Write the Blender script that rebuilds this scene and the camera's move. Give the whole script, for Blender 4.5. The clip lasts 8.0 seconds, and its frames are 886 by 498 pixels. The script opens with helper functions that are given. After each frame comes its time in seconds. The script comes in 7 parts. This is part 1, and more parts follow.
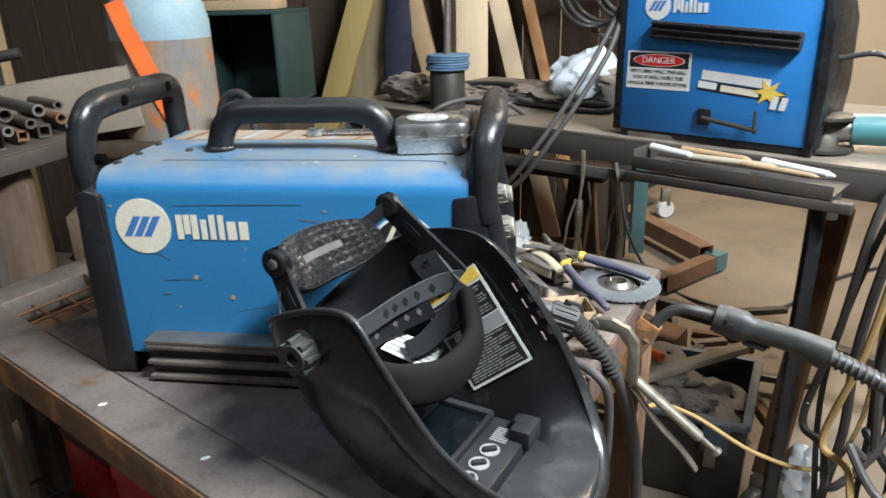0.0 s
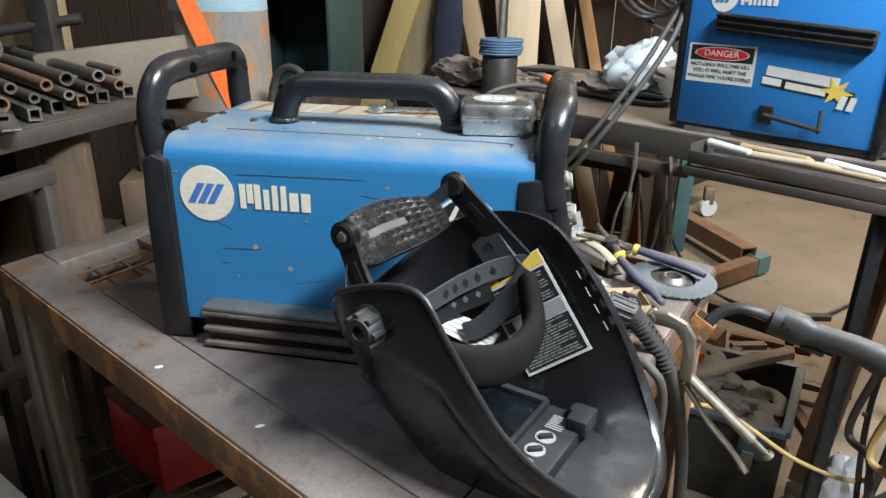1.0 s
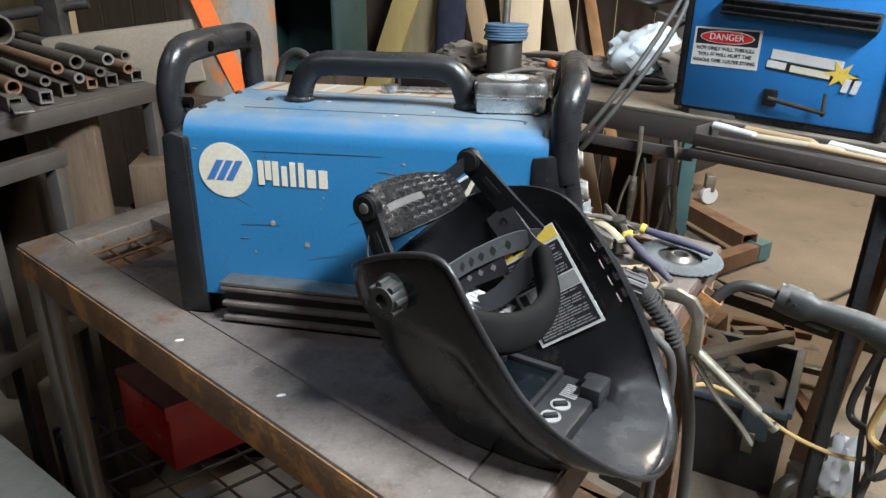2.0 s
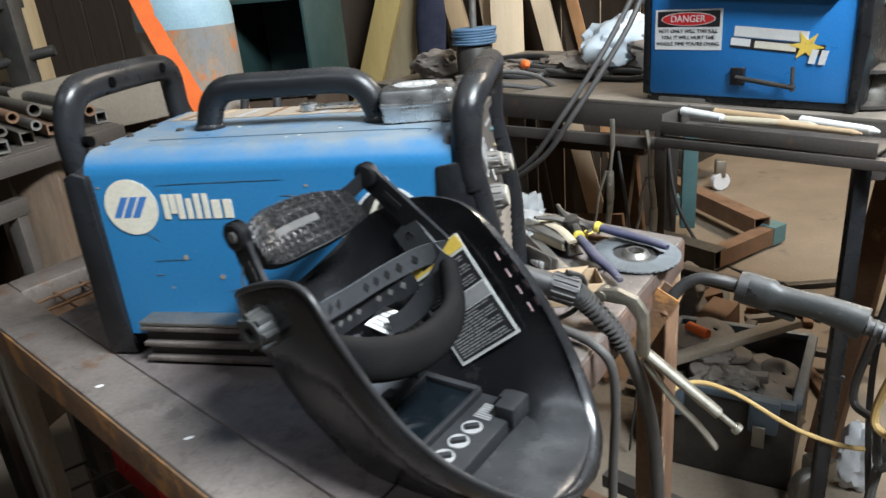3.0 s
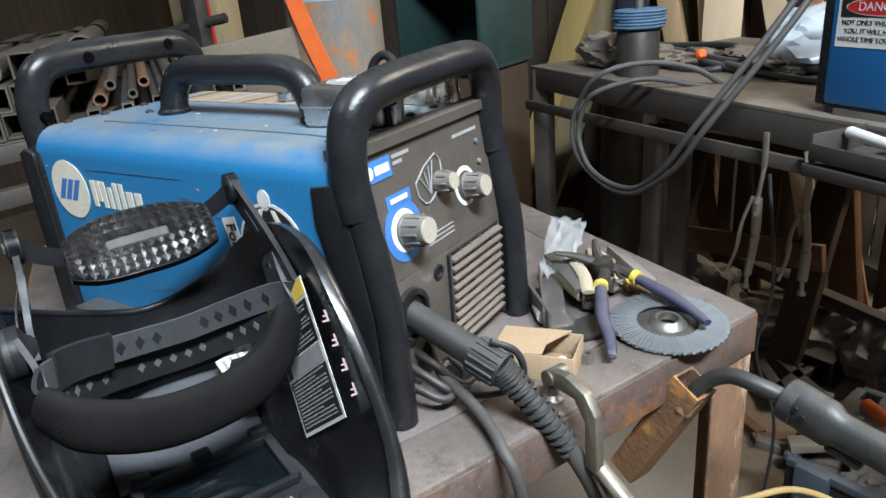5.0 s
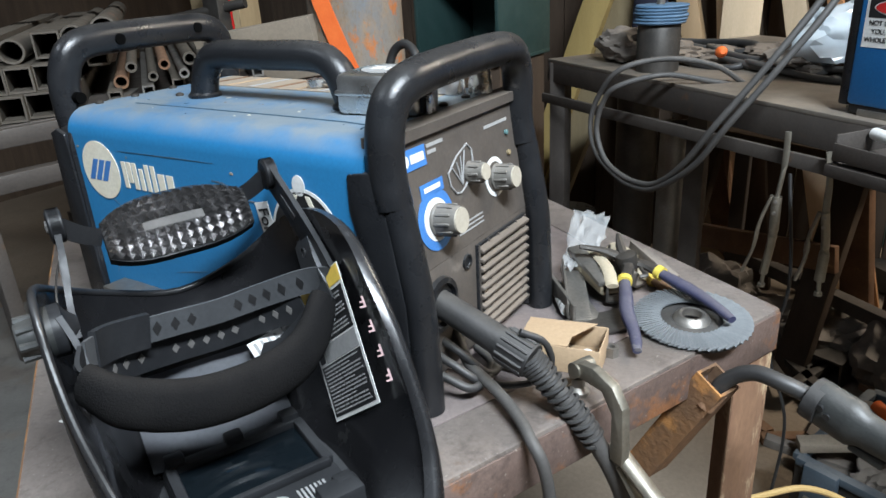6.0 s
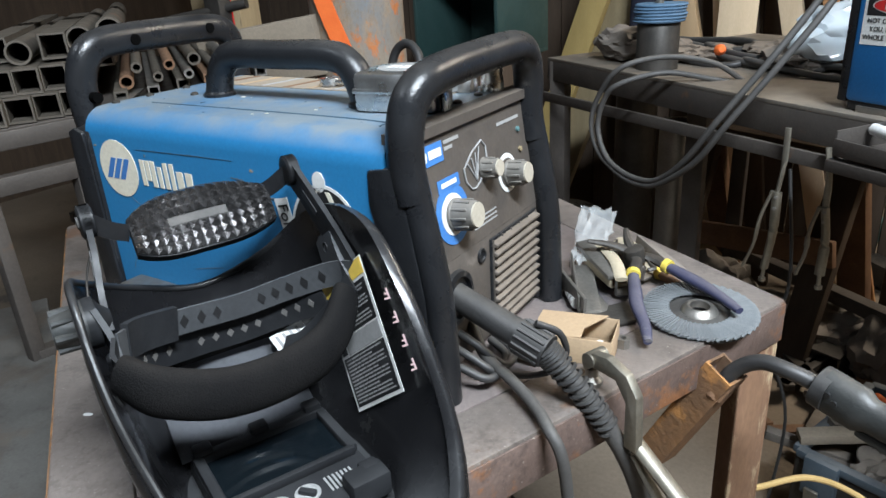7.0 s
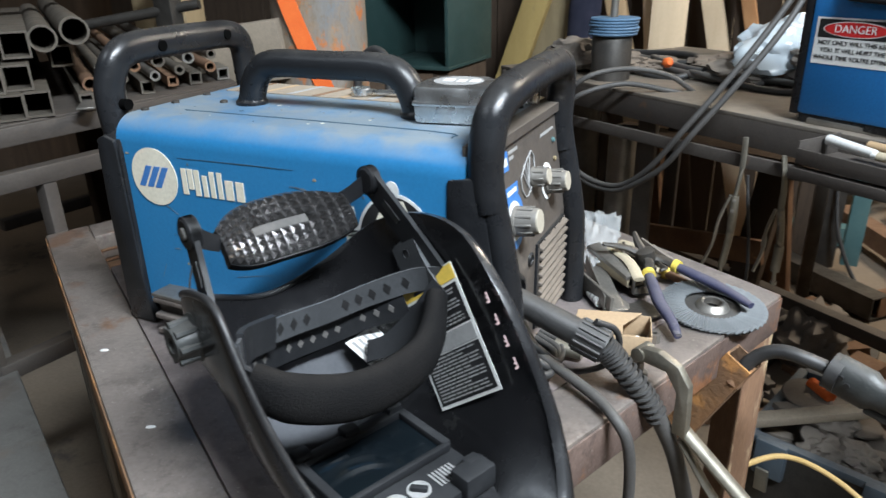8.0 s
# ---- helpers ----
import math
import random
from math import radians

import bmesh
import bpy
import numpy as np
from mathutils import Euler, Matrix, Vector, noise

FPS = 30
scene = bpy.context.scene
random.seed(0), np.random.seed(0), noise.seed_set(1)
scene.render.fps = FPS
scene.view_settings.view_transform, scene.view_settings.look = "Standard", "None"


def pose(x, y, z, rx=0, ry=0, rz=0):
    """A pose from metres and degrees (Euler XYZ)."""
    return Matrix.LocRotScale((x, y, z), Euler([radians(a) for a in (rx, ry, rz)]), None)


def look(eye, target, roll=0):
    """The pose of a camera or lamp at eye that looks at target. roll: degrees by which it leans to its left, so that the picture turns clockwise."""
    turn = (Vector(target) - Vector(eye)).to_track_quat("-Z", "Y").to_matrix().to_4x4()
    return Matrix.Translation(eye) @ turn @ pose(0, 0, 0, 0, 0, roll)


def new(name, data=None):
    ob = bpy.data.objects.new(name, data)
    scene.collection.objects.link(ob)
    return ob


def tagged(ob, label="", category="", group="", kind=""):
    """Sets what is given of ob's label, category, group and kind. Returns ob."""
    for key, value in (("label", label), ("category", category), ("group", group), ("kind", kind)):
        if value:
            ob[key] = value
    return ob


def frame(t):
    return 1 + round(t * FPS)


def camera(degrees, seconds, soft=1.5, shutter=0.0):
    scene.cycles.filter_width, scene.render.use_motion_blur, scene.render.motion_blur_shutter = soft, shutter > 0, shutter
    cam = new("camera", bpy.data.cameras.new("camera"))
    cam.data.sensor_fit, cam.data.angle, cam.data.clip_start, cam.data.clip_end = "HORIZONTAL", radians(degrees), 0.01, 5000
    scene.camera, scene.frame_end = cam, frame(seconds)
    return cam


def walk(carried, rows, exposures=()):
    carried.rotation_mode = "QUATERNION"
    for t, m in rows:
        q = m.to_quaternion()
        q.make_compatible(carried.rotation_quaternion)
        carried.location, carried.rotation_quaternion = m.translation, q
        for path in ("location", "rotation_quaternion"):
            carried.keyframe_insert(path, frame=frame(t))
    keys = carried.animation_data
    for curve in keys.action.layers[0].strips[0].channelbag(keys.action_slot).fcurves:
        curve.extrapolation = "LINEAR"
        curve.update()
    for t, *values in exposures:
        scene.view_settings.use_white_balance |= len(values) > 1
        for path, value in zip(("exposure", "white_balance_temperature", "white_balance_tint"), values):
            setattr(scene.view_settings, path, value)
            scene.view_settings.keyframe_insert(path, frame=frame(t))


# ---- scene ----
cam = camera(65.0, 8.0, 1.5, 0.35)
PATH = [
    (0, (0.0636, 0.0395, 1.1918), (-0.1974, 1.8954, 0.4938), -1.5),
    (0.5, (0.0387, 0.0374, 1.1868), (-0.2801, 1.8756, 0.4648), 1.2),
    (1, (0.0316, 0.0389, 1.1848), (-0.3125, 1.8679, 0.4518), 0.8),
    (1.5, (0.0179, 0.0217, 1.1798), (-0.2853, 1.8531, 0.4368), 1.3),
    (1.7, (0.0164, 0.0155, 1.1768), (-0.3044, 1.8415, 0.4278), 1.5),
    (2.8, (0.0863, 0.0443, 1.1738), (-0.3138, 1.8467, 0.4058), -3.5),
    (3, (0.1310, 0.0751, 1.1638), (-0.3001, 1.8870, 0.4348), -5.2),
    (3.2, (0.1952, 0.1114, 1.1468), (-0.3144, 1.9029, 0.4198), -7.1),
    (3.5, (0.2717, 0.2190, 1.1308), (-0.4475, 1.8990, 0.3178), -4.3),
    (4, (0.3614, 0.3116, 1.1428), (-0.5649, 1.8985, 0.3528), -6.5),
    (4.5, (0.3603, 0.3376, 1.1478), (-0.6505, 1.8905, 0.3928), -5.8),
    (4.7, (0.3583, 0.3385, 1.1428), (-0.6893, 1.8742, 0.4048), -5.4),
    (5.8, (0.3474, 0.3235, 1.1388), (-0.7370, 1.8312, 0.3978), -4.2),
    (6, (0.3396, 0.3209, 1.1418), (-0.7327, 1.8286, 0.3828), -3.4),
    (6.5, (0.3353, 0.3125, 1.1428), (-0.7273, 1.8230, 0.3738), -4.0),
    (7, (0.3324, 0.2982, 1.1438), (-0.7275, 1.8139, 0.3828), -3.6),
    (7.5, (0.3163, 0.2748, 1.1468), (-0.7156, 1.8149, 0.3978), -3.5),
    (8, (0.2266, 0.2063, 1.1638), (-0.6056, 1.8560, 0.3978), -1.3),
]
walk(cam, [(t, look(eye, target, roll)) for t, eye, target, roll in PATH],
     exposures=((0.0, 0.27, 6400, 10), (3.0, 0.26, 6250, 10), (4.2, 0.06, 6100, 10), (7.0, 0.05, 6100, 10), (8.0, 0.13, 6150, 10)))

# ---- world and lamps ----
world = bpy.data.worlds.new("workshop_air")
scene.world = world
world.use_nodes = True
world.node_tree.nodes["Background"].inputs[0].default_value = (0.75, 0.85, 1.0, 1)
world.node_tree.nodes["Background"].inputs[1].default_value = 0.03
scene.view_settings.exposure = 0.0


def area_lamp(name, eye, target, size, size_y, watts, colour):
    data = bpy.data.lights.new(name, "AREA")
    data.shape, data.size, data.size_y, data.energy, data.color = "RECTANGLE", size, size_y, watts, colour
    ob = new(name, data)
    ob.matrix_world = look(eye, target)
    return ob


# Unseen key lamp, set high on the right since shadows fall left.
area_lamp("unseen_overhead_light", (1.3, 0.05, 2.75), (0.2, 1.0, 0.8), 1.0, 0.22, 164, (0.90, 0.965, 1.0))
# Unseen fill lamp, added to lift the left and the near sides.
area_lamp("unseen_overhead_light", (-0.9, -0.6, 2.8), (-0.3, 0.9, 0.8), 1.2, 0.3, 8, (0.88, 0.95, 1.0))
# Unseen warm lamp, set over the brightly lit far floor.
area_lamp("unseen_overhead_light", (1.6, 3.1, 2.8), (1.1, 3.1, 0), 1.2, 0.3, 80, (1.0, 0.86, 0.68))

# ---- materials ----


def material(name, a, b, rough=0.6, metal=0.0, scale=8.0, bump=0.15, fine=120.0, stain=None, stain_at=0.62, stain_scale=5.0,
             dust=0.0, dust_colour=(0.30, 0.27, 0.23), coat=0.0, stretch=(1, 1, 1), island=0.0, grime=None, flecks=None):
    """Two tones mixed by noise at two scales, stains with edges of their own, settled dust on upward faces (painted
    sheen too on the shell), fine relief.
    """
    m = bpy.data.materials.new(name)
    m.use_nodes = True
    nt = m.node_tree
    n, l = nt.nodes, nt.links
    p = n["Principled BSDF"]
    co = n.new("ShaderNodeTexCoord")
    mp = n.new("ShaderNodeMapping")
    mp.inputs["Scale"].default_value = stretch
    l.new(co.outputs["Object"], mp.inputs[0])

    def noisy(s, detail=4, roughness=0.6):
        t = n.new("ShaderNodeTexNoise")
        t.inputs["Scale"].default_value, t.inputs["Detail"].default_value, t.inputs["Roughness"].default_value = s, detail, roughness
        l.new(mp.outputs[0], t.inputs["Vector"])
        return t.outputs["Fac"]

    def ramp(fac, lo, hi):
        r = n.new("ShaderNodeMapRange")
        r.inputs["From Min"].default_value, r.inputs["From Max"].default_value = lo, hi
        l.new(fac, r.inputs["Value"])
        return r.outputs[0]

    def mix(fac, x, y):
        k = n.new("ShaderNodeMix")
        k.data_type = "RGBA"
        l.new(fac, k.inputs[0])
        for sock, v in ((k.inputs[6], x), (k.inputs[7], y)):
            if isinstance(v, tuple):
                sock.default_value = (*v, 1)
            else:
                l.new(v, sock)
        return k.outputs[2]

    def times(x, v):
        k = n.new("ShaderNodeMath")
        k.operation = "MULTIPLY"
        l.new(x, k.inputs[0])
        if isinstance(v, (int, float)):
            k.inputs[1].default_value = v
        else:
            l.new(v, k.inputs[1])
        return k.outputs[0]

    big, small = noisy(scale, 5), noisy(fine, 3)
    col = mix(ramp(big, 0.3, 0.7), a, b)
    col = mix(times(ramp(small, 0.35, 0.75), 0.35), col, tuple(0.6 * v for v in a))
    if island:
        info = n.new("ShaderNodeObjectInfo")
        col = mix(times(info.outputs["Random"], island), col, tuple(0.45 * v for v in b))
    if stain:
        edge = ramp(noisy(stain_scale, 9, 0.68), stain_at, stain_at + 0.07)
        col = mix(edge, col, stain)
    if grime:
        colour, at, size = grime
        cloud = times(ramp(noisy(size, 12, 0.75), at, at + 0.22), 0.85)
        col = mix(cloud, col, colour)
        col = mix(times(ramp(noisy(size * 5.5, 8, 0.7), 0.52, 0.66), 0.5), col, tuple(0.55 * v for v in colour))
    if flecks:
        col = mix(ramp(noisy(330.0, 2, 0.5), 0.70, 0.74), col, flecks)
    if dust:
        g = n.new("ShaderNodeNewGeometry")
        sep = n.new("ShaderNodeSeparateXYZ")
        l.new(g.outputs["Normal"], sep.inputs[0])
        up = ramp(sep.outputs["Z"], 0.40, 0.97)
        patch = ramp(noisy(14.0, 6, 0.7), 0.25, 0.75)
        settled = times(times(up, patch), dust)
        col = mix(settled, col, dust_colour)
    l.new(col, p.inputs["Base Color"])
    p.inputs["Metallic"].default_value = metal
    k = n.new("ShaderNodeMapRange")
    k.inputs["From Min"].default_value, k.inputs["From Max"].default_value = 0.3, 0.7
    k.inputs["To Min"].default_value, k.inputs["To Max"].default_value = max(0.03, rough - 0.1), min(1, rough + 0.12)
    l.new(noisy(scale * 3, 4), k.inputs["Value"])
    l.new(k.outputs[0], p.inputs["Roughness"])
    p.inputs["Coat Weight"].default_value = coat
    if bump:
        bp = n.new("ShaderNodeBump")
        bp.inputs["Strength"].default_value, bp.inputs["Distance"].default_value = bump, 0.002
        l.new(small, bp.inputs["Height"])
        l.new(bp.outputs[0], p.inputs["Normal"])
    return m


DUST = (0.34, 0.31, 0.27)
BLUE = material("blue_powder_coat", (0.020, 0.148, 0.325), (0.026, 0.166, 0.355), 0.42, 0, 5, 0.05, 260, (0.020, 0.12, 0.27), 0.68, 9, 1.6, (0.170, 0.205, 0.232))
BLUE2 = material("blue_enamel", (0.020, 0.165, 0.46), (0.024, 0.18, 0.48), 0.36, 0, 5, 0.04, 260, (0.02, 0.13, 0.36), 0.74, 9)
SCRATCH = material("scratched_bare_steel", (0.16, 0.21, 0.26), (0.09, 0.12, 0.15), 0.5, 0.4, 60, 0.1, 300)
SMEAR = material("dark_grease_smear", (0.030, 0.075, 0.115), (0.050, 0.09, 0.13), 0.6, 0, 60, 0.1, 300)
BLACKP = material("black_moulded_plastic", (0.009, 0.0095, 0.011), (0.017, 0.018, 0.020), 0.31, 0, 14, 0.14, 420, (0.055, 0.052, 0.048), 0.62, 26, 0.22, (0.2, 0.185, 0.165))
# Grey tint on upward faces is dust and the chin's inner sheen, painted in.
SHELL = material("black_glossy_shell", (0.008, 0.008, 0.009), (0.012, 0.012, 0.013), 0.23, 0, 10, 0.03, 300, (0.030, 0.030, 0.029), 0.62, 15, 0.32, (0.17, 0.175, 0.18))
RIMBLACK = material("scuffed_black_rim", (0.012, 0.012, 0.013), (0.022, 0.022, 0.023), 0.40, 0, 16, 0.05, 300, (0.07, 0.068, 0.064), 0.62, 30, 0.15, (0.2, 0.19, 0.18))
STRAPM = material("black_headgear_plastic", (0.011, 0.0115, 0.013), (0.020, 0.021, 0.023), 0.46, 0, 20, 0.06, 300, None, 0.6, 5, 0.10, (0.2, 0.2, 0.2))
BANDM = material("grey_black_headband", (0.045, 0.047, 0.050), (0.065, 0.068, 0.072), 0.36, 0, 20, 0.06, 300, None, 0.6, 5, 0.3, (0.3, 0.3, 0.3))
FOAM = material("black_foam", (0.006, 0.006, 0.0065), (0.011, 0.0105, 0.0105), 0.95, 0, 18, 0.5, 700, None, 0.6, 5, 0.08, (0.16, 0.14, 0.12))
QUILT = material("silvery_quilted_vinyl", (0.15, 0.145, 0.145), (0.22, 0.215, 0.215), 0.24, 0.9, 30, 0.04, 300, (0.10, 0.10, 0.10), 0.60, 40)
GREYPAD = material("grey_felt", (0.08, 0.077, 0.073), (0.12, 0.114, 0.108), 0.9, 0, 40, 0.3, 500)
PANEL = material("dusty_brown_panel", (0.060, 0.051, 0.044), (0.092, 0.078, 0.066), 0.55, 0, 16, 0.08, 300, (0.13, 0.112, 0.095), 0.62, 16, 0.5, (0.2, 0.165, 0.13))
VENT = material("dusty_vent_slat", (0.085, 0.071, 0.058), (0.13, 0.108, 0.088), 0.7, 0, 22, 0.1, 300, None, 0.6, 5, 0.5, (0.27, 0.22, 0.17))
KNOB = material("grey_knob", (0.10, 0.095, 0.085), (0.14, 0.13, 0.115), 0.5, 0, 30, 0.06, 300, None, 0.6, 5, 0.4, DUST)
KNOBF = material("beige_knob_face", (0.34, 0.31, 0.25), (0.42, 0.38, 0.31), 0.6, 0, 30, 0.06, 300)
CREAM = material("cream_decal", (0.66, 0.61, 0.49), (0.74, 0.70, 0.58), 0.5, 0, 12, 0.03, 300, (0.42, 0.36, 0.26), 0.69, 30)
WHITE = material("white_print", (0.62, 0.62, 0.60), (0.72, 0.72, 0.70), 0.5, 0, 12, 0.02, 300, (0.40, 0.37, 0.33), 0.63, 30)
# Near-black without gloss, painting the shade inside holes.
HOLESHADE = material("hole_shade_black", (0.003, 0.003, 0.003), (0.004, 0.004, 0.004), 0.95, 0, 10, 0, 300)
HOLDER = material("grey_moulded_plastic", (0.055, 0.058, 0.065), (0.08, 0.083, 0.092), 0.75, 0, 12, 0.04, 300, (0.06, 0.06, 0.06), 0.62, 20, 0.2, (0.2, 0.2, 0.2))
GREYPRINT = material("grey_print", (0.26, 0.26, 0.26), (0.33, 0.33, 0.32), 0.6, 0, 12, 0.02, 300)
BLACKPRINT = material("black_print", (0.012, 0.012, 0.013), (0.02, 0.02, 0.02), 0.45, 0, 12, 0.02, 300)
REDPRINT = material("red_print", (0.55, 0.02, 0.02), (0.6, 0.03, 0.03), 0.45, 0, 12, 0.02, 300)
YELLOW = material("yellow_print", (0.72, 0.50, 0.07), (0.78, 0.56, 0.12), 0.5, 0, 12, 0.02, 300, (0.45, 0.25, 0.06), 0.62, 30)
LIME = material("lime_print", (0.35, 0.55, 0.08), (0.5, 0.55, 0.06), 0.5, 0, 60, 0.02, 300)
BLUEPRINT = material("blue_print", (0.04, 0.15, 0.42), (0.06, 0.19, 0.47), 0.5, 0, 12, 0.02, 300, (0.25, 0.30, 0.40), 0.62, 40)
PINK = material("pink_paint_pen", (0.42, 0.29, 0.29), (0.50, 0.35, 0.35), 0.6, 0, 12, 0.02, 300)
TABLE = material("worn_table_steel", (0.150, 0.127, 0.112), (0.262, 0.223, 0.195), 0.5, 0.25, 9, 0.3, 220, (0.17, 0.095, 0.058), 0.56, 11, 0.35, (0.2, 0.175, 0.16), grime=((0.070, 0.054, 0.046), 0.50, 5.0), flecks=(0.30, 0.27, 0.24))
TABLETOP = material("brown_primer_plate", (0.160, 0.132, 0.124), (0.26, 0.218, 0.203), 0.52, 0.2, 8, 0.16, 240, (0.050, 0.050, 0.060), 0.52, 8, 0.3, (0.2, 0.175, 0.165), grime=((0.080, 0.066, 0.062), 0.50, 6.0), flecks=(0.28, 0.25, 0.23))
RUST = material("rusty_steel", (0.14, 0.075, 0.042), (0.22, 0.12, 0.062), 0.8, 0.15, 14, 0.5, 160, (0.34, 0.19, 0.09), 0.63, 12, 0.2, (0.22, 0.18, 0.14))
RUSTEDGE = material("rusted_table_edge", (0.13, 0.080, 0.050), (0.25, 0.125, 0.05), 0.75, 0.1, 14, 0.5, 180, (0.42, 0.20, 0.065), 0.52, 12)
TABLESIDE = material("rust_brown_table_side", (0.105, 0.072, 0.060), (0.185, 0.130, 0.108), 0.6, 0.15, 9, 0.3, 200, (0.26, 0.115, 0.05), 0.57, 11, grime=((0.06, 0.045, 0.04), 0.52, 7.0), flecks=(0.28, 0.24, 0.2))
LEG = material("scuffed_leg_steel", (0.17, 0.15, 0.125), (0.25, 0.215, 0.17), 0.6, 0.35, 8, 0.2, 200, (0.24, 0.15, 0.08), 0.62, 9, stretch=(1, 1, 0.35))
LEGR = material("flaking_painted_leg", (0.15, 0.080, 0.050), (0.26, 0.15, 0.085), 0.7, 0.1, 10, 0.4, 200, (0.44, 0.33, 0.20), 0.53, 15, stretch=(1, 1, 0.4))
STEEL = material("dull_bare_steel", (0.24, 0.23, 0.21), (0.34, 0.32, 0.29), 0.42, 0.8, 20, 0.15, 260, (0.2, 0.15, 0.1), 0.68, 18)
PLATED = material("nickel_plated_steel", (0.27, 0.25, 0.205), (0.35, 0.325, 0.27), 0.48, 0.85, 26, 0.08, 260, (0.25, 0.2, 0.14), 0.68, 30)
CHROME = material("scuffed_chrome", (0.66, 0.66, 0.65), (0.74, 0.74, 0.73), 0.27, 0.95, 16, 0.05, 260, (0.35, 0.34, 0.32), 0.64, 26, 0.25, (0.4, 0.4, 0.38))
DARKSTEEL = material("dark_greasy_steel", (0.05, 0.047, 0.043), (0.085, 0.078, 0.07), 0.5, 0.6, 18, 0.2, 240, (0.12, 0.085, 0.055), 0.68, 14, 0.3, (0.2, 0.17, 0.14))
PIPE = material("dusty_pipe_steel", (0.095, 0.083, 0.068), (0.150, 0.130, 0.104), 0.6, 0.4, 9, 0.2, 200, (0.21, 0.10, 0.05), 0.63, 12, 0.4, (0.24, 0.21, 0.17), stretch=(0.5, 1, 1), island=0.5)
GRIP = material("violet_blue_grip", (0.024, 0.026, 0.064), (0.036, 0.038, 0.082), 0.55, 0, 30, 0.15, 300, (0.13, 0.125, 0.13), 0.64, 40, 0.25, DUST)
YGRIP = material("yellow_grip_ring", (0.62, 0.48, 0.06), (0.68, 0.54, 0.1), 0.5, 0, 30, 0.1, 300)
ABRASIVE = material("blue_grey_abrasive", (0.135, 0.147, 0.155), (0.215, 0.228, 0.235), 0.9, 0, 60, 0.6, 900, (0.36, 0.38, 0.39), 0.68, 60, island=0.3)
RUBBER = material("grey_rubber_cable", (0.050, 0.048, 0.046), (0.075, 0.071, 0.067), 0.6, 0, 16, 0.15, 300, (0.14, 0.125, 0.11), 0.68, 20, 0.3, (0.22, 0.2, 0.17))
DARKRUBBER = material("black_rubber", (0.02, 0.02, 0.021), (0.034, 0.033, 0.032), 0.5, 0, 16, 0.12, 300, None, 0.6, 5, 0.35, (0.2, 0.185, 0.165))
YCORD = material("tan_extension_cord", (0.42, 0.28, 0.10), (0.5, 0.34, 0.14), 0.6, 0, 20, 0.1, 300)
CARD = material("brown_cardboard", (0.36, 0.255, 0.155), (0.43, 0.31, 0.19), 0.85, 0, 10, 0.1, 300, (0.27, 0.19, 0.12), 0.7, 14)
CARDIN = material("cardboard_inside", (0.25, 0.175, 0.10), (0.30, 0.21, 0.125), 0.9, 0, 10, 0.1, 300)
WOOD = material("raw_pine", (0.42, 0.28, 0.15), (0.52, 0.36, 0.20), 0.75, 0, 6, 0.2, 150, (0.28, 0.17, 0.085), 0.66, 7, stretch=(6, 6, 0.5), island=0.5)
PALEWOOD = material("pale_pine", (0.60, 0.46, 0.30), (0.68, 0.53, 0.36), 0.75, 0, 6, 0.2, 150, (0.45, 0.32, 0.19), 0.68, 7, stretch=(6, 6, 0.5))
REDWOOD = material("orange_pine", (0.44, 0.22, 0.09), (0.52, 0.27, 0.12), 0.75, 0, 6, 0.2, 150, stretch=(6, 6, 0.5))
DARKWOOD = material("dark_boarding", (0.050, 0.036, 0.026), (0.085, 0.060, 0.042), 0.85, 0, 5, 0.3, 120, (0.025, 0.02, 0.016), 0.62, 6, stretch=(5, 5, 0.5), island=0.6)
OLDPLANK = material("dusty_old_board", (0.23, 0.19, 0.145), (0.32, 0.265, 0.20), 0.85, 0, 5, 0.2, 150, (0.22, 0.17, 0.125), 0.66, 10)
OCHRE = material("ochre_post", (0.30, 0.215, 0.075), (0.38, 0.28, 0.10), 0.85, 0, 6, 0.25, 150, (0.2, 0.15, 0.075), 0.6, 8, stretch=(4, 4, 0.6))
LOG = material("dark_split_log", (0.075, 0.052, 0.036), (0.16, 0.115, 0.078), 0.45, 0, 6, 0.4, 120, (0.24, 0.20, 0.16), 0.62, 9, stretch=(4, 4, 0.5))
OCHREPOST = material("weathered_beige_post", (0.30, 0.225, 0.125), (0.40, 0.31, 0.18), 0.85, 0, 7, 0.3, 150, (0.17, 0.12, 0.07), 0.6, 8, stretch=(4, 4, 0.5))
OLIVE = material("olive_post", (0.17, 0.135, 0.075), (0.235, 0.185, 0.105), 0.85, 0, 6, 0.25, 150, stretch=(4, 4, 0.6))
NAVY = material("navy_cloth", (0.018, 0.02, 0.035), (0.035, 0.036, 0.055), 0.95, 0, 18, 0.5, 500)
TEAL = material("dark_teal_paint", (0.013, 0.036, 0.034), (0.020, 0.048, 0.045), 0.6, 0, 8, 0.1, 200, (0.06, 0.08, 0.075), 0.66, 9)
CYL = material("peeling_cylinder_paint", (0.30, 0.225, 0.14), (0.15, 0.165, 0.18), 0.7, 0.05, 9, 0.4, 160, (0.42, 0.14, 0.04), 0.54, 20, stretch=(1, 1, 0.6), grime=((0.30, 0.20, 0.11), 0.50, 16.0))
CYLTOP = material("pale_blue_cylinder_top", (0.22, 0.33, 0.38), (0.29, 0.41, 0.45), 0.55, 0, 9, 0.2, 200, (0.42, 0.33, 0.22), 0.585, 13)
ORANGE = material("orange_webbing", (0.75, 0.13, 0.02), (0.82, 0.17, 0.03), 0.7, 0, 20, 0.2, 600)
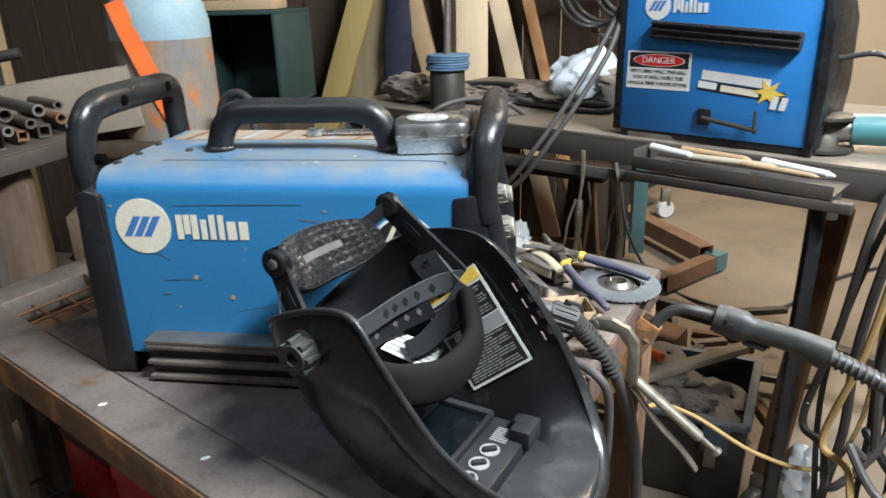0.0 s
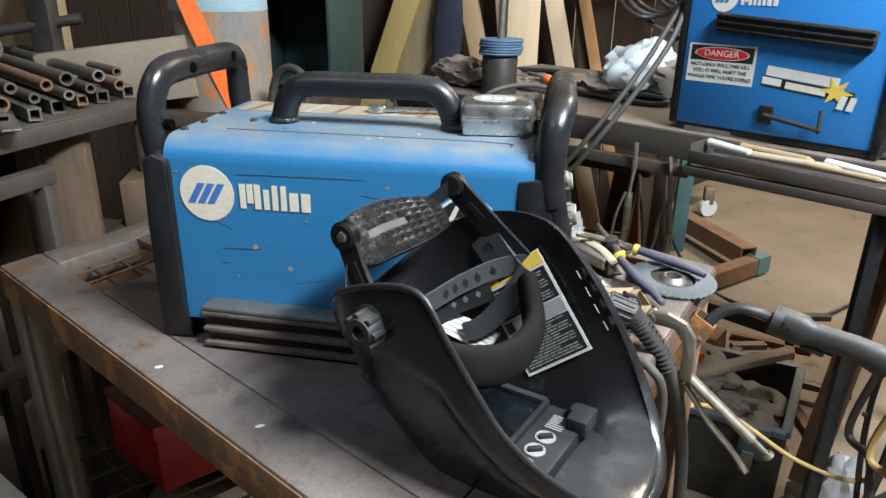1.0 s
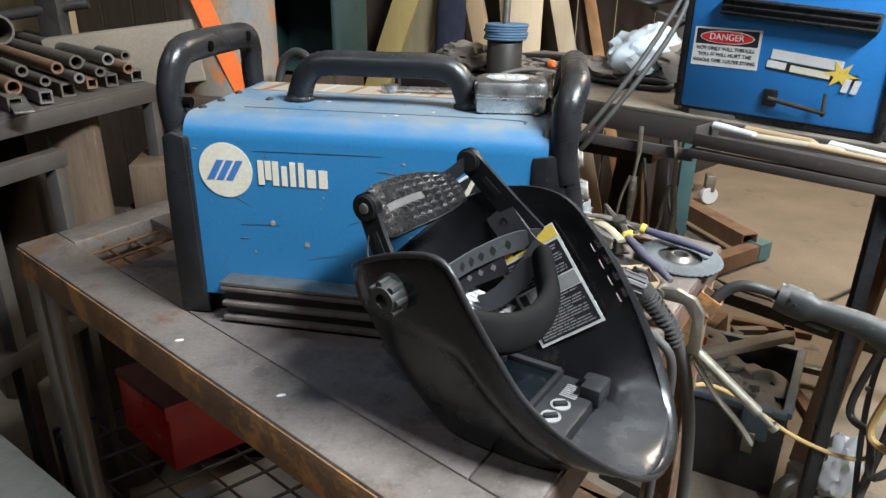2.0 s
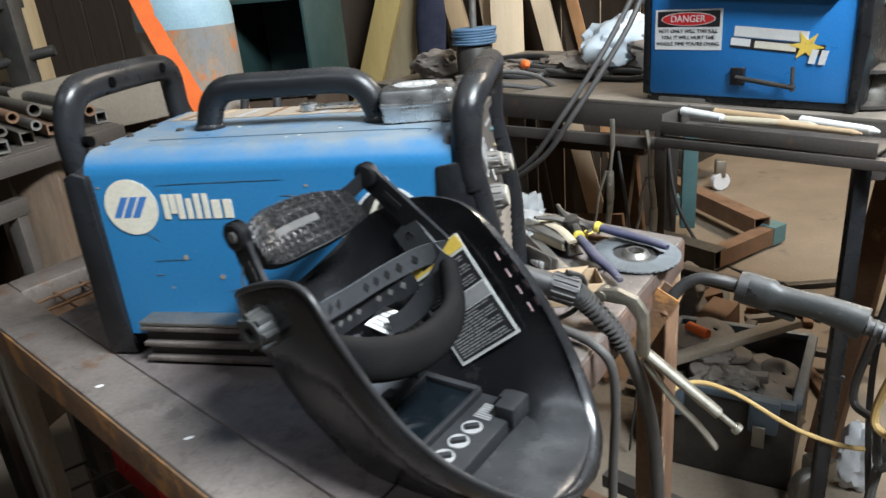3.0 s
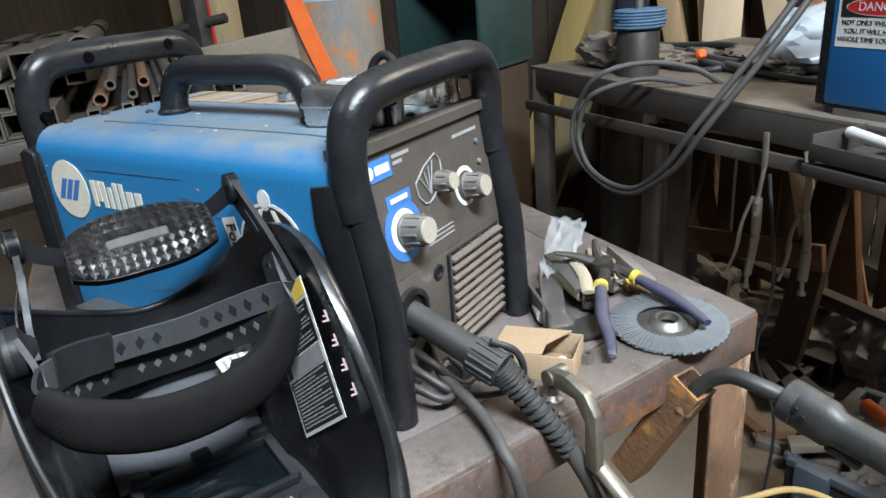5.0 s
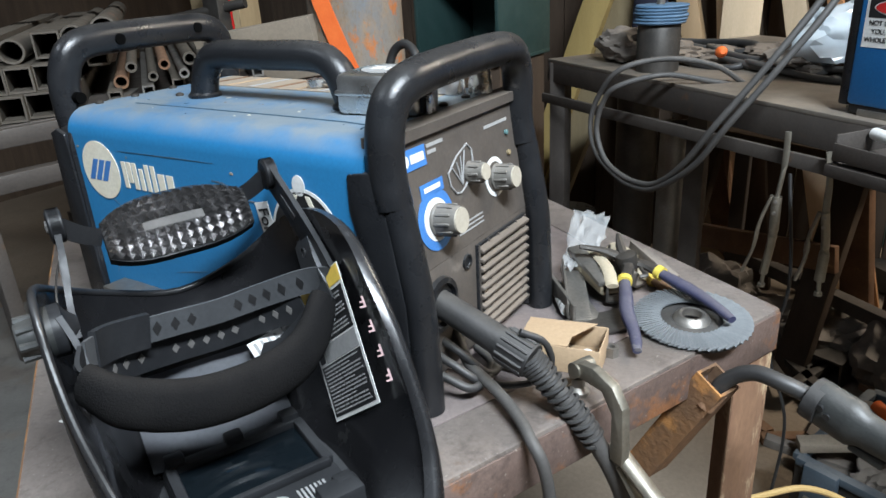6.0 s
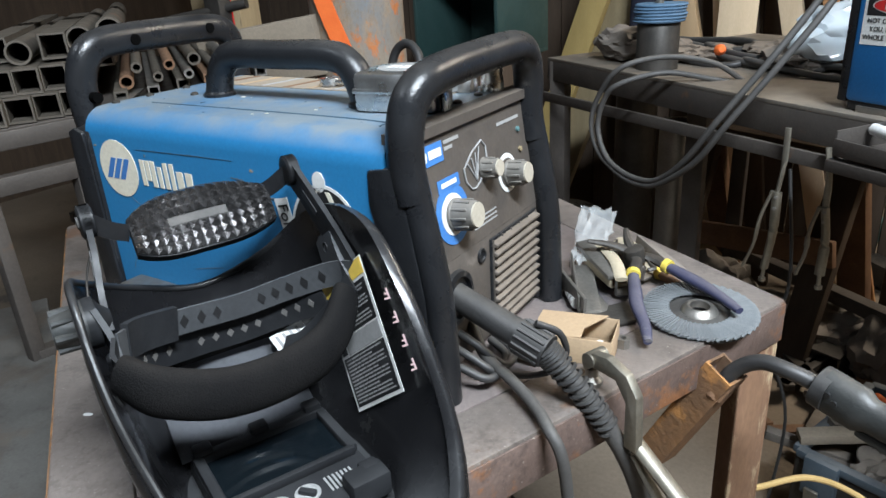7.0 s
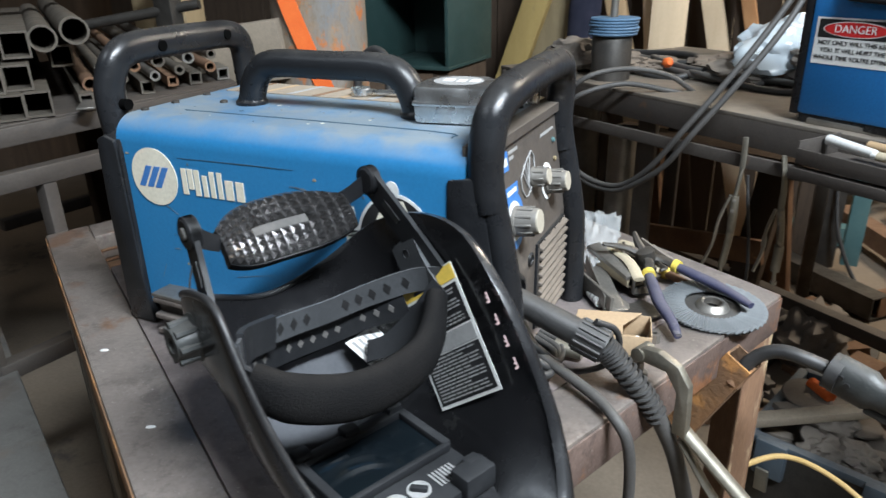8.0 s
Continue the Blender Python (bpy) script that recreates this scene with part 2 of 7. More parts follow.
RED = material("red_enamel", (0.52, 0.014, 0.014), (0.58, 0.022, 0.02), 0.35, 0, 6, 0.04, 200, (0.2, 0.012, 0.01), 0.68, 7)
REDTOP = material("dark_red_lid", (0.10, 0.03, 0.026), (0.14, 0.045, 0.038), 0.6, 0, 8, 0.1, 200)
SHEET = material("white_plastic_tray", (0.62, 0.64, 0.67), (0.7, 0.72, 0.75), 0.5, 0, 6, 0.03, 200)
PALEGREY = material("pale_grey_painted_steel", (0.085, 0.082, 0.076), (0.13, 0.125, 0.115), 0.55, 0.0, 6, 0.15, 200, (0.10, 0.085, 0.07), 0.56, 8, grime=((0.07, 0.062, 0.055), 0.48, 4.0))
CONCRETE = material("dirty_concrete", (0.175, 0.138, 0.100), (0.25, 0.20, 0.148), 0.9, 0, 2.4, 0.4, 90, (0.10, 0.085, 0.07), 0.6, 3.2)
WALL = material("tan_plywood_wall", (0.52, 0.43, 0.31), (0.60, 0.50, 0.37), 0.85, 0, 3, 0.15, 90, (0.45, 0.35, 0.24), 0.66, 4)
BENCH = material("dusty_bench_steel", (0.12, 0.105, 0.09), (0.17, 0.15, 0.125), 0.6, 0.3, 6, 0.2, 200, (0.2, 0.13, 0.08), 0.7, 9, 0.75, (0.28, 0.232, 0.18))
BENCHEDGE = material("dark_bench_frame", (0.06, 0.052, 0.047), (0.09, 0.078, 0.068), 0.6, 0.4, 9, 0.2, 200, (0.11, 0.07, 0.045), 0.64, 12, 0.25, (0.24, 0.2, 0.16))
TEALBEAM = material("teal_painted_beam", (0.07, 0.15, 0.16), (0.1, 0.19, 0.19), 0.6, 0.1, 9, 0.2, 200, (0.16, 0.095, 0.06), 0.62, 9)
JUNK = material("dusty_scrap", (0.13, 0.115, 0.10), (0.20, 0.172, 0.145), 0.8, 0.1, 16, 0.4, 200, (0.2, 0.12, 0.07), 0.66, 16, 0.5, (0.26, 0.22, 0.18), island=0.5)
BIN = material("blue_grey_toolbox_plastic", (0.055, 0.075, 0.095), (0.085, 0.108, 0.13), 0.55, 0, 12, 0.1, 300, None, 0.6, 5, 0.4, DUST)
TOOLGREY = material("grey_green_moulded_handle", (0.022, 0.024, 0.024), (0.036, 0.038, 0.037), 0.5, 0, 16, 0.15, 300, (0.14, 0.135, 0.12), 0.66, 16, 0.22, DUST)
TEALTOOL = material("teal_grinder_body", (0.05, 0.19, 0.21), (0.07, 0.23, 0.25), 0.45, 0, 12, 0.1, 300, None, 0.6, 5, 0.4, DUST)
DISCBLUE = material("blue_disc_paper", (0.05, 0.12, 0.21), (0.10, 0.18, 0.28), 0.7, 0, 30, 0.2, 300, island=0.4)
RAG = material("grey_rag", (0.13, 0.105, 0.085), (0.2, 0.165, 0.13), 0.95, 0, 16, 0.5, 400)
MUSLIN = material("beige_tool_body", (0.36, 0.31, 0.22), (0.42, 0.36, 0.26), 0.7, 0, 16, 0.2, 300)
LENS = material("dark_filter_glass", (0.004, 0.006, 0.008), (0.005, 0.008, 0.010), 0.10, 0, 10, 0, 300)


def plastic_film(name, alpha, colour):
    m = bpy.data.materials.new(name)
    m.use_nodes = True
    p = m.node_tree.nodes["Principled BSDF"]
    p.inputs["Base Color"].default_value = (*colour, 1)
    p.inputs["Roughness"].default_value = 0.18
    p.inputs["Alpha"].default_value = alpha
    return m


for dull, level in ((FOAM, 0.12), (SHELL, 0.5), (BLACKP, 0.4), (STRAPM, 0.25), (NAVY, 0.15), (DARKWOOD, 0.2), (LOG, 0.3), (RAG, 0.2), (HOLESHADE, 0.0), (HOLDER, 0.12), (BANDM, 0.3)):
    dull.node_tree.nodes["Principled BSDF"].inputs["Specular IOR Level"].default_value = level
FILM = plastic_film("clear_plastic_bag", 0.26, (0.6, 0.62, 0.62))
FILM2 = plastic_film("pale_plastic_bag", 0.75, (0.48, 0.54, 0.58))

# ---- mesh helpers ----


PLACED = []


def settle(since, m):
    """Move all that was placed since that count by m."""
    for ob in PLACED[since:]:
        ob.matrix_basis = m @ ob.matrix_basis


def thing(name, label, category, at=(0, 0, 0), turn=0.0, group="", kind=""):
    ob = new(name)
    ob.empty_display_size = 0.05
    ob.matrix_basis = pose(*at, 0, 0, turn)
    PLACED.append(ob)
    return tagged(ob, label, category, group, kind)


def root_pose(ob):
    while ob.parent:
        ob = ob.parent
    return ob.matrix_basis


def part(name, bm, mat, parent=None, label="", place=None, smooth=True, world=True):
    """Link bm as one mesh object; with world, its coordinates are the place's own."""
    if parent and world:
        bm.transform(root_pose(parent).inverted())
    bmesh.ops.recalc_face_normals(bm, faces=bm.faces)
    me = bpy.data.meshes.new(name)
    bm.to_mesh(me)
    bm.free()
    me.materials.append(mat)
    if smooth:
        me.polygons.foreach_set("use_smooth", [True] * len(me.polygons))
        me.set_sharp_from_angle(angle=radians(38))
    ob = new(name, me)
    if parent:
        ob.parent = parent
    if place is not None:
        ob.matrix_basis = place
    if label:
        ob["label"] = label
    return ob


def lone(name, bm, mat, label, category, group="", kind="", smooth=True):
    """A thing made of one mesh."""
    ob = part(name, bm, mat, None, "", None, smooth)
    PLACED.append(ob)
    return tagged(ob, label, category, group, kind)


def box(sx, sy, sz, m=None, bevel=0.002, segs=2):
    bm = bmesh.new()
    bmesh.ops.create_cube(bm, size=1.0, matrix=Matrix.Diagonal((sx, sy, sz, 1)))
    if bevel:
        bmesh.ops.bevel(bm, geom=bm.edges[:], offset=min(bevel, 0.45 * min(sx, sy, sz)), segments=segs, affect="EDGES", profile=0.5)
    if m is not None:
        bm.transform(m)
    return bm


def span(x0, x1, y0, y1, z0, z1, bevel=0.002):
    return box(x1 - x0, y1 - y0, z1 - z0, pose((x0 + x1) / 2, (y0 + y1) / 2, (z0 + z1) / 2), bevel)


def add(bm, other):
    me = bpy.data.meshes.new("tmp")
    other.to_mesh(me)
    other.free()
    bm.from_mesh(me)
    bpy.data.meshes.remove(me)
    return bm


def smooth_path(pts, n=8, closed=False):
    pts = [Vector(p) for p in pts]
    if len(pts) == 2:
        return pts
    k, out = len(pts), []
    for i in range(k if closed else k - 1):
        if closed:
            a, b, c, d = (pts[(i + j) % k] for j in (-1, 0, 1, 2))
        else:
            b, c = pts[i], pts[i + 1]
            a = pts[i - 1] if i else b + (b - c)
            d = pts[i + 2] if i + 2 < k else c + (c - b)
        for s in range(n):
            t = s / n
            out.append(0.5 * (2 * b + (c - a) * t + (2 * a - 5 * b + 4 * c - d) * t * t + (3 * b - a - 3 * c + d) * t ** 3))
    if not closed:
        out.append(pts[-1])
    return out


def sweep(pts, rx, ry=None, segs=12, closed=False, n=8, up=(0, 0, 1), caps=True, square=False, taper=None):
    """A tube along a smooth path; rx lies across, ry along up."""
    ry = ry or rx
    path = smooth_path(pts, n, closed) if n else [Vector(p) for p in pts]
    bm, rings, up = bmesh.new(), [], Vector(up)
    for i, p in enumerate(path):
        q0, q1 = (path[i - 1], path[(i + 1) % len(path)]) if closed else (path[max(i - 1, 0)], path[min(i + 1, len(path) - 1)])
        t = (q1 - q0).normalized()
        side = t.cross(up)
        if side.length < 0.05:
            side = t.cross(Vector((0.3, 1, 0.1)))
        side.normalize()
        if rings and not square and side.dot(last) < 0:
            side = -side
        last = side
        upn = side.cross(t)
        f = taper(i / (len(path) - 1)) if taper else 1.0
        ring = []
        for s in range(segs):
            a = 2 * math.pi * s / segs + (math.pi / segs if square else 0)
            ca, sa = math.cos(a), math.sin(a)
            if square:
                ca, sa = (1 if ca > 0 else -1), (1 if sa > 0 else -1)
            ring.append(bm.verts.new(p + f * (rx * ca * side + ry * sa * upn)))
        rings.append(ring)
    m = len(rings)
    for i in range(m if closed else m - 1):
        a, b = rings[i], rings[(i + 1) % m]
        for s in range(segs):
            bm.faces.new((a[s], a[(s + 1) % segs], b[(s + 1) % segs], b[s]))
    if caps and not closed:
        bm.faces.new(rings[0][::-1])
        bm.faces.new(rings[-1])
    return bm


def rod(a, b, r, segs=14, r2=None):
    bm = bmesh.new()
    a, b = Vector(a), Vector(b)
    d = b - a
    m = Matrix.Translation((a + b) / 2) @ d.to_track_quat("Z", "Y").to_matrix().to_4x4()
    bmesh.ops.create_cone(bm, cap_ends=True, segments=segs, radius1=r, radius2=r if r2 is None else r2, depth=d.length, matrix=m)
    return bm


def lathe(profile, segs=32, m=None):
    """Turn (radius, height) pairs round z; a zero radius closes the end."""
    bm, rings = bmesh.new(), []
    for r, z in profile:
        if r < 1e-6:
            rings.append([bm.verts.new((0, 0, z))])
        else:
            rings.append([bm.verts.new((r * math.cos(2 * math.pi * i / segs), r * math.sin(2 * math.pi * i / segs), z)) for i in range(segs)])
    for a, b in zip(rings, rings[1:]):
        for i in range(segs):
            j = (i + 1) % segs
            if len(a) == 1 and len(b) > 1:
                bm.faces.new((a[0], b[i], b[j]))
            elif len(b) == 1 and len(a) > 1:
                bm.faces.new((a[i], a[j], b[0]))
            elif len(a) > 1:
                bm.faces.new((a[i], a[j], b[j], b[i]))
    if m is not None:
        bm.transform(m)
    return bm


def prism(outline, depth, m=None, bevel=0.0):
    """A flat outline in x, y raised by depth along z."""
    bm = bmesh.new()
    f = bm.faces.new([bm.verts.new((x, y, 0)) for x, y in outline])
    r = bmesh.ops.extrude_face_region(bm, geom=[f])
    bmesh.ops.translate(bm, verts=[v for v in r["geom"] if isinstance(v, bmesh.types.BMVert)], vec=(0, 0, depth))
    if bevel:
        bmesh.ops.bevel(bm, geom=bm.edges[:], offset=bevel, segments=2, affect="EDGES", profile=0.5)
    if m is not None:
        bm.transform(m)
    return bm


def beam(a, b, w, h, bevel=0.002, hollow=0.0, up=(0, 0, 1)):
    """A square bar from a to b, w across and h along up; hollow leaves a tube of that wall."""
    a, b = Vector(a), Vector(b)
    t = (b - a).normalized()
    side = t.cross(Vector(up))
    if side.length < 0.02:
        side = t.cross(Vector((0, 1, 0)))
    side.normalize()
    u = side.cross(t)
    m = Matrix((side, u, t)).transposed().to_4x4()
    m.translation = (a + b) / 2
    if not hollow:
        return box(w, h, (b - a).length, m, bevel)
    bm = bmesh.new()
    L = (b - a).length / 2
    loops = []
    for k, z in ((0, -L), (0, L), (hollow, L), (hollow, -L)):
        x, y = w / 2 - k, h / 2 - k
        loops.append([bm.verts.new((sx * x, sy * y, z)) for sx, sy in ((1, 1), (-1, 1), (-1, -1), (1, -1))])
    for i in range(4):
        p, q = loops[i], loops[(i + 1) % 4]
        for s in range(4):
            bm.faces.new((p[s], p[(s + 1) % 4], q[(s + 1) % 4], q[s]))
    bm.transform(m)
    return bm


def pipe(a, b, r, wall=0.003, segs=20):
    a, b = Vector(a), Vector(b)
    L = (b - a).length / 2
    m = Matrix.Translation((a + b) / 2) @ (b - a).to_track_quat("Z", "Y").to_matrix().to_4x4()
    bm = lathe([(r, -L), (r, L), (r - wall, L), (r - wall, -L), (r, -L)], segs, m)
    bmesh.ops.remove_doubles(bm, verts=bm.verts, dist=1e-5)
    return bm


def frame_on(origin, x_dir, y_dir):
    """A pose whose x and y run along the given directions of a plane."""
    x = Vector(x_dir).normalized()
    z = x.cross(Vector(y_dir)).normalized()
    y = z.cross(x)
    m = Matrix((x, y, z)).transposed().to_4x4()
    m.translation = Vector(origin)
    return m


def plate(x0, y0, x1, y1, m, depth=0.0006):
    return prism([(x0, y0), (x1, y0), (x1, y1), (x0, y1)], depth, m)


def disc(x, y, r, m, depth=0.0006, segs=40, z=0.0):
    return prism([(x + r * math.cos(2 * math.pi * i / segs), y + r * math.sin(2 * math.pi * i / segs)) for i in range(segs)], depth, m @ pose(0, 0, z))


T = 0.79          # height of the work table's top

# ---- the room ----
def room():
    def slab(name, x0, x1, y0, y1, z0, z1, mat, label):
        tagged(part(name, span(x0, x1, y0, y1, z0, z1, 0), mat, smooth=False), label, name.split("_")[0], kind="structure")
    slab("floor", -4.2, 4.7, -3.2, 5.2, -0.1, 0.0, CONCRETE, "dirty brown concrete workshop floor")
    # Unseen ceiling, added to close the room over the lamps.
    slab("ceiling", -4.2, 4.7, -3.2, 5.2, 3.0, 3.1, DARKWOOD, "unseen dark boarded ceiling closing the room")
    slab("wall_north", -4.2, 4.7, 5.0, 5.2, 0.0, 3.0, WALL, "tan plywood workshop wall")
    # Unseen wall, added dark to keep reflections and fill light down.
    slab("wall_south", -4.2, 4.7, -3.2, -3.0, 0.0, 3.0, DARKWOOD, "unseen dark wall added behind the camera against stray reflections")
    slab("wall_west", -4.2, -4.0, -3.0, 5.0, 0.0, 3.0, DARKWOOD, "dark boarded workshop wall")
    slab("wall_east", 4.5, 4.7, -3.0, 5.0, 0.0, 3.0, WALL, "tan plywood workshop wall")


room()

# ---- the work table ----
TL, TR, TF, TB = Vector((-0.762, 0.820, 0)), Vector((0.253, 1.046, 0)), Vector((-0.011, 0.375, 0)), Vector((-0.496, 1.491, 0))
FD, SD = (TF - TL).normalized(), (TR - TF).normalized()


def at_table(a, b, z=T):
    """A point a along the front edge from the left corner and b inward from it."""
    p = TL + FD * a + SD * b
    return Vector((p.x, p.y, z))


def quad(c, z0, z1, bevel=0.002):
    bm = prism([(p.x, p.y) for p in c], z1 - z0, pose(0, 0, z0), bevel)
    return bm


def work_table():
    t = thing("work_table", "rusty welded steel work table with worn brown top", "table", (*TL.xy, 0))
    W, D, B = (TF - TL).length, (TR - TF).length, 0.062
    H0 = 0.05
    rim = {"front": ((0, 0), (W, 0), (W, B), (0, B)), "back": ((0, D - B), (W, D - B), (W, D), (0, D)),
           "left": ((0, B), (B, B), (B, D - B), (0, D - B)), "right": ((W - B, B), (W, B), (W, D - B), (W - B, D - B))}
    for k, c in rim.items():
        part("frame_bar", quad([at_table(*p) for p in c], T - H0, T, 0.004), TABLE, t)
    part("edge_face", quad([at_table(*p) for p in ((0.002, -0.0016), (W - 0.002, -0.0016), (W - 0.002, 0.002), (0.002, 0.002))], T - H0 + 0.002, T - 0.004, 0.0005), RUSTEDGE, t, "rust-brown front edge")
    part("edge_face", quad([at_table(*p) for p in ((W - 0.002, 0.004), (W + 0.0016, 0.004), (W + 0.0016, D - 0.002), (W - 0.002, D - 0.002))], T - H0 + 0.002, T - 0.004, 0.0005), TABLESIDE, t, "rust-brown end face")
    # the top plates: one long plate and a barred opening at its far end
    e = 0.0007
    g0, g1, h0, h1 = 0.062 + e, 0.20, B + e, 0.19
    plates = [((g1, B + e), (W - B - e, B + e), (W - B - e, D - B - e), (g1, D - B - e)),
              ((g0, h1), (g1 - e, h1), (g1 - e, D - B - e), (g0, D - B - e))]
    for c in plates:
        part("top_plate", quad([at_table(*p) for p in c], T - 0.010, T - 0.001, 0.001), TABLETOP, t)
    part("opening_tray", quad([at_table(*p) for p in ((g0, h0), (g1 - e, h0), (g1 - e, h1 - e), (g0, h1 - e))], T - 0.05, T - 0.046, 0), RUST, t)
    for i in range(3):
        a = g0 + (g1 - g0) * (i + 0.6) / 3.2
        part("opening_bar", rod(at_table(a, h0, T - 0.016), at_table(a, h1, T - 0.016), 0.0026, 8), RUST, t)
    for i in range(2):
        b = h0 + (h1 - h0) * (i + 1) / 3
        part("opening_bar", rod(at_table(g0, b, T - 0.021), at_table(g1, b, T - 0.021), 0.0026, 8), RUST, t)
    # legs of angle iron
    for a, b, sa, sb, mat in ((0, 0, 1, 1, LEG), (W, D, -1, -1, LEGR), (W, 0, -1, 1, LEGR), (0, D, 1, -1, LEG)):
        w, th = (0.05 if mat is LEG else 0.066), 0.006
        bm = quad([at_table(a + sa * x, b + sb * y) for x, y in ((0.002, 0.002), (w, 0.002), (w, th), (0.002, th))], 0, T - H0, 0.0015)
        bm2 = quad([at_table(a + sa * x, b + sb * y) for x, y in ((0.002, th), (th, th), (th, w), (0.002, w))], 0, T - H0, 0.0015)
        part("leg", add(bm, bm2), mat, t)
    part("brace_strip", quad([at_table(x, y) for x, y in ((0.062, 0.004), (0.092, 0.004), (0.092, 0.012), (0.062, 0.012))], 0, T - H0, 0.0015), LEG, t)
    for a, b in ((W - 0.03, D * 0.83), (W - 0.16, D - 0.05)):
        part("weld_spot", lathe([(0.006, -0.001), (0.005, 0.0015), (0.0, 0.0025)], 10, Matrix.Translation(at_table(a, b))), STEEL, t)
    for a, b in ((0.43, 0.018), (0.34, 0.13), (0.60, 0.03)):
        part("paint_fleck", lathe([(0.004, -0.0006), (0.003, 0.0008), (0.0, 0.001)], 7, Matrix.Translation(at_table(a, b)) @ pose(0, 0, 0, 0, 0, 30) @ Matrix.Diagonal((1.4, 0.6, 1, 1))), WHITE, t)
    # square tube holster under the right edge
    part("holster_tube", beam((0.160, 0.928, 0.638), (0.224, 0.917, 0.766), 0.031, 0.031, hollow=0.0026, up=(0.366, 0.93, 0)), RUSTEDGE, t, "rusty square tube welded under the edge")


work_table()

# ---- the blue welding machine ----
WX0, WX1, WY0, WY1, WZ = -0.395, -0.004, 0.700, 0.950, 1.022


def profile_yz(y0, y1, z0, z1, r, n=5):
    """A box outline in (y, z) with rounded upper corners."""
    pts = [(y0, z0), (y1, z0)]
    for cy, a0 in ((y1 - r, 0), (y0 + r, 90)):
        for i in range(n + 1):
            a = radians(a0 + 90 * i / n)
            pts.append((cy + r * math.cos(a), z1 - r + r * math.sin(a)))
    return pts


YZ = Matrix(((0, 0, 1, 0), (1, 0, 0, 0), (0, 1, 0, 0), (0, 0, 0, 1)))   # outline x -> y, outline y -> z, depth -> x
SIDE = frame_on((0, WY0, 0), (1, 0, 0), (0, 0, 1))                       # the near side's plane, x right, y up


def knob(name, parent, p, axis, r, length, ribs):
    k = part(name, lathe([(r * 1.08, 0), (r * 1.08, 0.002), (r, 0.003), (r * 0.9, length - 0.002), (r * 0.84, length), (0, length)], 28, frame_on(p, axis[1], axis[2])), KNOB, parent)
    part("knob_face", lathe([(r * 0.82, length), (r * 0.80, length + 0.0012), (0, length + 0.0014)], 28, frame_on(p, axis[1], axis[2])), KNOBF, k)
    for i in range(ribs):
        a = 2 * math.pi * i / ribs
        m = frame_on(p, axis[1], axis[2]) @ pose(r * 0.95 * math.cos(a), r * 0.95 * math.sin(a), length * 0.45, 0, 0, math.degrees(a))
        part("grip_rib", box(0.0022, 0.0024, length * 0.75, m, 0.0006, 1), KNOB, k)
    return k


def logo(parent, m, r, bars, cream=CREAM, blue=BLUEPRINT, scale=1.0):
    part("decal_disc", disc(0, 0, r, m), cream, parent, "worn cream round decal")
    for i in range(3):
        x = (-0.52 + 0.36 * i) * r
        w, h, k = 0.27 * r, 0.37 * r, 0.22 * r
        part("decal_bar", prism([(x - k, -h), (x - k + w, -h), (x + k + w, h), (x + k, h)], 0.0004, m @ pose(0, 0, 0.0005)), blue, parent)
    for x0, x1, z0, z1 in bars:
        part("decal_bar", plate(x0 * scale, z0 * scale, x1 * scale, z1 * scale, m), cream, parent)


NAME_BARS = [(0.037, 0.0435, -0.014, 0.013), (0.0452, 0.0517, -0.008, 0.013), (0.0534, 0.060, -0.014, 0.013), (0.0635, 0.0695, -0.014, 0.008), (0.073, 0.079, -0.014, 0.013),
             (0.0825, 0.0885, -0.014, 0.013), (0.092, 0.1015, -0.014, 0.006), (0.105, 0.1145, -0.014, 0.006)]


def text_bar(name, words, size, m, mat, parent):
    cu = bpy.data.curves.new(name, "FONT")
    cu.body, cu.size, cu.extrude, cu.align_x, cu.align_y = words, size, 0.0003, "CENTER", "CENTER"
    tmp = bpy.data.objects.new(name, cu)
    scene.collection.objects.link(tmp)
    bpy.context.view_layer.update()
    me = bpy.data.meshes.new_from_object(tmp)
    bpy.data.objects.remove(tmp)
    bm = bmesh.new()
    bm.from_mesh(me)
    bm.transform(m)
    return part(name, bm, mat, parent, smooth=False)


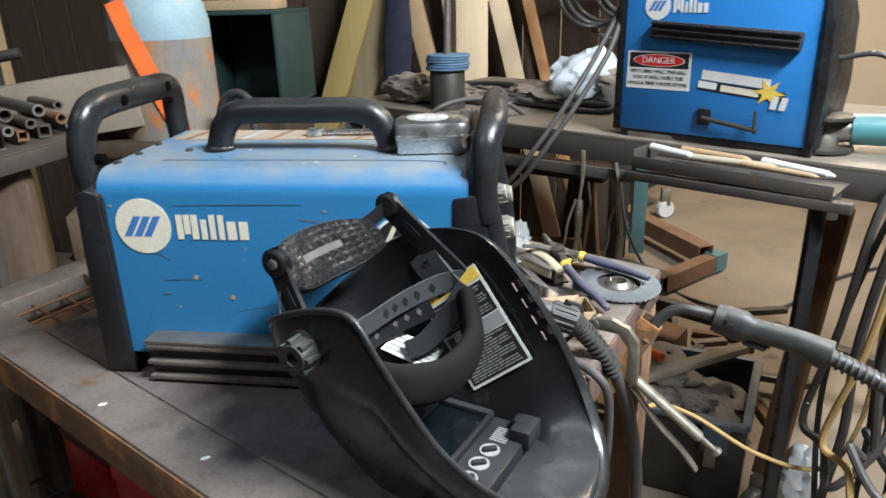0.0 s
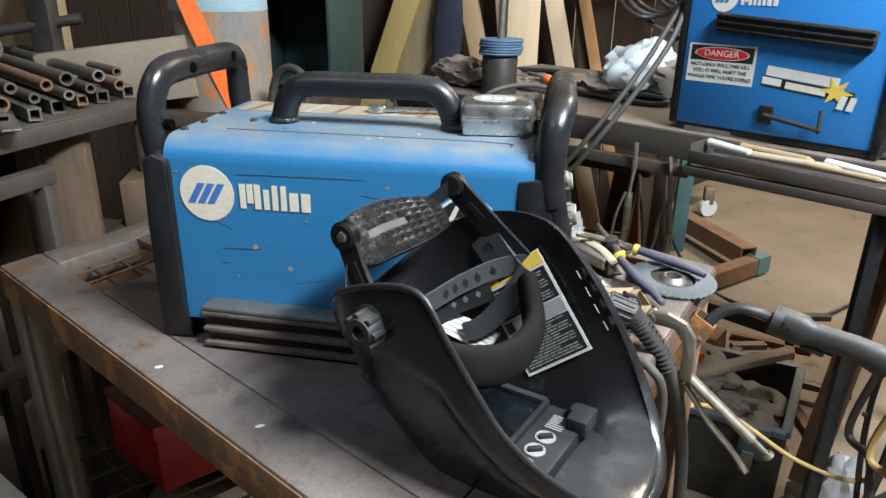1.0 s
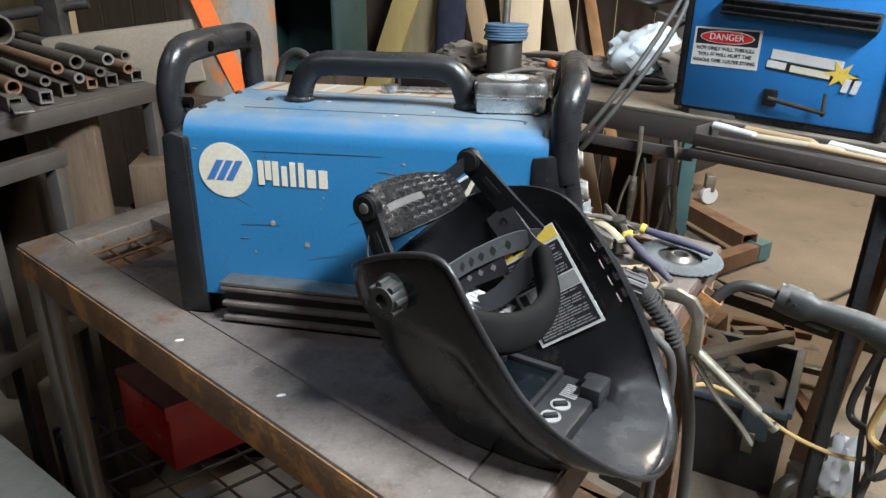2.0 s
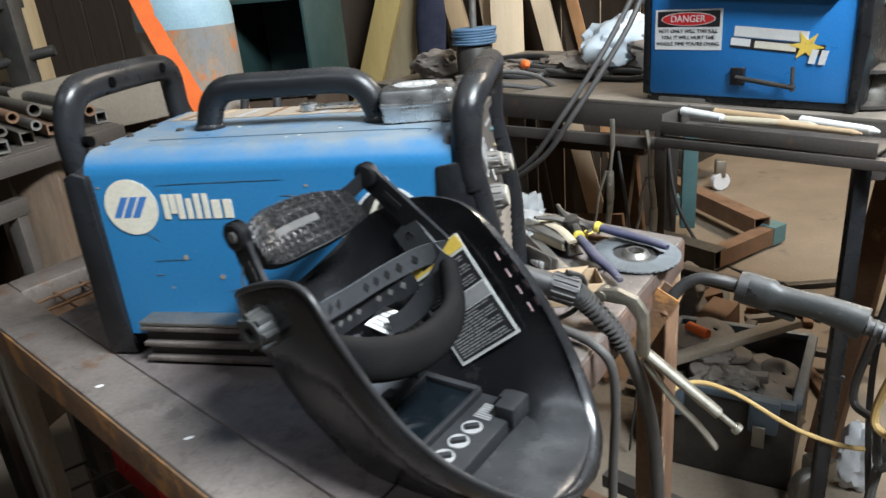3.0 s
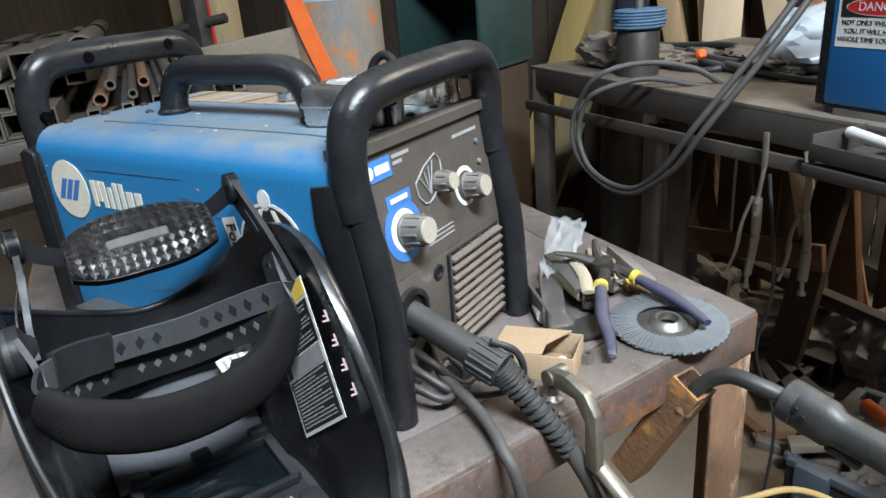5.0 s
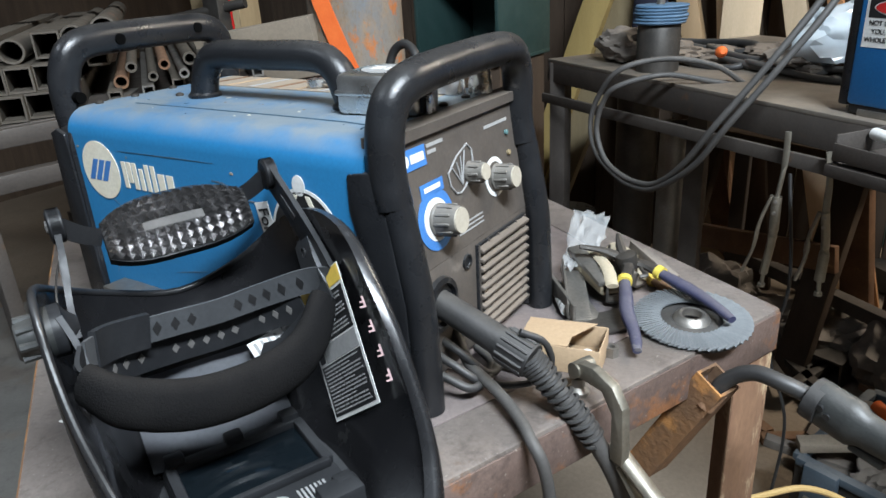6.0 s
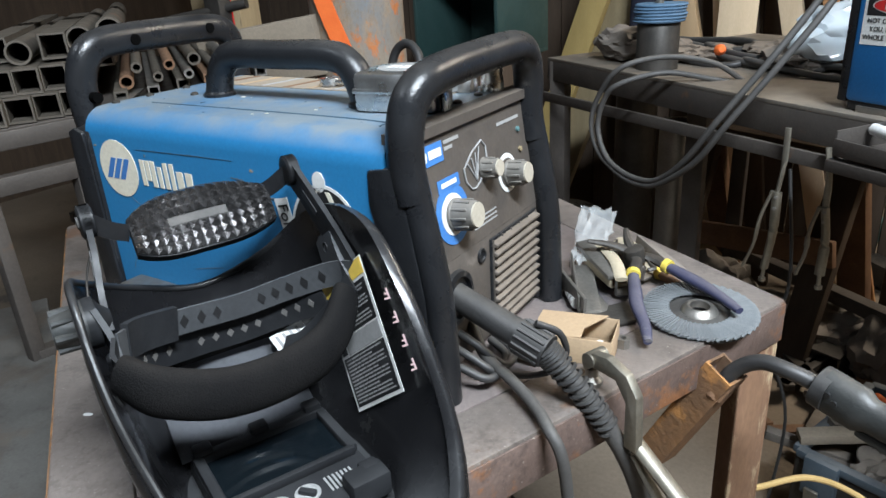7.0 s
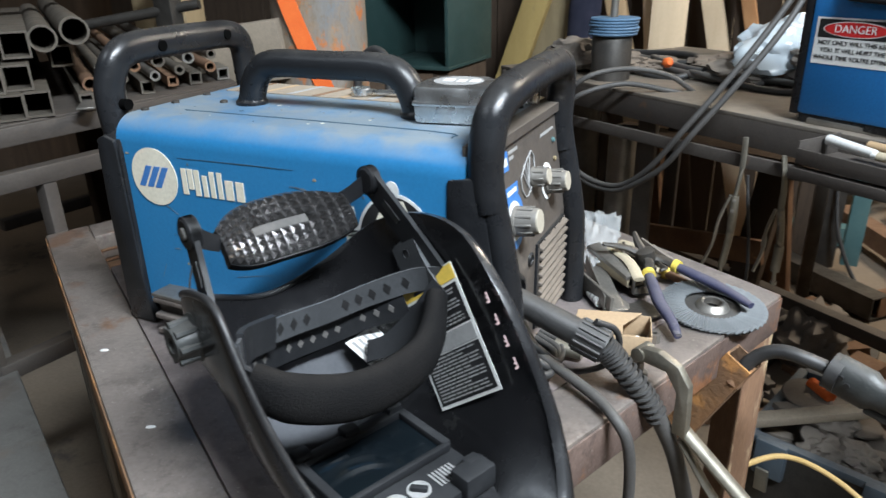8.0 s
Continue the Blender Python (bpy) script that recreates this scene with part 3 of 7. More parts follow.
def blue_welder():
    t = thing("welding_machine", "scratched blue welding machine with black tube handles on the steel table", "welder", (WX0, WY0, T))
    part("base", span(WX0 - 0.01, WX1 + 0.01, WY0 + 0.006, WY1 - 0.006, T, T + 0.03, 0.003), BLACKP, t)
    part("cover", prism(profile_yz(WY0, WY1, T + 0.022, WZ, 0.026, 6), WX1 - WX0, Matrix.Translation((WX0, 0, 0)) @ YZ), BLUE, t, "dusty blue painted steel cover")
    # access door seam on the top
    part("seam", sweep([(-0.345, 0.752, WZ + 0.0003), (-0.06, 0.752, WZ + 0.0003), (-0.03, 0.735, WZ + 0.0003)], 0.0010, 0.0006, 6, n=4), SMEAR, t)
    part("top_label", plate(-0.385, 0.862, -0.045, 0.922, frame_on((0, 0, WZ + 0.0002), (1, 0, 0), (0, 1, 0))), OLDPLANK, t, "faded striped label on the top")
    for i in range(9):
        x = -0.37 + 0.036 * i
        part("label_stripe", prism([(x, 0.864), (x + 0.007, 0.864), (x + 0.017, 0.920), (x + 0.010, 0.920)], 0.0004, pose(0, 0, WZ + 0.0009)), (RUST, CARD, GREYPRINT)[i % 3], t)
    for x, y in ((-0.388, 0.738), (-0.386, 0.78), (-0.335, 0.80), (-0.388, 0.832), (-0.02, 0.78), (-0.018, 0.84), (-0.018, 0.88)):
        part("screw", lathe([(0.0045, 0), (0.0042, 0.002), (0.002, 0.0032), (0, 0.0033)], 12, pose(x, y, WZ)), DARKSTEEL, t)
    # decals on the near side
    m = SIDE @ pose(-0.3495, 0.963, 0.0002)
    logo(t, m, 0.0305, NAME_BARS)
    st = part("sticker", prism([(x, z) for x, z in [(-0.040, -0.028)] + [(0.040 * math.cos(a), -0.028 + 0.05 * math.sin(a)) for a in np.linspace(0, math.pi, 22)]], 0.0005, SIDE @ pose(-0.070, 0.956, 0.0002)), WHITE, t, "round-topped black and white sticker")
    part("sticker_field", prism([(0.0365 * math.cos(a), -0.026 + 0.045 * math.sin(a)) for a in np.linspace(0, math.pi, 22)], 0.0004, SIDE @ pose(-0.070, 0.956, 0.0008)), BLACKPRINT, st)
    part("sticker_tab", prism([(0.007 * math.cos(a), 0.021 + 0.009 * math.sin(a)) for a in np.linspace(0, 2 * math.pi, 20)[:-1]], 0.0005, SIDE @ pose(-0.072, 0.959, 0.0007)), WHITE, st)
    for s in (-1, 1):
        part("sticker_stripe", prism([(s * 0.004, 0.016), (s * 0.009, 0.016), (s * 0.027, -0.022), (s * 0.021, -0.022)], 0.0004, SIDE @ pose(-0.070, 0.956, 0.0013)), CREAM, st)
    part("sticker_blob", disc(0.0, -0.010, 0.011, SIDE @ pose(-0.068, 0.956, 0.0018), 0.0004, 14), LIME, st)
    name = part("sticker", plate(-0.019, -0.008, 0.019, 0.008, SIDE @ pose(-0.116, 0.941, 0.0002, 0, 0, -78), 0.0005), WHITE, t, "small white lettered sticker")
    text_bar("sticker_text", "Folk", 0.0165, SIDE @ pose(-0.116, 0.941, 0.0010, 0, 0, -78), BLACKPRINT, name)
    # chips in the paint
    for x, z, w, h in ((-0.30, 0.905, 0.006, 0.006), (-0.262, 0.882, 0.006, 0.006), (-0.178, 0.944, 0.010, 0.002), (-0.383, 0.985, 0.005, 0.0016),
                       (-0.13, 0.958, 0.012, 0.0016), (-0.335, 0.885, 0.010, 0.0012)):
        part("paint_chip", disc(0, 0, 1, SIDE @ pose(x, z, 0.0001) @ Matrix.Diagonal((w / 2, h / 2, 1, 1)), 0.0004, 9), SCRATCH if w > 0.007 else OLDPLANK, t)
    rnd = random.Random(21)
    for x, z, w, h, a, mat in ((-0.245, 0.987, 0.14, 0.0009, 0.8, SMEAR), (-0.17, 0.9705, 0.022, 0.0020, -6, SCRATCH), (-0.315, 0.902, 0.045, 0.0008, 2, SMEAR),
                            (-0.20, 0.915, 0.035, 0.0005, 24, SCRATCH), (-0.335, 0.93, 0.022, 0.0005, -30, SCRATCH), (-0.235, 0.87, 0.05, 0.0006, 12, SCRATCH), (-0.145, 0.90, 0.028, 0.0005, 50, SCRATCH), (-0.36, 0.855, 0.02, 0.0006, 65, SCRATCH)):
        n = 9
        up = [(w * (i / n - 0.5), h * (0.3 + 0.7 * rnd.random()) * math.sin(math.pi * (i + 0.4) / (n + 0.8))) for i in range(n + 1)]
        low = [(x1, -0.4 * y1 * rnd.random() - 0.0001) for x1, y1 in up[::-1]]
        part("paint_scratch", prism(up + low, 0.0003, SIDE @ pose(x, z, 0.0001, 0, 0, a)), mat, t)
    for i in range(46):
        x, y = WX0 + 0.01 + 0.37 * rnd.random(), WY0 + 0.03 + 0.20 * rnd.random()
        r = 0.0006 + 0.0022 * rnd.random() ** 3
        part("top_fleck", prism([(r * (0.6 + 0.7 * rnd.random()) * math.cos(b), r * (0.6 + 0.7 * rnd.random()) * math.sin(b)) for b in np.linspace(0, 2 * math.pi, 8)[:-1]], 0.0003, pose(x, y, WZ + 0.0001)), (CREAM, SMEAR, OLDPLANK)[i % 3], t)
    for i in range(26):
        x, z = WX0 + 0.02 + 0.36 * rnd.random(), 0.83 + 0.16 * rnd.random()
        r = 0.0005 + 0.0016 * rnd.random() ** 3
        part("side_fleck", prism([(r * (0.6 + 0.7 * rnd.random()) * math.cos(b), r * (0.6 + 0.7 * rnd.random()) * math.sin(b)) for b in np.linspace(0, 2 * math.pi, 8)[:-1]], 0.0003, SIDE @ pose(x, z, 0.0001)), (SMEAR, OLDPLANK, SCRATCH)[i % 3], t)
    part("rim_strip", span(-0.353, -0.10, 0.676, 0.699, T + 0.0, T + 0.004, 0.001), BLACKP, t)

    # rear guard
    for y in (WY0 + 0.02, WY1 - 0.04):
        part("rubber_foot", span(WX0 - 0.012, WX0 + 0.024, y, y + 0.02, T - 0.0017, T + 0.004, 0.001), BLACKP, t)
    g = part("rear_guard", prism(profile_yz(WY0 - 0.005, WY1 + 0.005, T, 1.012, 0.03, 6), 0.026, Matrix.Translation((WX0 - 0.019, 0, 0)) @ YZ, 0.003), BLACKP, t)
    hy0, hy1, hz = 0.719, 0.938, 1.085
    part("rear_handle", sweep([(-0.404, hy0, 0.93), (-0.410, hy0, 0.99), (-0.414, hy0, 1.030), (-0.413, hy0 + 0.003, 1.054), (-0.410, hy0 + 0.012, 1.073), (-0.408, hy0 + 0.032, 1.083), (-0.407, 0.80, hz),
                               (-0.407, 0.86, hz), (-0.408, hy1 - 0.032, 1.083), (-0.410, hy1 - 0.012, 1.073), (-0.413, hy1 - 0.003, 1.054), (-0.414, hy1, 1.030), (-0.410, hy1, 0.99), (-0.404, hy1, 0.93)], 0.0165, 0.0138, segs=20, n=6, up=(1, 0, 0)), BLACKP, t)
    for s in (-1, 1):
        yc = WY0 - 0.007 if s < 0 else WY1 + 0.002
        part("guard_cheek", prism([(WX0 - 0.024, T), (WX0 + 0.012, T), (WX0 + 0.006, 0.84), (WX0 + 0.004, 0.985), (WX0 + 0.003, 0.998), (WX0 - 0.010, 1.003), (WX0 - 0.021, 0.998), (WX0 - 0.024, 0.93)], 0.005,
                                  Matrix(((1, 0, 0, 0), (0, 0, 1, yc), (0, 1, 0, 0), (0, 0, 0, 1))), 0.0015), BLACKP, g)
    # The holes are solid plugs, coloured as dark as their inner shade.
    for y, z in ((0.782, hz - 0.002), (0.887, hz), (0.722, 1.030)):
        part("handle_hole", rod((-0.404, y, z), (-0.3922, y, z), 0.0060, 16), HOLESHADE, g)
    # carrying handle
    h = part("carry_handle", sweep([(-0.300, 0.806, WZ - 0.004), (-0.297, 0.806, 1.036), (-0.287, 0.806, 1.055), (-0.266, 0.806, 1.066), (-0.20, 0.806, 1.067), (-0.135, 0.806, 1.067),
                                    (-0.112, 0.806, 1.057), (-0.101, 0.806, 1.036), (-0.098, 0.806, WZ - 0.004)], 0.0145, segs=18, n=6, up=(0, 1, 0)), BLACKP, t)
    for x in (-0.300, -0.098):
        part("handle_foot", lathe([(0.0175, 0), (0.0175, 0.003), (0.0145, 0.006), (0.0135, 0.010), (0, 0.010)], 20, pose(x, 0.806, WZ)), BLACKP, h)

    # A dark plug paints the shaded recess at the handle's end.
    part("handle_recess", rod((-0.100, 0.806, 1.0385), (-0.0858, 0.806, 1.0445), 0.0062, 16), HOLESHADE, h)

    # front guard
    near = [(0.033, 0.712, T), (0.032, 0.712, 0.84), (0.029, 0.712, 0.895), (0.018, 0.712, 0.955), (0.0125, 0.712, 0.978)]
    high = [(0.0145, 0.712, 0.970), (0.010, 0.712, 0.998), (0.011, 0.713, 1.030), (0.014, 0.722, 1.052), (0.018, 0.746, 1.063), (0.018, 0.82, 1.067), (0.018, 0.888, 1.067),
            (0.014, 0.919, 1.055), (0.011, 0.932, 1.030), (0.010, 0.933, 0.998), (0.0145, 0.933, 0.970)]
    part("front_guard", sweep(high, 0.0152, segs=20, n=5, up=(1, 0.02, 0.01)), BLACKP, t)
    for y0, y1, yc in ((WY0 - 0.002, WY0 + 0.022, 0.712), (WY1 - 0.026, WY1 - 0.002, 0.934)):
        leg = part("guard_leg", sweep([(x + 0.002, yc, z) for x, y, z in near], 0.0132, 0.0132, 18, n=5, up=(1, 0.02, 0.01)), BLACKP, t)
        part("guard_cheek", prism([(-0.003, T), (0.030, T), (0.028, 0.89), (0.017, 0.958), (0.008, 1.000), (-0.020, 0.996), (-0.021, 0.965), (-0.006, 0.905), (-0.002, 0.84)], y1 - y0,
                                  Matrix(((1, 0, 0, 0), (0, 0, 1, y0), (0, 1, 0, 0), (0, 0, 0, 1))), 0.003), BLACKP, leg)

    # front panel: sloping above, upright below
    up = prism([(-0.008, 0.905), (0.023, 0.905), (0.008, 1.014), (-0.008, 1.014)], WY1 - WY0 - 0.018, Matrix(((1, 0, 0, 0), (0, 0, 1, WY0 + 0.009), (0, 1, 0, 0), (0, 0, 0, 1))), 0)
    panel = part("front_panel", up, PANEL, t, "dusty brown control panel", smooth=False)
    pm = frame_on((0.023, WY0 + 0.012, 0.905), (0, 1, 0), (-0.015, 0, 0.109)) @ pose(0, 0, 0.0003)    # x across, y up the slope, z outward
    yv, zv = Vector((0, 1, 0)), Vector((-0.015, 0, 0.109)).normalized()
    part("panel_lip", sweep([(0.002, WY0 + 0.008, 1.0185), (0.002, WY1 - 0.008, 1.0185)], 0.011, 0.0045, 4, n=0, square=True), PANEL, t)
    part("panel_sticker", plate(0.012, 0.086, 0.052, 0.103, pm), BLUEPRINT, panel, "blue name plate")
    part("plate_disc", disc(0.022, 0.0945, 0.0055, pm @ pose(0, 0, 0.0006), 0.0004, 20), WHITE, panel)
    part("plate_bar", plate(0.030, 0.091, 0.049, 0.098, pm @ pose(0, 0, 0.0006), 0.0004), WHITE, panel)
    for x0, x1, y in ((0.055, 0.080, 0.0985), (0.055, 0.068, 0.093), (0.150, 0.195, 0.093)):
        part("plate_bar", plate(x0, y, x1, y + 0.003, pm, 0.0004), GREYPRINT, panel)
    # chart with white outline
    chart = [(0.080, 0.070), (0.116, 0.088), (0.122, 0.070), (0.104, 0.052), (0.088, 0.050)]
    cl = [pm @ Vector((x, y, 0.0006)) for x, y in chart]
    part("chart_outline", sweep(cl, 0.0009, 0.0009, 6, closed=True, n=2, up=pm.to_3x3() @ Vector((0, 0, 1))), GREYPRINT, panel)
    for k in (1.0, 2.0, 3.0, 4.0):
        a = pm @ Vector((0.100, 0.055, 0.0006))
        part("chart_line", sweep([a, pm @ Vector((0.080 + 0.0076 * k, 0.069 + 0.0036 * k, 0.0006))], 0.0007, 0.0007, 6, n=0, up=pm.to_3x3() @ Vector((0, 0, 1))), GREYPRINT, panel)
    # dials
    ax = (None, yv, zv)
    r1 = part("dial_scale", disc(0.052, 0.038, 0.0265, pm), BLUEPRINT, panel, "blue dial scale")
    part("dial_ring", disc(0.052, 0.038, 0.0185, pm @ pose(0, 0, 0.0006), 0.0004), WHITE, r1)
    part("dial_plate", plate(0.036, 0.060, 0.070, 0.071, pm), BLUEPRINT, r1)
    part("dial_bar", plate(0.041, 0.0635, 0.065, 0.0675, pm @ pose(0, 0, 0.0006), 0.0004), WHITE, r1)
    r3 = part("dial_scale", disc(0.158, 0.046, 0.019, pm), WHITE, panel, "white dial scale")
    part("dial_inner", disc(0.158, 0.046, 0.0145, pm @ pose(0, 0, 0.0006), 0.0004), PANEL, r3)
    knob("dial_knob", panel, pm @ Vector((0.054, 0.037, 0.0012)), ax, 0.0135, 0.022, 10)
    knob("dial_knob", panel, pm @ Vector((0.115, 0.062, 0.0004)), ax, 0.0095, 0.016, 8)
    knob("dial_knob", panel, pm @ Vector((0.160, 0.045, 0.0012)), ax, 0.0122, 0.020, 10)
    for y, c in ((0.082, TEALBEAM), (0.062, OLIVE)):
        part("indicator", lathe([(0.0028, 0), (0.0026, 0.002), (0, 0.0035)], 12, pm @ pose(0.190, y, 0)), c, panel)
    for i in range(3):
        part("panel_text", plate(0.082, 0.012 + 0.004 * i, 0.126, 0.0135 + 0.004 * i, pm, 0.0004), GREYPRINT, panel)
    # lower panel with its louvres
    L0, L1 = 0.806, 0.922
    lower = part("lower_panel", span(-0.006, 0.023, WY0 + 0.009, WY1 - 0.009, T + 0.008, 0.905, 0.002), PANEL, t)
    part("grille_frame", span(0.0215, 0.0255, 0.818, 0.918, 0.803, 0.900, 0.001), BLACKP, lower)
    for i in range(10):
        z = 0.808 + 0.0096 * i
        part("grille_slat", box(0.010, 0.096, 0.0042, pose(0.0262, 0.868, z, 0, 24, 0), 0.0008, 1), VENT, lower)
    for i in range(6):
        part("grille_rib", span(0.0240, 0.0272, 0.8199 + 0.0188 * i, 0.8211 + 0.0188 * i, 0.804, 0.899, 0.0003), PANEL, lower)
    part("lock", lathe([(0.0075, 0), (0.007, 0.002), (0.005, 0.002), (0.0045, 0.0005), (0, 0.0005)], 18, frame_on((0.023, 0.802, 0.890), yv, (0, 0, 1))), BLACKP, lower)
    part("gun_socket", lathe([(0.026, 0), (0.025, 0.004), (0.020, 0.005), (0.019, 0.001), (0, 0.001)], 28, frame_on((0.023, 0.754, 0.868), yv, (0, 0, 1))), BLACKP, lower)
    return t


FLAT_TURN = pose(0, 0.7035, 0, 0, 0, 1.9) @ pose(0, -0.70, 0)
WELDER_TURN = FLAT_TURN @ pose(0.03, 0, T) @ pose(0, 0, 0, 0, 0.25, 0) @ pose(-0.03, 0, -T)   # its tail stands a little higher
mark = len(PLACED)
blue_welder()


def aluminium_bar():
    """The grooved bar that leans on the welder's foot."""
    m = pose(-0.255, 0.684, T, 0, 0, -2.5)
    t = thing("grooved_bar", "short dusty grey grooved steel bar lying beside the welder", "steel bar", (-0.255, 0.684, T))
    part("core", box(0.205, 0.018, 0.046, m @ pose(0, 0.003, 0.024), 0.002), DARKSTEEL, t)
    for z in (0.006, 0.024, 0.043):
        part("ridge", box(0.206, 0.012, 0.006, m @ pose(0, -0.008, z), 0.0015), TABLE, t)
    part("cap", box(0.206, 0.028, 0.004, m @ pose(0, 0, 0.0492), 0.001), STEEL, t)


settle(mark, WELDER_TURN)
mark = len(PLACED)
aluminium_bar()
settle(mark, FLAT_TURN)
mark = len(PLACED)


def tape_measure():
    m = pose(-0.052, 0.812, WZ, 0, 0, 8)
    t = thing("tape_measure", "scuffed chrome tape measure lying on the welder", "tape measure", (-0.052, 0.812, WZ), 8)
    out = [(-0.040, -0.034), (0.034, -0.034), (0.040, -0.026), (0.040, 0.010), (0.020, 0.034), (-0.020, 0.036), (-0.036, 0.026), (-0.042, 0.005)]
    part("case", prism(out, 0.036, m, 0.006), CHROME, t)
    part("case_band", prism([(1.012 * x, 1.012 * y) for x, y in out], 0.005, m @ pose(0, 0, 0.017), 0.0015), CHROME, t)
    part("case_label", disc(-0.004, 0.0, 0.024, m @ pose(0, 0, 0.0356), 0.0008, 28), GREYPRINT, t)
    for x, y, w in ((-0.018, -0.002, 0.010), (-0.004, -0.004, 0.008), (0.008, -0.002, 0.009)):
        part("label_bar", plate(x, y - 0.006, x + w, y + 0.008, m @ pose(0, 0, 0.0365), 0.0004), WHITE, t)
    part("tape_mouth", box(0.004, 0.018, 0.016, m @ pose(0.0405, -0.018, 0.011), 0.001), BLACKP, t)
    part("hook", box(0.003, 0.014, 0.016, m @ pose(0.045, -0.018, 0.010), 0.0008), CHROME, t)


tape_measure()


def sockets_on_top():
    for x, y, r, h in ((-0.038, 0.893, 0.010, 0.026), (-0.016, 0.905, 0.011, 0.028)):
        lone("socket_bit", lathe([(r * 0.7, h - 0.008), (r * 0.7, h), (r, h), (r, h * 0.45), (r * 1.06, h * 0.4), (r * 1.06, 0), (0, 0)], 16, pose(x, y, WZ + 0.001)), CHROME, "chrome socket standing on the welder's top", "socket", "sockets")
    t = thing("wrench", "long chrome combination wrench lying on the welder", "wrench", (-0.12, 0.885, WZ), 4)
    part("shank", box(0.15, 0.010, 0.005, pose(-0.13, 0.888, WZ + 0.006, 0, 0, 4), 0.002), CHROME, t)
    part("jaw", lathe([(0.006, 0), (0.013, 0), (0.013, 0.008), (0.006, 0.008), (0.006, 0)], 16, pose(-0.052, 0.893, WZ + 0.002)), CHROME, t)
    part("box_end", lathe([(0.006, 0), (0.011, 0), (0.011, 0.008), (0.006, 0.008), (0.006, 0)], 16, pose(-0.208, 0.883, WZ + 0.002)), CHROME, t)


sockets_on_top()
settle(mark, WELDER_TURN)

# ---- the welding helmet, face down ----
HC = Vector((-0.0105, 0.5705, 0))
CU, CV = Vector((0.927, -0.375, 0)), Vector((0.375, 0.927, 0))


def hp(u, v, z):
    """A point of the helmet: u from the crown to the chin, v across, z up."""
    return HC + CU * u + CV * v + Vector((0, 0, z))


RIM = [(-0.158, 0.0, 0.897), (-0.148, 0.050, 0.914), (-0.115, 0.078, 0.951), (-0.062, 0.085, 0.974), (-0.012, 0.087, 0.974), (0.022, 0.0875, 0.948), (0.058, 0.0880, 0.902),
       (0.093, 0.083, 0.845), (0.122, 0.057, 0.800), (0.133, 0.0, 0.786), (0.122, -0.050, 0.802), (0.086, -0.082, 0.836), (0.050, -0.094, 0.868),
       (0.026, -0.102, 0.906), (0.004, -0.105, 0.940), (-0.020, -0.105, 0.971), (-0.060, -0.102, 0.966), (-0.108, -0.092, 0.945), (-0.146, -0.054, 0.916)]


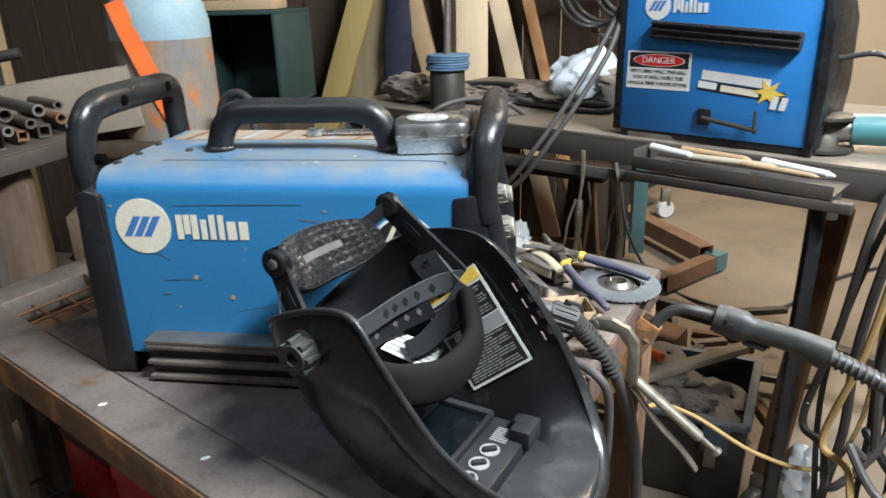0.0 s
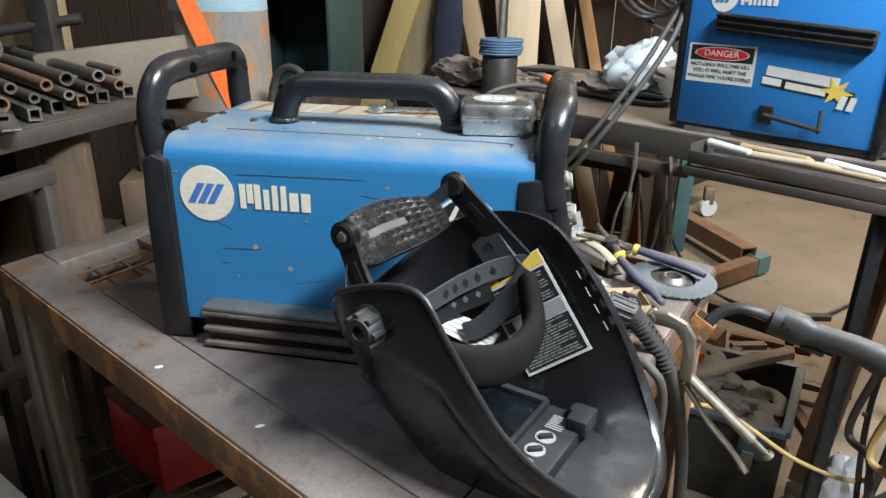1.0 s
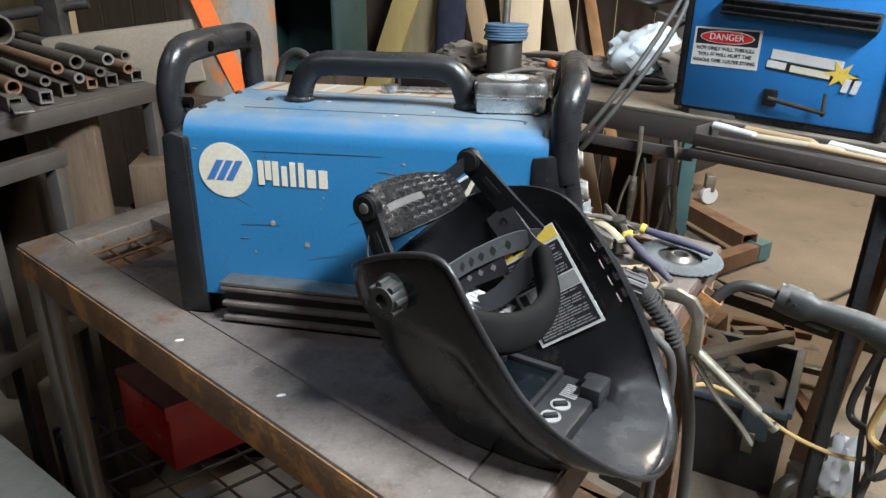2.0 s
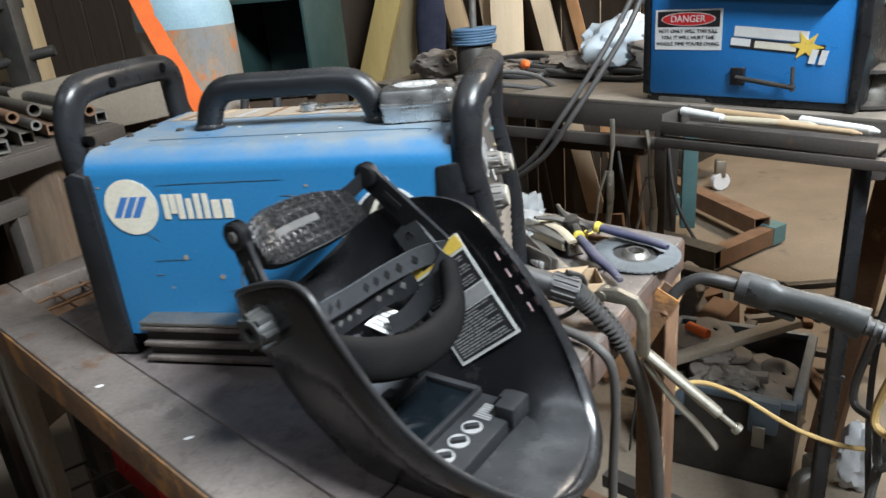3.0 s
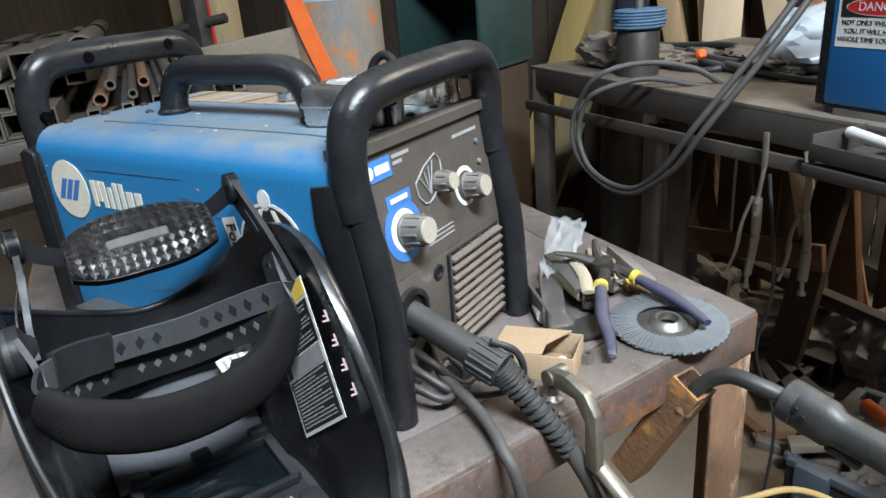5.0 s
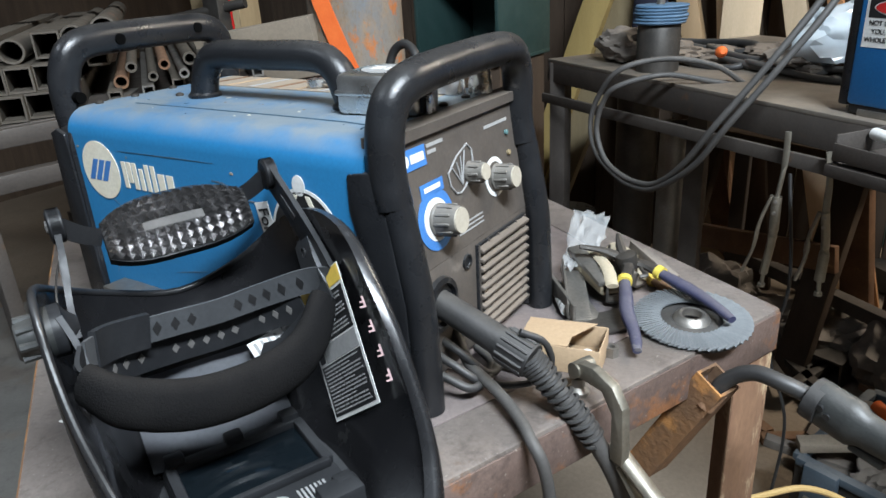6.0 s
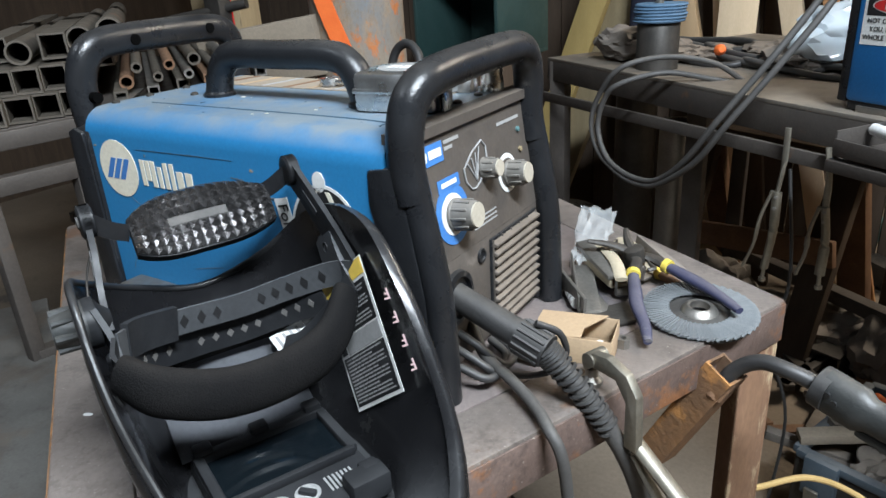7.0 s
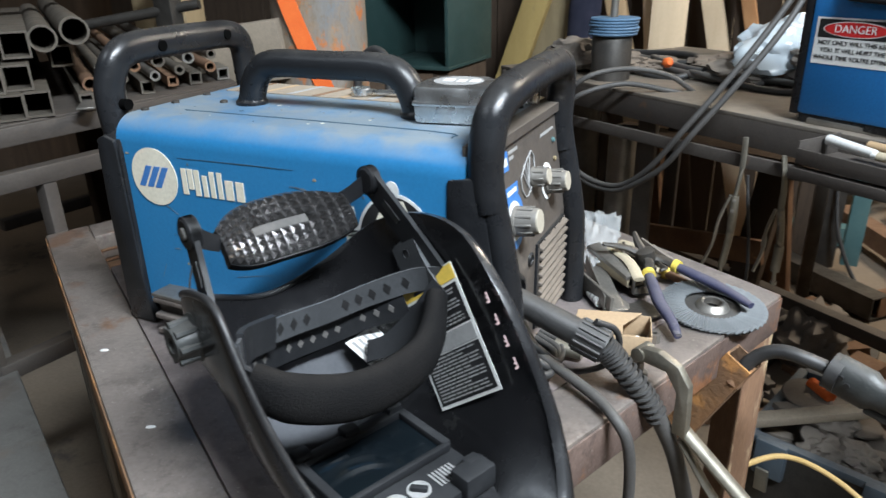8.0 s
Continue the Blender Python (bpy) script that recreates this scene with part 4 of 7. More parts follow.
def helmet():
    t = thing("welding_helmet", "black glossy welding helmet lying face down with its headgear up", "welding helmet", tuple(hp(0, 0, T)))
    rim = smooth_path(RIM, 5, True)
    k = len(rim)
    bm, rings = bmesh.new(), []
    def outward(p):
        a = math.atan2(p.y + 0.006, p.x + 0.02)
        return Vector((math.cos(a), math.sin(a), 0))

    def lip(p, k):
        """The rolled edge along the cheek and the chin."""
        w = max(0.0, min(1.0, (p.y + 0.03) / 0.06, (p.x + 0.14) / 0.08))
        return p + outward(p) * (0.0100 * w * math.sin(k)) - Vector((0, 0, 0.0110 * w * (1 - math.cos(k))))
    for roll in (1.9, 1.5, 1.15, 0.8, 0.45):
        rings.append([bm.verts.new(hp(*lip(p, roll))) for p in rim])
    for f in (0, 0.03, 0.09, 0.16, 0.23, 0.30, 0.37, 0.44, 0.51, 0.58, 0.65, 0.72, 0.79, 0.86, 0.92, 0.97, 1.0):
        ring = []
        for p in rim:
            a = math.atan2(p.y + 0.006, p.x + 0.02)
            c, s = math.cos(a), math.sin(a)
            e = (abs(c / 0.080) ** 3 + abs(s / 0.066) ** 3) ** (-1 / 3)
            base = Vector((0.012 + e * c, -0.006 + e * s, T + 0.004))
            w = f ** 1.25
            bulge = 0.010 * math.sin(math.pi * f) * Vector((c, s, 0))
            q = Vector((p.x + (base.x - p.x) * w, p.y + (base.y - p.y) * w, p.z + (base.z - p.z) * f)) + bulge
            flank = max(0.0, min(1.0, (-p.y - 0.05) / 0.05))
            step = max(0.0, min(1.0, (f - 0.26 - 1.5 * (p.x + 0.10)) / 0.16))      # moulded step across the cheek
            low = max(0.0, min(1.0, (f - 0.62) / 0.10))
            q += flank * (0.009 * step * step * (3 - 2 * step) * (1 - f) * 1.6 - 0.005 * low * (1 - f)) * -Vector((c, s, 0))
            ring.append(bm.verts.new(hp(*q)))
        rings.append(ring)
    for a, b in zip(rings, rings[1:]):
        for i in range(k):
            bm.faces.new((a[i], a[(i + 1) % k], b[(i + 1) % k], b[i]))
    bm.faces.new(rings[-1])
    shell = part("shell", bm, SHELL, t)
    so = shell.modifiers.new("thickness", "SOLIDIFY")
    so.thickness, so.offset = 0.0028, 0.0
    bv = part("rim_bead", sweep([hp(*lip(Vector(p), 1.9)) for p in RIM], 0.0026, 0.0028, segs=10, closed=True, n=5), RIMBLACK, t)

    # filter cartridge in the window
    F = frame_on(hp(0.009, -0.0055, T + 0.012), CU, CV)
    c = part("cartridge", box(0.112, 0.108, 0.016, F, 0.003), STRAPM, t, "black auto-darkening filter cartridge")
    part("filter_glass", box(0.052, 0.090, 0.002, F @ pose(-0.016, 0, 0.0085), 0.0005), LENS, c, "dark filter glass")
    for x, y, sx, sy in ((-0.047, 0, 0.010, 0.104), (0.014, 0, 0.006, 0.100), (-0.016, 0.049, 0.060, 0.008), (-0.016, -0.049, 0.060, 0.008)):
        part("bezel", box(sx, sy, 0.008, F @ pose(x, y, 0.011), 0.002), STRAPM, c)
    for y in (-0.040, -0.018, 0.003):
        dial = part("adjuster", lathe([(0.0092, 0), (0.0092, 0.001), (0.0080, 0.001), (0.0080, 0.0004), (0, 0.0004)], 24, F @ pose(0.034, y, 0.0083)), GREYPRINT, c)
        part("adjuster_knob", box(0.013, 0.005, 0.005, F @ pose(0.034, y, 0.0095, 0, 0, 40), 0.001), STRAPM, dial)
    for i in range(7):
        part("scale_mark", plate(0.026, 0.018 + 0.0032 * i, 0.042, 0.0195 + 0.0032 * i, F @ pose(0, 0, 0.0082), 0.0003), GREYPRINT, c)
    for x, y in ((-0.05, -0.044), (-0.05, 0.044), (0.045, 0.046), (-0.05, 0.0)):
        part("clip", box(0.012, 0.014, 0.014, F @ pose(x, y, 0.013), 0.002), STRAPM, c)
    part("battery_box", box(0.020, 0.030, 0.020, F @ pose(0.052, 0.040, 0.010), 0.003), STRAPM, c)

    # printed warning labels on the inner walls
    L = frame_on(hp(-0.007, 0.0655, 0.8195), hp(0.050, 0.0765, 0.8640) - hp(-0.007, 0.0655, 0.8195), hp(-0.074, 0.0735, 0.8995) - hp(-0.007, 0.0655, 0.8195))
    w, h = 0.073, 0.106
    lab = part("warning_label", plate(0, 0, w, h, L, 0.0005), WHITE, t, "black and white printed warning label")
    up = L @ pose(0, 0, 0.0006)
    for x0, y0, x1, y1, mm in ((0.003, 0.003, w - 0.003, 0.042, BLACKPRINT), (0.003, 0.058, w - 0.003, 0.090, BLACKPRINT), (0.003, 0.0925, w - 0.001, h - 0.001, YELLOW), (0.014, 0.0430, w - 0.003, 0.0565, GREYPRINT)):
        part("label_field", plate(x0, y0, x1, y1, up, 0.0003), mm, lab)
    rnd = random.Random(4)
    for y0, rows in ((0.0055, 13), (0.0605, 10)):
        for i in range(rows):
            y, x, end = y0 + 0.0028 * i, 0.006, w - 0.006 - (0.025 * rnd.random() if i % 4 == 3 else 0.004 * rnd.random())
            while x < end:
                wide = min(0.004 + 0.010 * rnd.random(), end - x)
                part("label_line", plate(x, y, x + wide, y + 0.0012, up @ pose(0, 0, 0.0004), 0.0002), GREYPRINT, lab)
                x += wide + 0.0013
    part("label_mark", plate(0.0035, 0.0445, 0.0115, 0.0555, up, 0.0004), BLACKPRINT, lab)
    for i in range(2):
        part("label_line", plate(0.020, 0.095 + 0.005 * i, 0.052, 0.098 + 0.005 * i, up @ pose(0, 0, 0.0004), 0.0002), BLACKPRINT, lab)
    L2 = frame_on(hp(-0.092, 0.030, 0.862), CU * 0.3 + CV * 0.0 + Vector((0, 0, -0.05)), CV * 1.0 + Vector((0, 0, 0.25)))
    lab2 = part("inner_label", plate(0, 0, 0.055, 0.030, L2, 0.0005), WHITE, t)
    for i in range(4):
        part("label_line", plate(0.004, 0.004 + 0.006 * i, 0.050, 0.0065 + 0.006 * i, L2 @ pose(0, 0, 0.0006), 0.0002), GREYPRINT, lab2)
    # hand-painted marks on the rim
    e0, e1 = hp(0.062, 0.0855, 0.882), hp(0.018, 0.0865, 0.944)
    for i in range(4):
        p = e0.lerp(e1, 0.1 + 0.23 * i)
        M = frame_on(p - CV * 0.004, (e1 - e0), -CV + Vector((0, 0, 0.4)) + CU * 0.5)
        part("painted_mark", plate(-0.0042, -0.0005, 0.0042, 0.0009, M, 0.0008), PINK, t)
        part("painted_mark", plate(-0.0042, 0.0009, -0.0029, 0.0060, M, 0.0008), PINK, t)
        part("painted_mark", plate(-0.0006, 0.0009, 0.0006, 0.0042, M, 0.0008), PINK, t)

    # tilt knob on the outer left wall
    K = frame_on(hp(-0.066, -0.101, 0.932), CU, (0, 0, 1))
    kn = part("tilt_knob", lathe([(0.0175, -0.006), (0.0175, 0.003), (0.0140, 0.005), (0.0128, 0.016), (0.0112, 0.019), (0.006, 0.019), (0.005, 0.014), (0, 0.014)], 30, K), TOOLGREY, t, "dark grey ribbed tilt knob")
    for i in range(7):
        a = 2 * math.pi * i / 7
        part("knob_lobe", sweep([K @ Vector((0.0128 * math.cos(a), 0.0128 * math.sin(a), z)) for z in (0.003, 0.010, 0.018)], 0.0030, segs=8, n=2), TOOLGREY, kn)
    K2 = frame_on(hp(-0.060, 0.0935, 0.945), -CU, (0, 0, 1))
    part("tilt_plate", lathe([(0.016, -0.003), (0.016, 0.004), (0.011, 0.006), (0.006, 0.012), (0, 0.012)], 24, K2), STRAPM, t)
    part("tilt_plate", lathe([(0.018, -0.003), (0.018, 0.004), (0.012, 0.007), (0.006, 0.013), (0, 0.013)], 24, frame_on(hp(-0.066, -0.096, 0.932), CU, (0, 0, -1))), STRAPM, t)

    # headgear
    hg = part("headband", ribbon([hp(*p) for p in ((-0.040, -0.086, 0.920), (-0.066, -0.066, 0.913), (-0.082, -0.025, 0.905), (-0.084, 0.012, 0.903), (-0.074, 0.045, 0.910), (-0.050, 0.073, 0.922), (-0.022, 0.084, 0.930))], 0.020, 0.0022), BANDM, t, "black perforated headband")
    for i, s in enumerate((0.16, 0.22, 0.30, 0.36, 0.42, 0.58, 0.64, 0.70, 0.76, 0.82)):
        band = smooth_path([hp(*p) for p in ((-0.040, -0.086, 0.920), (-0.066, -0.066, 0.913), (-0.082, -0.025, 0.905), (-0.084, 0.012, 0.903), (-0.074, 0.045, 0.910), (-0.050, 0.073, 0.922), (-0.022, 0.084, 0.930))], 12)
        j = int(s * (len(band) - 2))
        d = (band[j + 1] - band[j]).normalized()
        M = frame_on(band[j], d, (0, 0, 1))
        M = M @ pose(0, 0, 0.0012)
        part("band_hole", prism([(-0.0036, 0), (0, -0.0056), (0.0036, 0), (0, 0.0056)], 0.0004, M), BLACKPRINT, hg)
        part("band_hole", prism([(-0.0036, 0), (0, -0.0056), (0.0036, 0), (0, 0.0056)], 0.0004, M @ pose(0, 0, -0.0028)), BLACKPRINT, hg)
    low_band = [hp(*p) for p in ((-0.046, -0.084, 0.898), (-0.074, -0.062, 0.889), (-0.092, -0.024, 0.880), (-0.094, 0.012, 0.878), (-0.083, 0.044, 0.886), (-0.056, 0.070, 0.900))]
    lb = part("lower_band", ribbon(low_band, 0.024, 0.0024), STRAPM, t, "dark perforated inner band")
    line = smooth_path(low_band, 12)
    for i in range(4, len(line) - 4, 4):
        if (i // 4) % 6 == 5:
            continue
        M = frame_on(line[i], line[i + 1] - line[i], (0, 0, 1))
        part("band_hole", prism([(-0.0030, 0), (0, -0.0042), (0.0030, 0), (0, 0.0042)], 0.0034, M @ pose(0, 0, -0.0017)), GREYPAD, lb)
    n0, n1 = hp(-0.112, -0.008, 0.852), hp(-0.050, -0.008, 0.806)
    H = frame_on((n0 + n1) / 2, n1 - n0, CV)
    part("filter_holder", box((n1 - n0).length, 0.112, 0.003, H, 0.001), HOLDER, t, "grey plastic plate behind the filter")
    j = smooth_path([hp(*p) for p in ((-0.040, -0.086, 0.920), (-0.066, -0.066, 0.913), (-0.082, -0.025, 0.905))], 8)
    part("band_buckle", ribbon(j[3:14], 0.026, 0.0052), STRAPM, hg)
    part("sweatband", sweep([hp(*p) for p in ((-0.016, -0.091, 0.914), (0.004, -0.074, 0.904), (0.016, -0.040, 0.894), (0.017, -0.004, 0.891), (0.010, 0.030, 0.893), (-0.004, 0.054, 0.900), (-0.020, 0.073, 0.918))],
                            0.0105, 0.0185, 18, n=8, taper=lambda s: 0.82 + 0.18 * min(1, 6 * s, 6 * (1 - s)) ** 0.5), FOAM, t, "thick black foam sweatband")
    part("crown_band", ribbon([hp(*p) for p in ((-0.040, -0.087, 0.921), (-0.016, -0.091, 0.915), (0.004, -0.072, 0.906))], 0.018, 0.003), STRAPM, t)
    part("crown_strap", ribbon([hp(*p) for p in ((-0.020, 0.078, 0.925), (-0.030, 0.062, 0.900), (-0.046, 0.045, 0.876), (-0.062, 0.032, 0.866))], 0.022, 0.002, wide=CU), STRAPM, t)
    for side, pts in ((1, ((-0.104, 0.074, 0.996), (-0.083, 0.079, 0.975), (-0.058, 0.083, 0.952), (-0.030, 0.084, 0.930))), (-1, ((-0.110, -0.079, 0.989), (-0.098, -0.081, 0.963), (-0.080, -0.085, 0.938), (-0.062, -0.086, 0.920)))):
        arm = part("side_arm", ribbon([hp(*p) for p in pts], 0.025 if side > 0 else 0.020, 0.0042, wide=CU * 0.8 + Vector((0, 0, 0.55))), STRAPM, t)
        p = hp(*pts[0])
        part("arm_boss", lathe([(0.0125, -0.004), (0.0125, 0.003), (0.010, 0.005), (0.006, 0.005), (0.005, 0.003), (0, 0.003)], 22, frame_on(p, CU * -side, (0, 0, 1))), STRAPM, arm)
        part("boss_screw", lathe([(0.005, 0.003), (0.0045, 0.0062), (0, 0.0068)], 12, frame_on(p, CU * -side, (0, 0, 1))), GREYPAD, arm)
        part("arm_boss", lathe([(0.0125, -0.004), (0.0125, 0.003), (0.010, 0.005), (0, 0.005)], 22, frame_on(p, CU * side, (0, 0, 1))), STRAPM, arm)
        k0, k1 = hp(*pts[0]).lerp(hp(*pts[1]), 0.75), hp(*pts[1]).lerp(hp(*pts[2]), 0.4)
        part("arm_slot", ribbon([k0, k0.lerp(k1, 0.5), k1], 0.0065, 0.0052, wide=CU * 0.8 + Vector((0, 0, 0.55))), BLACKPRINT, arm)
        q = hp(-0.130, side * 0.050 - 0.001, 0.970 + 0.003 * side)
        part("pad_strap", ribbon([p, p.lerp(q, 0.5) + Vector((0, 0, -0.002)), q], 0.013, 0.003), STRAPM, arm)
    for side, a, b in ((-1, (-0.066, -0.094, 0.940), (-0.046, -0.086, 0.898)), (1, (-0.074, 0.083, 0.948), (-0.036, 0.081, 0.912))):
        p, q = hp(*a), hp(*b)
        br = part("pivot_bracket", ribbon([p, p.lerp(q, 0.5) - CV * (0.002 * side), q], 0.034, 0.004, wide=CU * 0.85 + Vector((0, 0, 0.5))), BANDM, t, "dusty grey pivot bracket")
        for k in (0.25, 0.75):
            part("bracket_stud", lathe([(0.0042, -0.004), (0.0042, 0.004), (0.002, 0.006), (0, 0.006)], 12, frame_on(p.lerp(q, k), CU * -side, (0, 0, 1))), STRAPM, br)
    quilted_pad(t)
    # dangling wire at the left arm
    part("wire", sweep([hp(-0.108, -0.079, 0.972), hp(-0.104, -0.088, 0.952), hp(-0.094, -0.092, 0.934), hp(-0.082, -0.092, 0.925)], 0.0008, segs=6, n=6), DARKSTEEL, t)


def ribbon(pts, width, thick, wide=(0, 0, 1)):
    path = smooth_path(pts, 8) if len(pts) < 12 else [Vector(p) for p in pts]
    bm, rings = bmesh.new(), []
    wide = Vector(wide)
    for i, p in enumerate(path):
        t = (path[min(i + 1, len(path) - 1)] - path[max(i - 1, 0)]).normalized()
        w = (wide - t * wide.dot(t)).normalized()
        n = t.cross(w)
        rings.append([bm.verts.new(p + a * width / 2 * w + b * thick / 2 * n) for a, b in ((1, 1), (-1, 1), (-1, -1), (1, -1))])
    for a, b in zip(rings, rings[1:]):
        for s in range(4):
            bm.faces.new((a[s], a[(s + 1) % 4], b[(s + 1) % 4], b[s]))
    bm.faces.new(rings[0][::-1])
    bm.faces.new(rings[-1])
    return bm


def quilted_pad(t):
    """The rear pad: silvery pyramids round a plain felt slot."""
    nx, ny = 14, 7

    def surf(s, w, lift=0.0):
        v = -0.050 + 0.104 * s
        u = -0.112 - 0.020 * (1 - (2 * s - 1) ** 2) - 0.022 * (1 - s)
        wide = 0.0265 * (1 - 0.45 * abs(2 * s - 1) ** 3)
        z = 0.963 + 0.010 * s + 0.004 * (2 * s - 1) ** 2
        p = hp(u + 0.010, v, z)
        across = (Vector((0, 0, 0.74)) - CU * 0.67).normalized()
        out = (CU * 0.74 + Vector((0, 0, 0.67))).normalized()
        return p + across * wide * w + out * (lift - 0.003 * w * w)
    bm = bmesh.new()
    for i in range(nx):
        for j in range(ny):
            s0, s1, w0, w1 = i / nx, (i + 1) / nx, -1 + 2 * j / ny, -1 + 2 * (j + 1) / ny
            if 4 <= i <= 9 and j == 3:
                continue
            c = [bm.verts.new(surf(s, w)) for s, w in ((s0, w0), (s1, w0), (s1, w1), (s0, w1))]
            tip = bm.verts.new(surf((s0 + s1) / 2, (w0 + w1) / 2, 0.0044))
            for a in range(4):
                bm.faces.new((c[a], c[(a + 1) % 4], tip))
    bmesh.ops.remove_doubles(bm, verts=bm.verts, dist=1e-5)
    pad = part("rear_pad", bm, QUILT, t, "silvery quilted rear head pad", smooth=False)
    bm = bmesh.new()
    g = [[bm.verts.new(surf(3.9 / nx + (6.2 / nx) * i / 10, -0.17 + 0.34 * j / 3, -0.0006)) for j in range(4)] for i in range(11)]
    for i in range(10):
        for j in range(3):
            bm.faces.new((g[i][j], g[i + 1][j], g[i + 1][j + 1], g[i][j + 1]))
    part("felt_slot", bm, GREYPAD, pad)
    bm = bmesh.new()
    rows = []
    for lift in (-0.0008, -0.010):
        rows.append([[bm.verts.new(surf(i / 14, -1.04 + 2.08 * j / 4, lift)) for j in range(5)] for i in range(15)])
    for r in rows:
        for i in range(14):
            for j in range(4):
                bm.faces.new((r[i][j], r[i + 1][j], r[i + 1][j + 1], r[i][j + 1]))
    for i in range(14):
        for j in (0, 4):
            bm.faces.new((rows[0][i][j], rows[0][i + 1][j], rows[1][i + 1][j], rows[1][i][j]))
    for i in (0, 14):
        for j in range(4):
            bm.faces.new((rows[0][i][j], rows[0][i][j + 1], rows[1][i][j + 1], rows[1][i][j]))
    part("pad_backing", bm, STRAPM, pad)


helmet()

mark = len(PLACED)


# ---- things on the table's right end ----
def flap_disc():
    t = thing("flap_disc", "used blue-grey flap grinding disc on the table", "grinding disc", (0.182, 0.957, T + 0.0))
    m = pose(0.182, 0.957, T, 3, 2, 0)
    part("backing", lathe([(0.011, 0.002), (0.011, 0.006), (0.022, 0.006), (0.030, 0.003), (0.054, 0.004), (0.054, 0.001), (0.011, 0.002)], 48, m), DARKRUBBER, t)
    part("hub_ring", lathe([(0.010, 0.004), (0.010, 0.012), (0.0125, 0.0125), (0.0165, 0.010), (0.019, 0.006)], 32, m), STEEL, t)
    me = None
    for i in range(80):
        a = 360 * i / 80
        pl = m @ pose(0, 0, 0.0075, 0, 0, a) @ pose(0.0435 + 0.0014 * (i % 2), 0, 0, 24, 0, 12)
        if me is None:
            ob = part("flap", box(0.027, 0.0065, 0.0012, pose(0, 0, 0), 0), ABRASIVE, t, world=False, smooth=False)
            me = ob.data
        else:
            ob = new("flap", me)
            ob.parent = t
        ob.matrix_basis = root_pose(t).inverted() @ pl


flap_disc()


def pliers():
    t = thing("pliers", "open pliers with violet-blue grips lying over the grinding disc", "pliers", (0.105, 1.0, T))
    z = T + 0.022
    for tip, mid, piv, ring, bend, end in (
            ((0.047, 0.985, z + 0.028), (0.072, 0.998, z + 0.022), (0.096, 1.006, z + 0.012), (0.132, 1.004, z + 0.006), (0.176, 0.985, z + 0.0), (0.222, 0.950, z - 0.004)),
            ((0.076, 1.028, z + 0.032), (0.084, 1.014, z + 0.024), (0.096, 1.000, z + 0.014), (0.107, 0.968, z + 0.006), (0.130, 0.915, z - 0.002), (0.159, 0.864, z - 0.012))):
        part("jaw", sweep([tip, mid, piv], 0.0065, 0.0055, 8, n=4, taper=lambda s: 0.45 + 0.75 * s), DARKSTEEL, t)
        part("shank", sweep([piv, Vector(piv).lerp(Vector(ring), 0.5) + Vector((0.002, 0.004, 0)), ring], 0.0068, 0.0050, 8, n=4), DARKSTEEL, t)
        g = part("grip", sweep([ring, Vector(ring).lerp(Vector(bend), 0.5), bend, Vector(bend).lerp(Vector(end), 0.55) + Vector((0.002, 0.0, 0)), end], 0.0064, 0.0052, 14, n=5,
                               taper=lambda s: 0.9 + 0.25 * math.sin(math.pi * min(1, s * 1.3)) - 0.22 * max(0, s - 0.85) / 0.15), GRIP, t, "violet-blue rubber grip")
        a = Vector(ring)
        d = (Vector(bend) - a).normalized()
        part("grip_ring", rod(a - d * 0.002, a + d * 0.005, 0.0080, 14), YGRIP, g)
    part("rivet", lathe([(0.0115, -0.008), (0.0125, 0), (0.0115, 0.008), (0.006, 0.010), (0, 0.010)], 18, pose(0.096, 1.003, z + 0.013, 8, -10, 0)), DARKSTEEL, t)
    part("spring", sweep([(0.112, 1.003, z + 0.008), (0.118, 0.994, z + 0.008), (0.124, 0.990, z + 0.007), (0.118, 0.984, z + 0.006)], 0.0022, segs=6, n=6), DARKSTEEL, t)


pliers()


